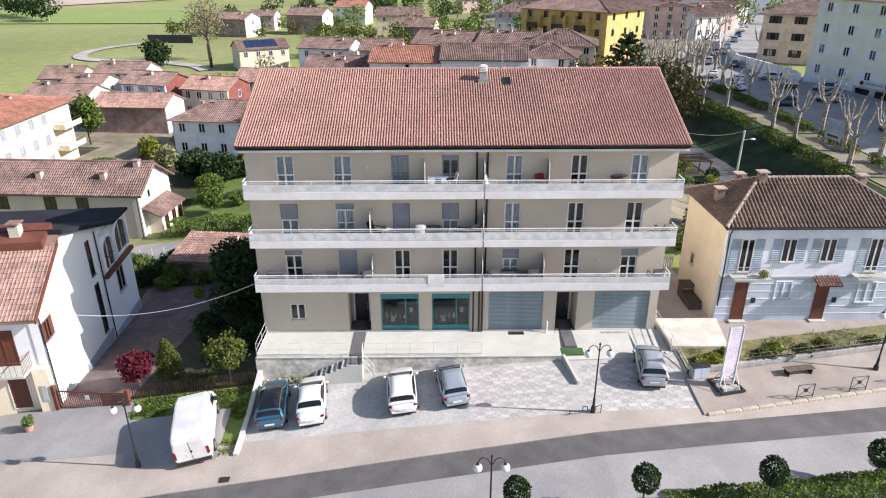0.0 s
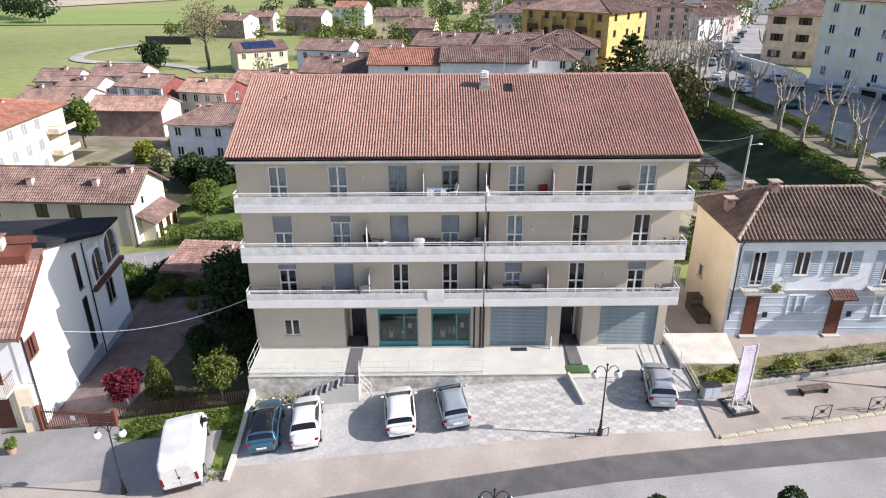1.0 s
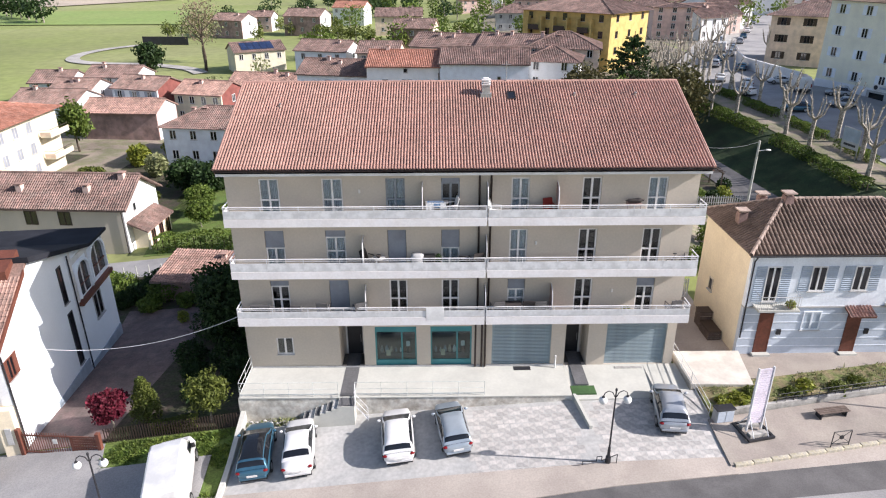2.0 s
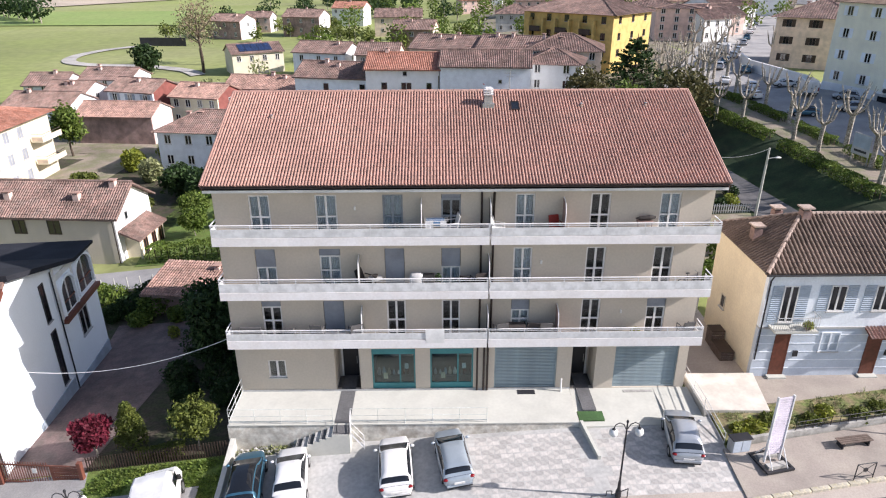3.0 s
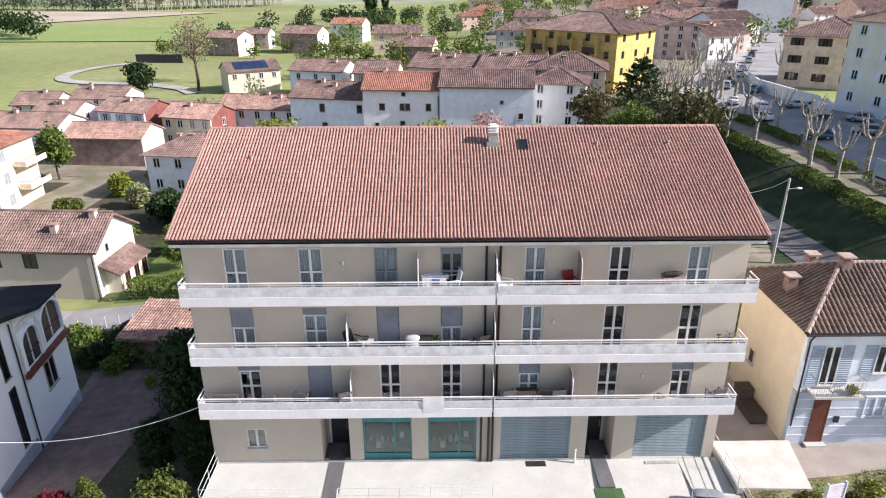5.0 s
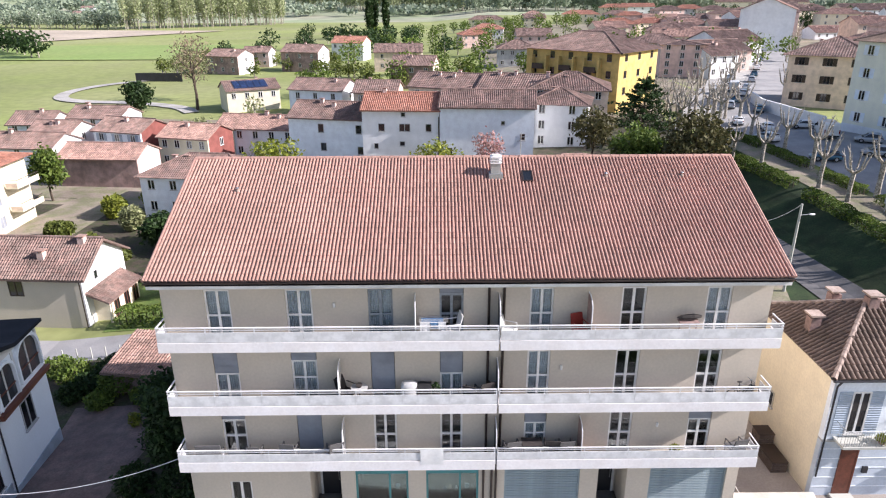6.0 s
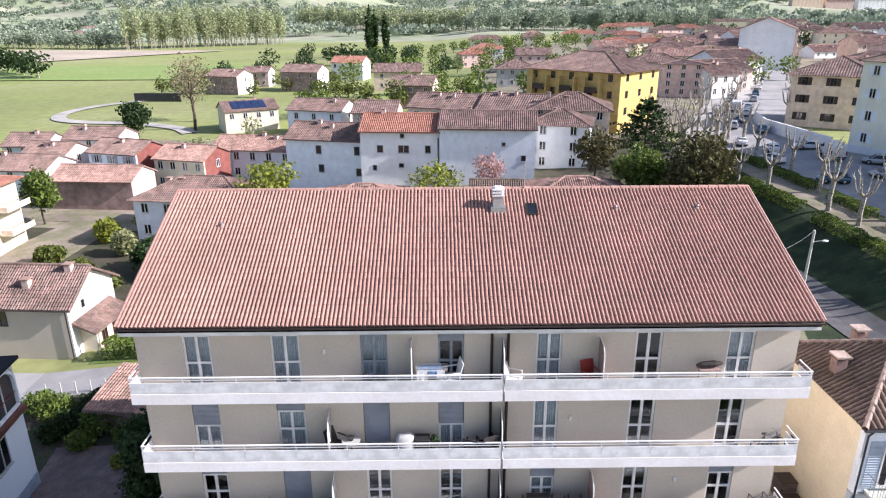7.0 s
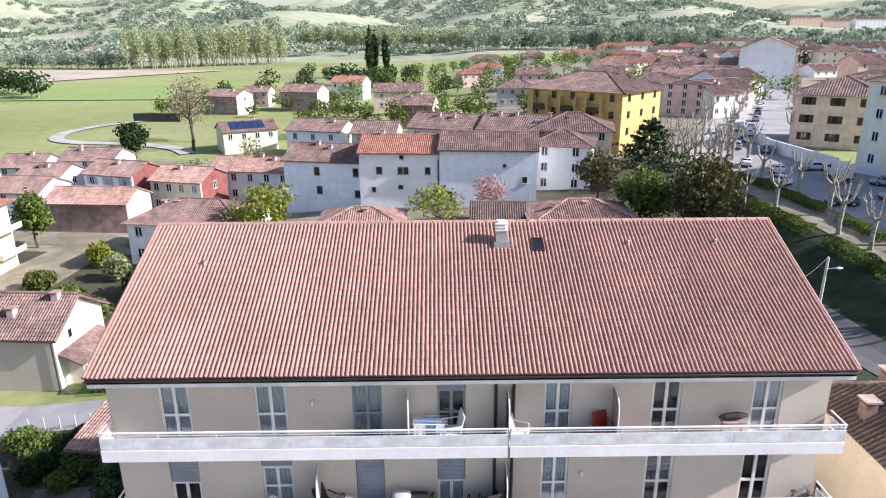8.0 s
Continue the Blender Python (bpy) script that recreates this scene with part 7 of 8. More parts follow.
    for k in range(chim):
        x, y = w * rng.uniform(0.15, 0.85), depth * rng.uniform(0.3, 0.6)
        if gable_front:
            zc_ = h + rise * (1 - abs(x - w / 2) / (w / 2))
        else:
            zc_ = h + rise * (1 - abs(y - depth / 2) / (depth / 2)) * (0.6 if hip else 1)
        chimney(t, x, y, zc_, 0.6, 0.7)
    return t


house((-56, 78.5), (-43, 77.3), -1.2, 7.5, WALL_MAUVE, TILE_PINK, "long barn with weathered brick-red wall and white gable", side=WALL_WHITE, wins=(0, 0), swins=(0, 0), chim=0, name="barn", category="barn")
house((-77, 101), (-69, 101), 0.0, 8, WALL_WHITE, TILE_OLD, "small white house with weathered tile roof")
house((-69, 107), (-58, 105.5), 0.2, 8, WALL_WHITE, TILE_OLD, "white house with weathered tile roof and chimneys", chim=2)
house((-69, 93), (-60.8, 91.8), -0.2, 8, WALL_WHITE, TILE_OLD, "white house with weathered tile roof at the meadow edge", chim=2)
house((-71, 84), (-59, 82.5), -0.6, 8, WALL_BLUE, TILE_OLD, "bluish house with white gable and brown roof", side=WALL_WHITE)
house((-57.5, 94), (-47.8, 90.8), 0.2, 8, WALL_BLUE, TILE_OLD, "grey-blue house with a red side wall", side=WALL_RED, wins=(3, 2), swins=(0, 0), shutters=SHUTTER_BLUE)
house((-44, 89), (-34.7, 86.3), 0.0, 8, WALL_CREAM, TILE_PINK, "pale yellow-green house with a red side wall", side=WALL_RED, wins=(4, 2))
house((-36, 95), (-21, 92), 0.4, 8, WALL_WHITE, TILE_PINK, "white house with pinkish tile roof", wins=(5, 2), chim=2)
house((-36.7, 63.6), (-21, 61.3), -0.2, 10, WALL_BLUE, TILE_OLD, "blue-grey house with weathered roof and two chimneys", hip=True, wins=(5, 2), chim=2)
house((-52, 42), (-52, 64), 2.8, 14, WALL_CREAM, TILE_ORANGE, "cream apartment house with rust-red tile roof", pitch=0.3, hip=True, wins=(0, 0), swins=(0, 0), chim=1, name="apartment_house", ov=0.8)
house((-20.2, 83.5), (-7.6, 80.5), 4.2, 9, WALL_BLUE, TILE_OLD, "bluish-white row house with brown tile roof", wins=(0, 0), swins=(0, 0), chim=2, wlist=[(5.6, 2.6, 1.0, 1.4), (12.0, 2.6, 1.0, 1.4), (5.9, -0.4, 1.0, 1.3), (12.2, -0.8, 1.0, 1.3)])
row_house = house((-7.6, 78), (4.3, 77), 6.2, 9, WALL_WHITE, TILE_ORANGE, "tall white row house with red tile roof", wins=(0, 0), swins=(0, 0), chim=1, wlist=[(3.0, 3.5, 1.0, 1.2), (6.6, 3.5, 1.7, 1.2), (10.3, 3.5, 0.9, 1.2), (6.4, 5.5, 0.7, 0.7), (2.1, 0.6, 0.7, 0.9), (6.2, 1.0, 0.8, 0.7)])
part("drainpipe", MB().tube((11.85, -0.1, -0.3), (11.85, -0.1, 8.3), 0.07), BARK_DARK, row_house)
house((4.4, 76.5), (18.6, 75), 6.8, 9, WALL_BLUE, TILE_OLD, "tall grey-white row house with weathered roof", wins=(0, 0), chim=1, side=WALL_WHITE, swins=(2, 3), wlist=[(9.6, 4.5, 0.6, 0.6), (1.5, 0.0, 0.9, 1.2), (12.6, 2.4, 0.8, 1.0)])
house((18.4, 82), (27.5, 79.5), 6.5, 9, WALL_WHITE, TILE_OLD, "white row house with hipped brown roof", wins=(2, 3), hip=True, swins=(2, 3))
house((-11, 59.5), (-0.5, 59.5), 0.2, 8, WALL_PINK, TILE_PINK, "low house with pinkish pantile roof", hip=True, pitch=0.35, wins=(0, 0), chim=1)
house((16, 58.6), (29.2, 58.6), 0.6, 10, WALL_CREAM, TILE_PINK, "low house with pinkish hipped pantile roof", hip=True, pitch=0.35, wins=(0, 0), chim=2)
house((8.5, 63.5), (15.5, 63), 0.0, 6, WALL_PINK, TILE_DARK, "low outbuilding with dark red roof", wins=(0, 0), chim=0)
house((-1.5, 107), (12.5, 101), 6.0, 10, WALL_PEACH, TILE_OLD, "peach house with broad brown roof", wins=(4, 2), chim=3)
house((11.5, 101), (22.5, 96.5), 6.4, 10, WALL_CREAM, TILE_OLD, "cream house with dark brown roof", chim=2)
house((20.5, 94), (33.5, 91), 7.2, 11, WALL_PEACH, TILE_OLD, "peach house with hipped brown roof", hip=True, wins=(4, 3), swins=(3, 3), chim=2)
house((-13.8, 119), (-4.5, 118), 3.2, 9, WALL_PEACH, TILE_OLD, "small house with brown tile roof")
house((-29.5, 128.5), (-17, 124.5), 2.7, 9, WALL_BLUE, TILE_OLD, "blue-grey house with white gable and brown roof", side=WALL_WHITE)
solar_house = house((-45, 133), (-34, 139), 1.7, 8, WALL_CREAM, TILE_OLD, "cream house with solar panels on its roof", pitch=0.4, wins=(4, 1))
pn = MB()
for k in range(5):
    x0 = 2.0 + k * 1.6
    pn.add([(x0, 0.2, 0), (x0 + 1.5, 0.2, 0), (x0 + 1.5, 3.4, 1.28), (x0, 3.4, 1.28), (x0, 0.2, .06), (x0 + 1.5, 0.2, .06), (x0 + 1.5, 3.4, 1.34), (x0, 3.4, 1.34)],
           [(4, 5, 6, 7), (0, 1, 5, 4), (1, 2, 6, 5), (2, 3, 7, 6), (3, 0, 4, 7)])
pl_ob = part("solar_panel", pn, SOLAR, solar_house, "dark blue solar panels")
pl_ob.location.z = 1.7 - solar_house.location.z + 0.38
house((-9, 167.5), (3, 165.5), 4.0, 10, WALL_MAUVE, TILE_OLD, "dark red-brown house with brown roof", side=WALL_PEACH, chim=2)
house((-17.5, 213), (-1, 213), 3.8, 11, WALL_PEACH, TILE_OLD, "peach house with brown roof", chim=3)
house((-38.5, 256), (-25.5, 253), 4.2, 10, WALL_WHITE, TILE_ORANGE, "white house with orange-red roof", wins=(4, 2))
house((-50.5, 217), (-37, 213.5), 3.8, 10, WALL_MAUVE, TILE_OLD, "mauve house with brown roof", side=WALL_WHITE)
house((-75, 212), (-63, 207), 3.0, 9, WALL_MAUVE, TILE_OLD, "red-brown house with brown roof", side=WALL_WHITE)
house((-68.5, 233), (-58.5, 232), 2.4, 8, WALL_PINK, TILE_OLD, "pink house with brown roof", side=WALL_WHITE)
# larger buildings by the street
yellow = house((22.8, 118.4), (38.4, 104), 12.5, 16, WALL_OCHRE, TILE_OLD, "ochre apartment block with balconies and hipped roof", pitch=0.36, hip=True, wins=(5, 3), swins=(3, 3), chim=4, name="apartment_block", category="building", ov=0.9, frame_mat=SHUTTER_BROWN)
for k in range(3):
    for x in (2.2, 8.6, 14.2):
        part("balcony", MB().box(x, x + 2.6, -1.2, 0, 2.8 + k * 3.0, 3.0 + k * 3.0).box(x, x + 2.6, -1.2, -1.12, 3.0 + k * 3.0, 3.9 + k * 3.0), SHUTTER_BROWN, yellow)
for x in (1.8, 5.2, 8.2, 11.6, 14.0, 17.2):
    part("pier", MB().box(x, x + 0.35, -1.2, 0, -0.5, 11.5), WALL_OCHRE, yellow)
house((59.5, 145), (69.5, 143), 10.8, 10, WALL_PINK, TILE_OLD, "pink brick building with flat roofline", pitch=0.15, hip=True, wins=(3, 4), swins=(3, 4), name="apartment_block", category="building")
house((70, 140), (78, 143), 8.6, 10, WALL_WHITE, TILE_OLD, "small white house on the avenue", swins=(2, 2))
house((72, 152), (88, 158), 8.2, 12, WALL_PINK, TILE_OLD, "pink house on the avenue with brown roof", wins=(4, 3))
house((82, 165), (97, 172), 10, 12, WALL_WHITE, TILE_OLD, "white house on the avenue with brown roof", wins=(4, 3))
house((113, 226), (129, 218), 17, 24, WALL_WHITE, TILE_PINK, "tall white gabled building with pink side balconies", side=WALL_PINK, gable_front=True, wins=(0, 0), swins=(5, 4), name="apartment_block", category="building")
house((136, 260), (150, 256), 15, 20, WALL_PINK, TILE_OLD, "pink building along the avenue", swins=(4, 4), wins=(3, 3), name="apartment_block", category="building")
beige = house((68.5, 100.5), (79.5, 92.6), 12.4, 15, WALL_BEIGE, TILE_OLD, "beige building with dark window shutters", pitch=0.36, hip=True, wins=(3, 3), swins=(3, 2), shutters=SHUTTER_BROWN, name="apartment_block", category="building", frame_mat=SHUTTER_BROWN, ov=0.8)
cream = house((64.2, 73.5), (77, 34.5), 16.5, 16, VILLA, TILE_DARK, "tall cream villa with grey shutters", pitch=0.4, hip=True, wins=(9, 4), swins=(3, 4), shutters=WALL_BLUE, name="town_villa", category="building")
part("shop_front", MB().box(9.5, 16.5, -0.12, 0.0, -0.2, 2.9), WALL_GREY, cream)
part("shop_pane", MB().box(10.0, 12.4, -0.16, -0.12, 0.1, 2.6).box(13.4, 16.0, -0.16, -0.12, 0.1, 2.6), CAR_GLASS, cream)
sg = part("shop_sign", MB().box(10.4, 15.6, -0.22, -0.12, 3.0, 3.9), WHITE, cream, "white shop sign with two round emblems")
for x in (10.9, 15.1):
    part("emblem", MB().tube((x, -0.22, 3.45), (x, -0.26, 3.45), 0.32, n=16), DARK_METAL, sg)
part("sign_bar", MB().box(11.5, 14.5, -0.25, -0.22, 3.3, 3.6), SHUTTER_BLUE, sg)
part("pale_base", MB().box(-0.02, 41.0, -0.06, 0.0, -0.5, 3.2), WALL_WHITE, cream)
solo("garden_wall", MB().loft([[(x - .15, y, z - .5), (x + .15, y, z - .5), (x + .15, y, z + 2.0), (x - .15, y, z + 2.0)] for x, y in ((62.6, 75), (62.3, 95), (64.5, 104)) for z in (zg(x, y),)]), WALL_WHITE, "white garden wall along the street", "wall", kind="structure")
solo("dark_screen", MB().box(0, 15, -0.1, 0.1, 0, 2.6), DARK_METAL, "long dark screen in the meadow", "screen", at(-91, 191, -4))
# balconies of the cream apartment house
for k in range(2):
    ab = thing("corner_balcony", pose(-51.7, 58.5, -3.7 + k * 3.1), "cream corner balcony with brown rail", "balcony")
    part("slab", MB().box(0, 1.5, 0, 5.0, 0, 0.2), WALL_CREAM, ab)
    part("parapet", MB().box(0, 1.5, 0.0, 0.08, 0.2, 0.75).box(1.42, 1.5, 0.08, 5.0, 0.2, 0.75), WALL_PEACH, ab, "peach-coloured parapet")
    part("rail", MB().path([(0, 0.05, 1.1), (1.45, 0.05, 1.1), (1.45, 4.95, 1.1)], 0.04), SHUTTER_BROWN, ab)
for k in range(5):
    for f in range(3):
        opening(bpy.data.objects["apartment_house"], lambda u, v, q: (u, -q, v), 1.4 + k * 3.2, 2.6 + k * 3.2, 0.9 + f * 2.9, 2.4 + f * 2.9, WALL_GREY, pane_mat=BLIND, sill=True)

# scattered houses farther off
WALLS = [WALL_WHITE, WALL_CREAM, WALL_PEACH, WALL_PINK, WALL_YELLOW, WALL_GREY]
ROOFS = [TILE_OLD, TILE_PINK, TILE_OLD, TILE_ORANGE]
rng = random.Random(11)
FAR = [(80, 300, 18, 3), (100, 306, 16, 3), (120, 420, 18, 3), (142, 418, 18, 3), (166, 450, 20, 3), (22, 340, 14, 0), (16, 290, 14, 3), (56, 388, 13, 0), (36, 250, 14, 0), (52, 205, 15, 0), (62, 178, 14, 0), (40, 170, 13, 0),
       (24, 200, 13, 0)]
FAR += [(84, 240, 15, 0), (70, 262, 14, 1), (60, 222, 13, 0), (108, 330, 16, 1), (150, 340, 20, 0), (176, 370, 18, 1), (130, 352, 16, 0), (200, 330, 20, 1), (214, 380, 20, 0), (190, 290, 18, 0), (170, 250, 18, 1),
       (150, 215, 18, 1), (128, 180, 16, 0), (110, 150, 16, 1), (100, 120, 16, 0), (240, 330, 22, 1), (262, 400, 24, 0), (300, 440, 26, 1), (340, 470, 26, 1), (230, 450, 22, 0), (120, 270, 15, 0), (95, 215, 14, 0), (76, 205, 13, 1)]
for x, y, w_, ri in FAR:
    g_ = rng.uniform(-0.3, 0.3)
    fl = 3 if x > 140 and rng.random() < 0.5 else 2
    house((x, y), (x + w_ * math.cos(g_), y + w_ * math.sin(g_)), zg(x, y) + fl * 3.1, rng.uniform(9, 12), rng.choice(WALLS), ROOFS[ri], "distant house with tiled roof", wins=(4, fl), swins=(2, fl), hip=rng.random() < 0.5, chim=2, sill=False)
more = random.Random(23)
for k in range(26):
    x, y = 105 + (k % 7) * 34 + more.uniform(-9, 9), 205 + (k // 7) * 72 + more.uniform(-16, 16)
    if abs((x - 60) * 0.89 - (y - 95) * 0.46) < 14:
        continue
    house((x, y), (x + 17, y + more.uniform(-6, 6)), zg(x, y) + more.choice((6.5, 9.5)), 11, more.choice(WALLS), more.choice(ROOFS[:3]), "distant town house with tiled roof", wins=(3, 2), swins=(0, 0), hip=more.random() < 0.5, chim=1, sill=False)
for x, y in ((-420, 690), (-380, 720), (-330, 700), (-470, 760), (-300, 640), (-290, 820), (-440, 860), (-210, 900), (-120, 1000), (60, 1050), (150, 980), (-500, 980), (-350, 1000), (-560, 1150), (-60, 1250)):
    house((x, y), (x + 16, y + rng.uniform(-3, 3)), zg(x, y) + 6.5, 11, rng.choice(WALLS[:3]), TILE_OLD, "far farmhouse at the foot of the hills", wins=(4, 2), chim=0, sill=False)
for x, w_, e, wl_ in ((590, 50, 13, WALL_BEIGE), (646, 44, 11, WALL_PINK), (700, 54, 15, WALL_WHITE), (760, 50, 14, WALL_BEIGE)):
    house((x, 1130), (x + w_, 1128), zg(x, 1130) + e, 14, wl_, TILE_PINK, "long pale pink building on the rise", wins=(8, 4), chim=0, sill=False, name="apartment_block", category="building")
# the rest of the town along the avenue
TOWN = [((229.6, 366), (260, 372), 2, WALL_CREAM, TILE_OLD, True), ((290, 470), (330, 474), 3, WALL_PEACH, TILE_OLD, False), ((170.9, 279.4), (186, 281.5), 1, WALL_WHITE, TILE_PINK, False),
        ((114.7, 302), (132, 309), 2, WALL_PINK, TILE_OLD, False), ((88.5, 207.3), (108, 214), 2, WALL_PINK, TILE_PINK, True), ((172.8, 493), (194.7, 489), 2, WALL_CREAM, TILE_OLD, False),
        ((205, 500), (224, 494), 2, WALL_PEACH, TILE_PINK, False), ((300, 720), (340, 716), 3, WALL_CREAM, TILE_OLD, False), ((352, 716), (396, 712), 3, WALL_PEACH, TILE_OLD, False),
        ((255, 520), (276, 528), 4, WALL_PEACH, TILE_OLD, True), ((26, 446), (50, 444), 2, WALL_CREAM, TILE_OLD, True), ((22, 330), (38, 328), 2, WALL_WHITE, TILE_ORANGE, True)]
TOWN += [((60.7, 436), (74.6, 433.4), 2, WALL_WHITE, TILE_PINK, True), ((89.3, 448.7), (113.9, 444.6), 2, WALL_YELLOW, TILE_ORANGE, True), ((127.2, 502), (147.4, 500), 3, WALL_PEACH, TILE_ORANGE, True),
         ((149, 521), (174, 520), 3, WALL_WHITE, TILE_ORANGE, False), ((92, 318.5), (108, 316.5), 2, WALL_WHITE, TILE_OLD, True), ((270, 470), (284, 480), 3, WALL_PINK, TILE_OLD, True), ((94, 244), (108, 248.7), 2, WALL_PEACH, TILE_OLD, False)]
for a_, b_, fl, wl_, rf_, hp_ in TOWN:
    house(a_, b_, zg(*a_) + fl * 3.1, 11, wl_, rf_, "distant town house along the avenue", wins=(4, fl), swins=(2, fl), hip=hp_, chim=2, sill=False)

# street cars: copies of the parked ones
src = [o for o in bpy.data.objects if o.name.startswith("car") and o.parent is None and o.type == "EMPTY"]
for k, (x, y, r) in enumerate(((60.8, 92.7, -25), (60, 76.3, 75), (51.3, 69.3, 20), (62, 115, -27), (63.2, 65, 60), (53.7, 58.3, 75), (53.6, 84.4, -20), (66.5, 112, -27), (71, 121, -27), (78, 134, -27), (84, 146, -27), (91, 160, -27), (97, 172, -27), (104, 186, -27), (60.4, 58.7, 70), (61, 44, 75), (55, 77, -15), (69, 127, -27), (75, 139, -27), (58, 98, -27), (61.5, 104, -27))):
    copy_thing(src[k % len(src)], at(x, y, r, 1.0, 0.1))
dv = [o for o in bpy.data.objects if o.name == "van"][0]
copy_thing(dv, at(67, 118, -25, 1.1, 0.1))
copy_thing(dv, at(59.5, 69, -15, 1.1, 0.1))

# woods: far off, past counting
def wood(name, spots_, h, r, leaf, label, n=60, size=1.6, seed=1, trunk=True):
    mb, tr, g = MB(), MB(), random.Random(seed)
    for k, (x, y) in enumerate(spots_):
        s = g.uniform(0.75, 1.15)
        z = zg(x, y)
        leaves(mb, (x, y, z + h * s * 0.6), (r * s, r * s, h * s * 0.42), n, size, seed * 100 + k % 40, 0.3, 0.35)
        if trunk:
            tr.tube((x, y, z - 0.5), (x, y, z + h * s * 0.7), 0.35, 0.12, 5, False)
    w = solo(name, mb, leaf, label, "wood", kind="stuff")
    if trunk:
        part("wood_trunks", tr, BARK, w, kind="stuff")
    return w


rng = random.Random(3)
line = lambda a, b, n, sx, sy: [(a[0] + (b[0] - a[0]) * (k / n) + rng.uniform(-sx, sx), a[1] + (b[1] - a[1]) * (k / n) + rng.uniform(-sy, sy)) for k in range(n)]
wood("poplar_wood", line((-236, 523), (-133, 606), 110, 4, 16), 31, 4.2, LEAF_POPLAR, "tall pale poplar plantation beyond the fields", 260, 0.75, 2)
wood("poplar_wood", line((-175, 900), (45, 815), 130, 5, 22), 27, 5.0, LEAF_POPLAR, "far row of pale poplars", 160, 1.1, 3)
wood("poplar_wood", line((40, 760), (330, 760), 120, 6, 30), 24, 6.0, LEAF_HAZY, "far belt of green trees", 150, 1.3, 4)
wood("field_trees", line((-420, 570), (-236, 524), 70, 5, 10), 13, 4.5, LEAF_HAZY, "row of low trees at the field edge", 130, 0.9, 5)
wood("field_trees", line((-600, 640), (-250, 640), 90, 10, 40), 12, 6, LEAF_HAZY, "scattered trees at the foot of the hills", 50, 1.8, 6)
for x, y, h in ((-35, 386, 29), (-26, 394, 26), (-33, 398, 27)):
    t = tree("cypress_poplar", at(x, y), h, 2.6, LEAF_DARK, "tall narrow dark poplar", n=900, size=0.9, low=0.06, seed=int(h), blobs=3)
mids = [(rng.uniform(-40, 120), rng.uniform(150, 420)) for _ in range(85)] + [(rng.uniform(120, 330), rng.uniform(330, 640)) for _ in range(70)] + [(rng.uniform(-80, 10), rng.uniform(240, 400)) for _ in range(22)]
wood("town_trees", mids[:90], 8.5, 3.6, LEAF, "leafy trees between the far houses", 220, 0.5, 7)
wood("town_trees", mids[90:], 10, 4.2, LEAF_DARK, "dark trees between the far houses", 220, 0.6, 8)
wood("town_trees", [(rng.uniform(-72, 22), rng.uniform(96, 128)) for _ in range(26)], 4.5, 2.2, LEAF_PALE, "small garden trees between the houses", 120, 0.4, 9)
wood("garden_trees", [(rng.uniform(-95, -30), rng.uniform(198, 262)) for _ in range(34)] + [(rng.uniform(-32, 16), rng.uniform(122, 200)) for _ in range(30)], 5.2, 2.6, LEAF_GARDEN, "small garden trees round the meadow houses", 170, 0.42, 14)
wood("meadow_shrubs", [(-198, 302), (-190, 296), (-182, 288), (-172, 276), (-166, 271), (-205, 310), (-40, 330), (-30, 322), (-20, 316), (-48, 338)], 11, 6, LEAF_DARK, "dark trees at the meadow edge", 200, 0.9, 10)
hill = []
while len(hill) < 4600:
    x, y = rng.uniform(-1700, 1700), rng.uniform(640, 2700)
    if math.hypot(x * 0.55, y) > 760 and noise.noise(Vector((x / 260, y / 330, 0.3))) > -0.22 and not (0.48 < x / y < 0.78 and 960 < y < 1180):
        hill.append((x, y))
wood("hill_wood", hill[:2400], 12, 13, LEAF_HAZY, "mixed woods on the far hills", 52, 2.9, 11, False)
wood("hill_wood", hill[2400:], 12, 13, LEAF_HAZY_DARK, "darker woods on the far hills", 52, 2.9, 12, False)


# ---- things on the balconies and in the lane ----
def chair(m, material, label, arms=True):
    c = thing("chair", m, label, "chair", "balcony chairs")
    part("seat", MB().box(-0.24, 0.24, -0.22, 0.24, 0.4, 0.44), material, c, bevel=0.01)
    part("backrest", MB().loft([[(-0.24, y, z), (0.24, y, z), (0.24, y + 0.03, z), (-0.24, y + 0.03, z)] for y, z in ((0.22, 0.42), (0.27, 0.7), (0.33, 0.92))]), material, c)
    for x in (-0.21, 0.21):
        for y in (-0.19, 0.21):
            part("leg", MB().tube((x, y, 0), (x * 0.95, y * 0.95, 0.41), 0.022, n=6), material, c)
        if arms:
            part("armrest", MB().path([(x * 1.15, -0.18, 0.42), (x * 1.15, -0.18, 0.64), (x * 1.15, 0.27, 0.66)], 0.02), material, c)
    return c


def table(m, top, material, label, w=0.8, d=0.6, h=0.72):
    t = thing("table", m, label, "table")
    part("tabletop", MB().box(-w / 2, w / 2, -d / 2, d / 2, h - 0.03, h), top, t, bevel=0.008)
    for x in (-w / 2 + 0.06, w / 2 - 0.06):
        for y in (-d / 2 + 0.06, d / 2 - 0.06):
            part("leg", MB().tube((x, y, 0), (x, y, h - 0.03), 0.02, n=6), material, t)
    return t


def deck(f):
    return ROWS[f][0] + 0.16


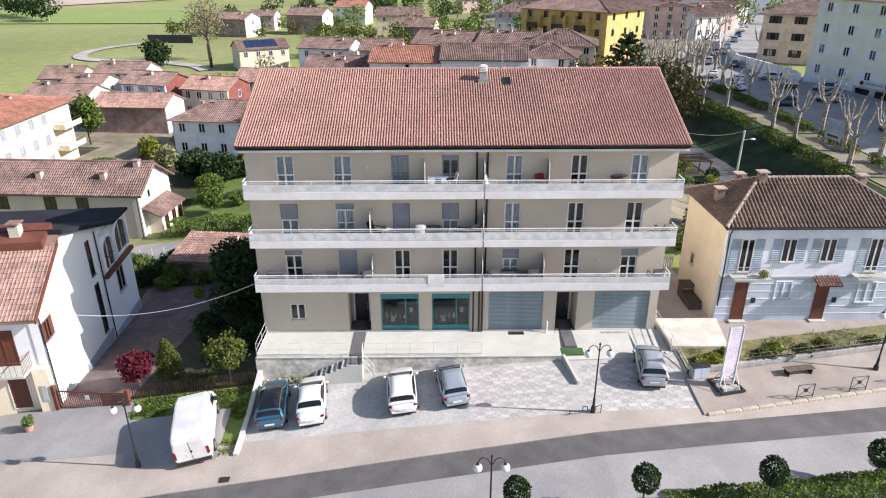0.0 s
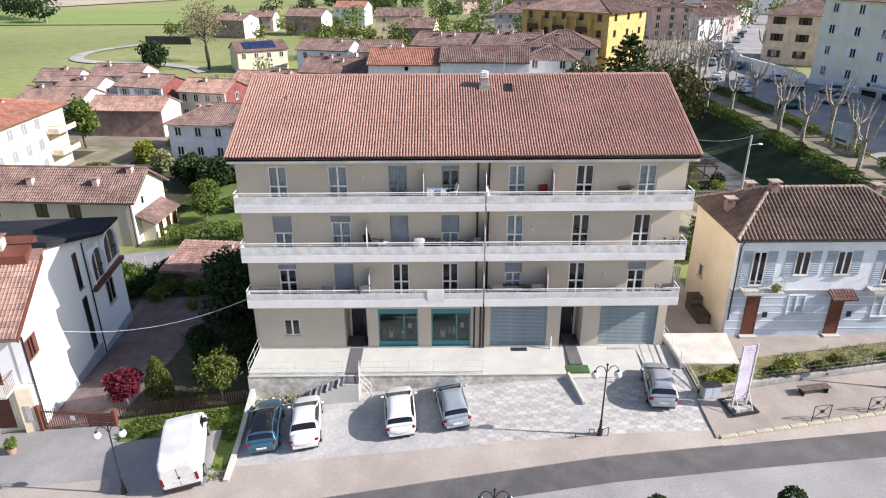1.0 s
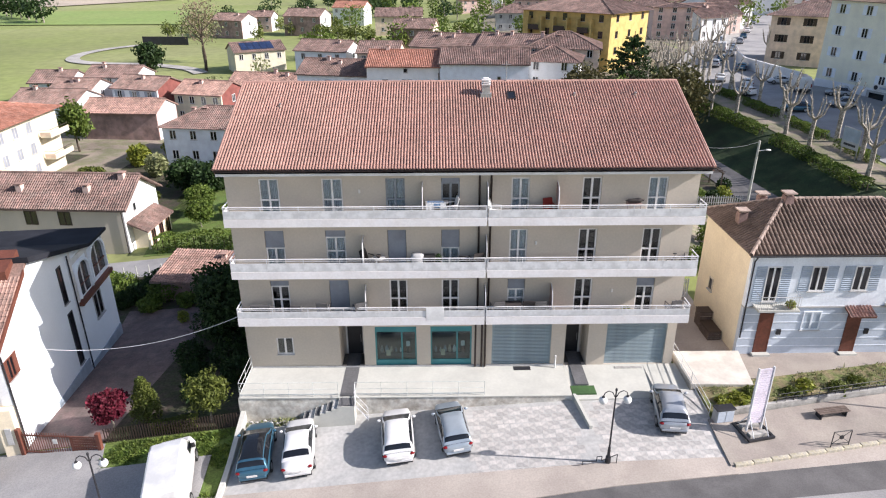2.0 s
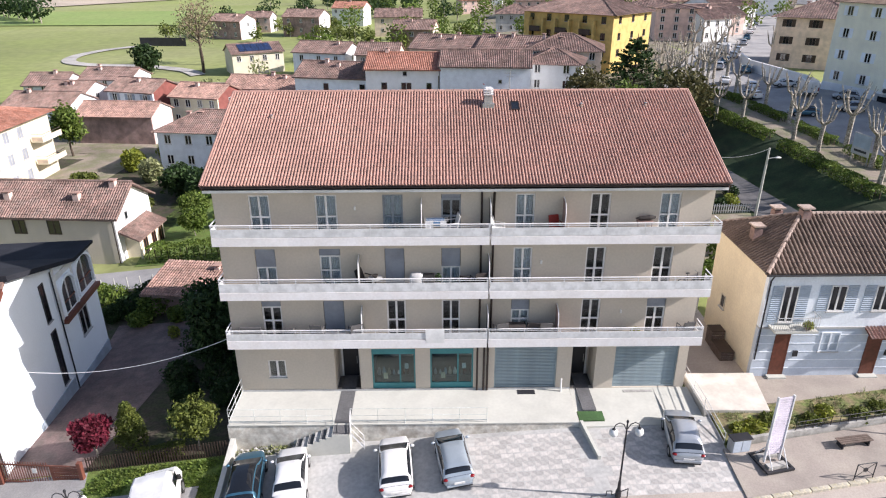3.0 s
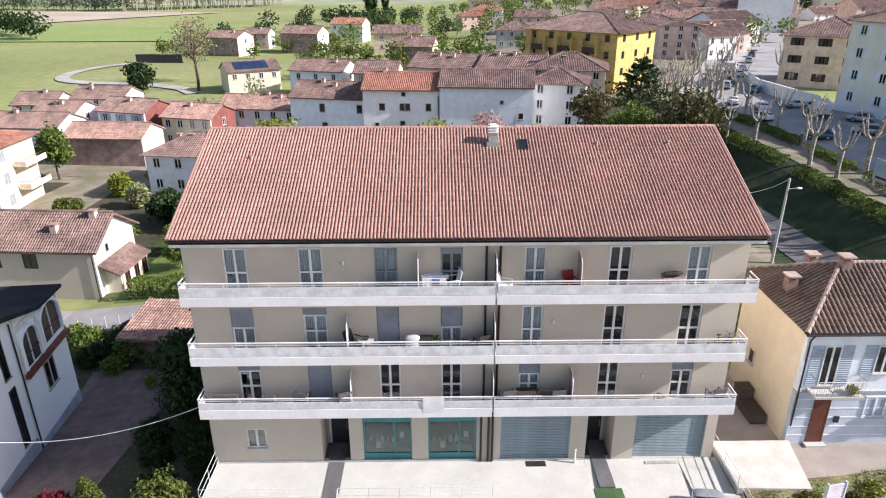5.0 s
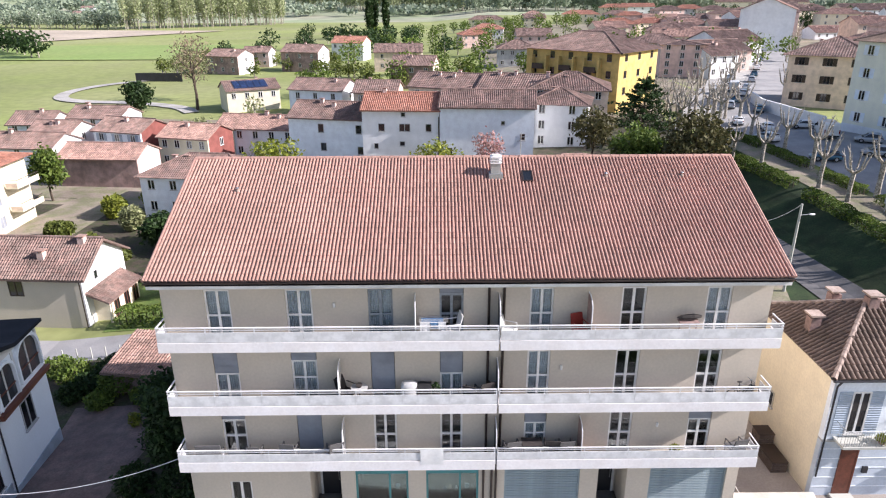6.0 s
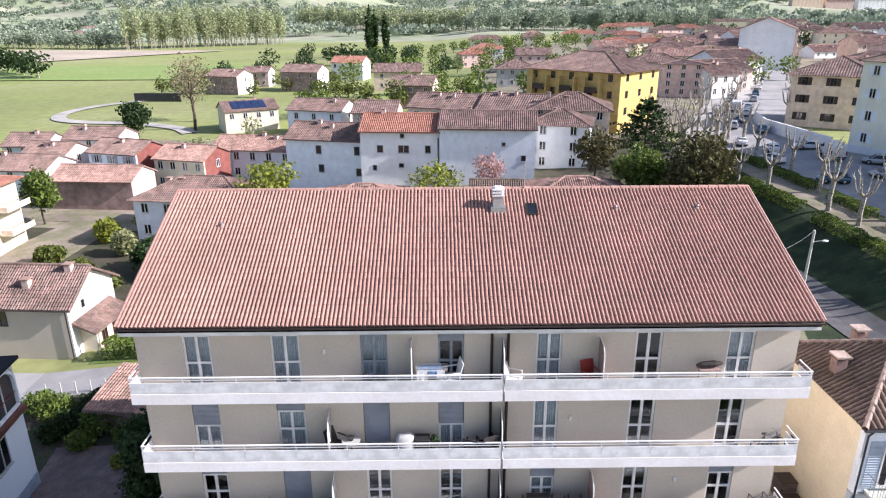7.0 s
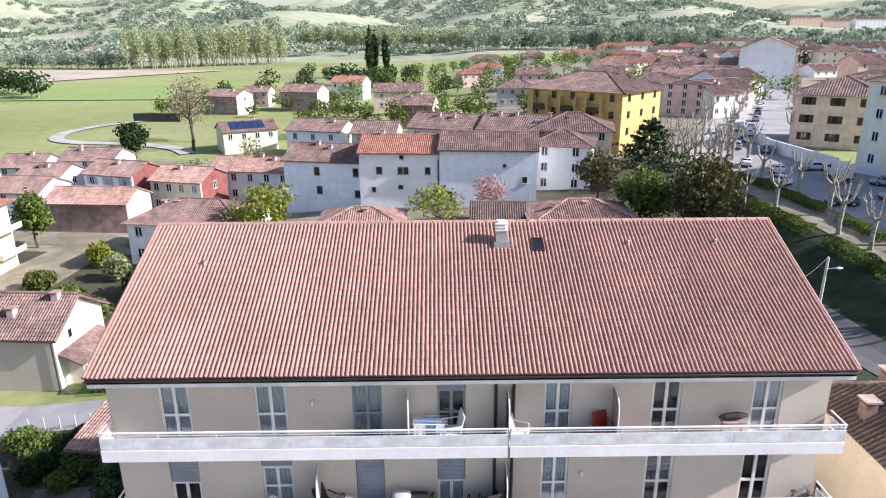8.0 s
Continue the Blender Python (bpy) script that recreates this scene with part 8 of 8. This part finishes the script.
DARK_WICKER = mat("dark_wicker", (0.05, 0.042, 0.04), 0.8, var=0.2, scale=4, grain=60, gvar=0.3, bump=0.4)
GREY_PLASTIC = mat("grey_plastic", (0.14, 0.135, 0.135), 0.6, bump=0)
def drying_rack(m):
    """Two crossed wire frames with thin lines and hanging cloths."""
    r = thing("drying_rack", m, "white folding drying rack with blue and white cloths", "drying rack")
    for y in (-0.27, 0.27):
        part("rack_frame", MB().path([(-0.55, y, 0), (-0.3, -y, 1.0), (0.3, -y, 1.0), (0.55, y, 0), (-0.55, y, 0)], 0.016), WHITE, r)
    for k in range(7):
        part("line", MB().tube((-0.6, -0.27 + k * 0.09, 1.0), (0.6, -0.27 + k * 0.09, 1.0), 0.006, n=4), WHITE, r)
    for x0, x1, y, d, m_ in ((-0.55, -0.15, -0.27, 0.5, CLOTH), (-0.1, 0.2, -0.18, 0.3, BLUE_CLOTH), (0.2, 0.5, -0.27, 0.4, CLOTH), (-0.5, 0.4, 0.09, 0.25, BLUE_CLOTH)):
        part("hung_cloth", MB().loft([[(x0 + (x1 - x0) * k / 6, y - 0.03 + 0.012 * math.sin(k * 1.9), 1.0 - d), (x0 + (x1 - x0) * k / 6, y - 0.012, 1.015), (x0 + (x1 - x0) * k / 6, y + 0.012, 1.015), (x0 + (x1 - x0) * k / 6, y + 0.03, 1.0 - d * 0.8)] for k in range(7)], closed=False), m_, r)
    return r


TALL = Matrix.Scale(1.16, 4)
white_chair = chair(pose(6.85, -0.5, deck(3), 0, 0, 70) @ TALL, WHITE, "white plastic armchair on the balcony")
copy_thing(white_chair, pose(4.4, -0.45, deck(3), 0, 0, -80) @ TALL)
drying_rack(pose(3.72, -0.45, deck(3)))
chair(pose(9.75, -0.45, deck(3), 0, 0, 20) @ TALL, RED_PLASTIC, "red folding chair against the divider screen")
um = thing("folded_parasol", pose(14.2, -0.35, deck(3)), "dark folded garden parasol lying on a table", "parasol")
part("canopy", MB().loft([[(-0.5 + s, r * math.cos(a), 0.95 + 0.05 * s + r * math.sin(a)) for a in [2 * math.pi * i / 8 for i in range(8)]] for s, r in ((0, 0.02), (0.2, 0.1), (0.7, 0.13), (1.0, 0.05))]), DARK_WICKER, um)
part("table_frame", MB().box(-0.4, 0.4, -0.2, 0.2, 0.75, 0.8).tube((-0.35, 0, 0), (-0.35, 0, 0.75), 0.025).tube((0.35, 0, 0), (0.35, 0, 0.75), 0.025), WALL_MAUVE, um)
dark_chair = chair(pose(5.3, -0.45, deck(2), 0, 0, 160) @ TALL, DARK_WICKER, "dark wicker armchair on the balcony")
for x, f, r in ((5.85, 2, 200), (0.05, 2, 60), (8.9, 1, 175)):
    copy_thing(dark_chair, pose(x, -0.42, deck(f), 0, 0, r) @ TALL)
grey_chair = chair(pose(-4.15, -0.5, deck(1), 0, 0, 180) @ TALL, GREY_PLASTIC, "grey plastic armchair on the balcony")
for x, f, r in ((-2.65, 1, 175), (-0.65, 1, 200), (9.45, 1, 185), (7.1, 1, 190), (17.0, 1, 190)):
    copy_thing(grey_chair, pose(x, -0.48, deck(f), 0, 0, r) @ TALL)
gb = thing("garden_bench", pose(-6.15, -0.5, deck(1)), "grey two-seat garden bench on the balcony", "bench")
part("seat", MB().box(-0.56, 0.56, -0.2, 0.25, 0.42, 0.47), GREY_PLASTIC, gb, bevel=0.01)
part("backrest", MB().box(-0.56, 0.56, -0.26, -0.2, 0.5, 1.06), GREY_PLASTIC, gb, bevel=0.015)
for x in (-0.52, 0.52):
    part("side_frame", MB().box(x - 0.03, x + 0.03, -0.24, 0.25, 0.0, 0.64), GREY_PLASTIC, gb, bevel=0.008)
rt_ = thing("table", pose(0.55, -0.48, deck(2)), "round grey bistro table on the balcony", "table")
part("tabletop", MB().tube((0, 0, 0.84), (0, 0, 0.87), 0.36, n=20), WALL_GREY, rt_)
part("stem", MB().tube((0, 0, 0.02), (0, 0, 0.84), 0.03).tube((0, 0, 0), (0, 0, 0.03), 0.24, n=14), DARK_METAL, rt_)
bowl = solo("flower_bowl", MB().tube((0, 0, 0), (0, 0, 0.13), 0.09, 0.15, 12), DARK_WICKER, "dark bowl on the bistro table", "bowl", pose(0.55, -0.48, deck(2) + 0.87))
table(pose(8.0, -0.45, deck(1)), DARK_WICKER, DARK_METAL, "dark round-edged balcony table", 0.9, 0.6, 0.9)
cov = solo("covered_furniture", MB().loft([[(2.66 + r * 0.36 * math.copysign(abs(math.cos(a)) ** 0.5, math.cos(a)), -0.45 + r * 0.28 * math.copysign(abs(math.sin(a)) ** 0.5, math.sin(a)), deck(2) + z) for a in [2 * math.pi * i / 12 for i in range(12)]] for r, z in ((1.08, 0), (1.0, 0.5), (0.95, 0.98), (0.6, 1.08))]), WALL_GREY, "balcony furniture under a pale grey cover", "furniture", smooth=True)
bx_ = thing("storage_box", pose(3.32, -0.48, deck(2)), "dark grey storage box on the balcony", "box")
part("box_body", MB().box(-0.27, 0.27, -0.22, 0.22, 0, 0.9), DARK_WICKER, bx_, bevel=0.02)
part("box_lid", MB().box(-0.29, 0.29, -0.24, 0.24, 0.9, 0.97), BLACK_TRIM, bx_, bevel=0.015)
dp = shrub("potted_plant", 3.78, -0.5, 0.2, 0.5, LEAF_DARK, "dark green plant in a tall balcony pot", 160, 0.06, 63, "plant")
dp.location.z = deck(2) + 0.55
part("pot", MB().tube((0, 0, -0.55), (0, 0, 0.06), 0.12, 0.17, 10), DARK_WICKER, dp)
bk = thing("bicycle", pose(16.9, -0.45, deck(2), 0, 0, 12), "dark bicycle leaning on the balcony", "bicycle")
for x in (-0.5, 0.5):
    ring_ = [[(x + (0.33 + 0.022 * math.cos(b)) * math.cos(a), 0.022 * math.sin(b), 0.34 + (0.33 + 0.022 * math.cos(b)) * math.sin(a)) for b in [2 * math.pi * j / 6 for j in range(6)]] for a in [2 * math.pi * i / 20 for i in range(21)]]
    wh = part("wheel", MB().loft(ring_), TYRE, bk)
    part("hub", MB().tube((x, -0.04, 0.34), (x, 0.04, 0.34), 0.03), STEEL, wh)
part("bicycle_frame", MB().path([(-0.5, 0, 0.34), (-0.1, 0, 0.32), (0.38, 0, 0.8), (-0.2, 0, 0.82), (-0.5, 0, 0.34)], 0.018).path([(-0.1, 0, 0.32), (-0.2, 0, 0.95)], 0.018).path([(0.5, 0, 0.34), (0.36, 0, 0.98)], 0.018), DARK_METAL, bk)
part("handlebar", MB().tube((0.36, -0.25, 0.98), (0.36, 0.25, 0.98), 0.014), STEEL, bk)
part("saddle", MB().ball((-0.2, 0, 0.97), 0.13, 0.07, 0.03), BLACK_TRIM, bk)
solo("banner", MB().loft([[(3.1 + 1.0 * u, BY - 0.05 - 0.003 * math.sin(u * 9), z) for z in (3.66, 4.47)] for u in [k / 12 for k in range(13)]], closed=False), BANNER, "blank white cloth banner on the balcony rail", "banner")
for x, f in ((-0.35, 3), (13.6, 1), (9.15, 2)):
    wl = thing("wall_lamp", pose(x, -0.02, FLOORS[f][0] + 1.45), "small white wall lamp", "wall lamp")
    part("lamp_body", MB().box(-0.05, 0.05, -0.08, 0.02, -0.1, 0.1), WHITE, wl, bevel=0.015)
fp = shrub("potted_plant", 14.35, -0.5, 0.25, 0.5, LEAF_YELLOW, "flowering plant in a balcony pot", 160, 0.07, 61, "plant")
fp.location.z = deck(1) + 0.25
part("pot", MB().tube((0, 0, -0.25), (0, 0, 0.08), 0.13, 0.18, 10), TILE_PINK, fp)
fl = shrub("potted_plant", 24.3, 0.45, 0.3, 0.5, LEAF_YELLOW, "trailing plant on the small balcony", 200, 0.07, 62, "plant")
fl.location.z = 3.46
part("pot", MB().tube((0, 0, 0), (0, 0, 0.22), 0.14, 0.18, 10), TILE_PINK, fl)
for x, y, h in ((21.35, 4.9, 1.1), (21.3, 3.9, 0.6), (21.3, 3.2, 0.6)):
    cr = thing("wooden_crate", pose(x, y, zg(x, y) + 0.12), "old brown wooden crate beside the yellow wall", "crate")
    for k in range(4):
        part("board", MB().box(-0.4, 0.4, -0.4, -0.37, k * h / 4 + 0.01, (k + 1) * h / 4 - 0.02).box(-0.4, -0.37, -0.37, 0.4, k * h / 4 + 0.01, (k + 1) * h / 4 - 0.02), BENCH_WOOD, cr)
    part("lid", MB().box(-0.42, 0.42, -0.42, 0.42, h, h + 0.04), SHUTTER_BROWN, cr)
lg_ = thing("lane_gate", pose(17.8, 9.0, zg(19.5, 9) + 0.12), "white slatted gate across the side lane", "gate")
for k in range(26):
    part("bar", MB().box(k * 0.155, k * 0.155 + 0.09, -0.02, 0.02, 0.05, 1.5), RAIL_WHITE, lg_)
part("gate_rail", MB().box(0, 4.0, 0.02, 0.06, 0.3, 0.38).box(0, 4.0, 0.02, 0.06, 1.2, 1.28), RAIL_WHITE, lg_)

rub, rr = MB(), random.Random(4)
for k in range(70):
    x, y = rr.uniform(-6.8, -3.6), rr.uniform(-3.45, -3.0)
    q = rr.uniform(0.06, 0.16)
    rub.ball((x, y, zg(x, y) + 0.07 + q * 0.3), q, q * rr.uniform(0.6, 1.0), q * 0.7, 6, 4)
solo("rubble_stones", rub, CONCRETE, "rubble stones at the foot of the terrace wall", "stones", kind="stuff")
tufts("dry_weeds", [(-6.9, -3.5), (-3.6, -3.4), (-3.6, -3.0), (-6.9, -3.0)], 900, LEAF_PALE, "dry weeds at the foot of the terrace wall", 0.22, 9)

# single tiles along the eave, and single paving stones
tp, tf = tile_verts((RX1 - RX0) / cols_n, SLOPE / rows_n, 0.082, False, 0.014)
tile_mesh = bpy.data.meshes.new("tile")
tile_mesh.from_pydata(tp.tolist(), [], tf)
tile_mesh.materials.append(TILE_RED)
frame_m = Matrix(((1, 0, 0), (0, UP.y, UP.z), (0, -UP.z, UP.y))).transposed().to_4x4()
rng = random.Random(8)
for r in range(NPIECE):
    for c in range(cols_n):
        o = new("tile", tile_mesh)
        o.parent = roof_ob
        p = Vector((RX0 + c * (RX1 - RX0) / cols_n + rng.uniform(-.006, .006), EAVE_Y, EAVE_Z)) + UP * (r * SLOPE / rows_n + rng.uniform(-.01, .01))
        o.matrix_basis = Matrix.Translation(p) @ frame_m
lot = bpy.data.objects["parking_lot"]
stones = [bpy.data.meshes.new("paving_stone") for _ in range(8)]
for me in stones:
    n = 4
    ring = [(sx * (0.315 + rng.uniform(-.02, .01)), sy * (0.295 + rng.uniform(-.02, .01))) for sx, sy in ((1, 1), (-1, 1), (-1, -1), (1, -1))]
    me.from_pydata([(x, y, 0) for x, y in ring] + [(x * .988, y * .988, .004) for x, y in ring], [], [tuple(range(n, 2 * n))] + [(i, (i + 1) % n, n + (i + 1) % n, n + i) for i in range(n)])
    me.materials.append(STONE)
for j in range(8):
    for i in range(19):
        x = 5.6 + i * 0.66 + (0.33 if j % 2 else 0) + rng.uniform(-.012, .012)
        y = -7.9 + j * 0.62 + rng.uniform(-.012, .012)
        if abs(x - 11.6) < 0.55 or (x > 11 and y > -3.4):
            continue
        o = new("paving_stone", rng.choice(stones))
        o.parent = lot
        nn = Vector((zg(x - .5, y) - zg(x + .5, y), zg(x, y - .5) - zg(x, y + .5), 1)).normalized()
        o.matrix_basis = Matrix.Translation((x, y, zg(x, y) + 0.068)) @ Vector((0, 0, 1)).rotation_difference(nn).to_matrix().to_4x4() @ pose(0, 0, 0, 0, 0, rng.choice((0, 180)) + rng.uniform(-1.5, 1.5))
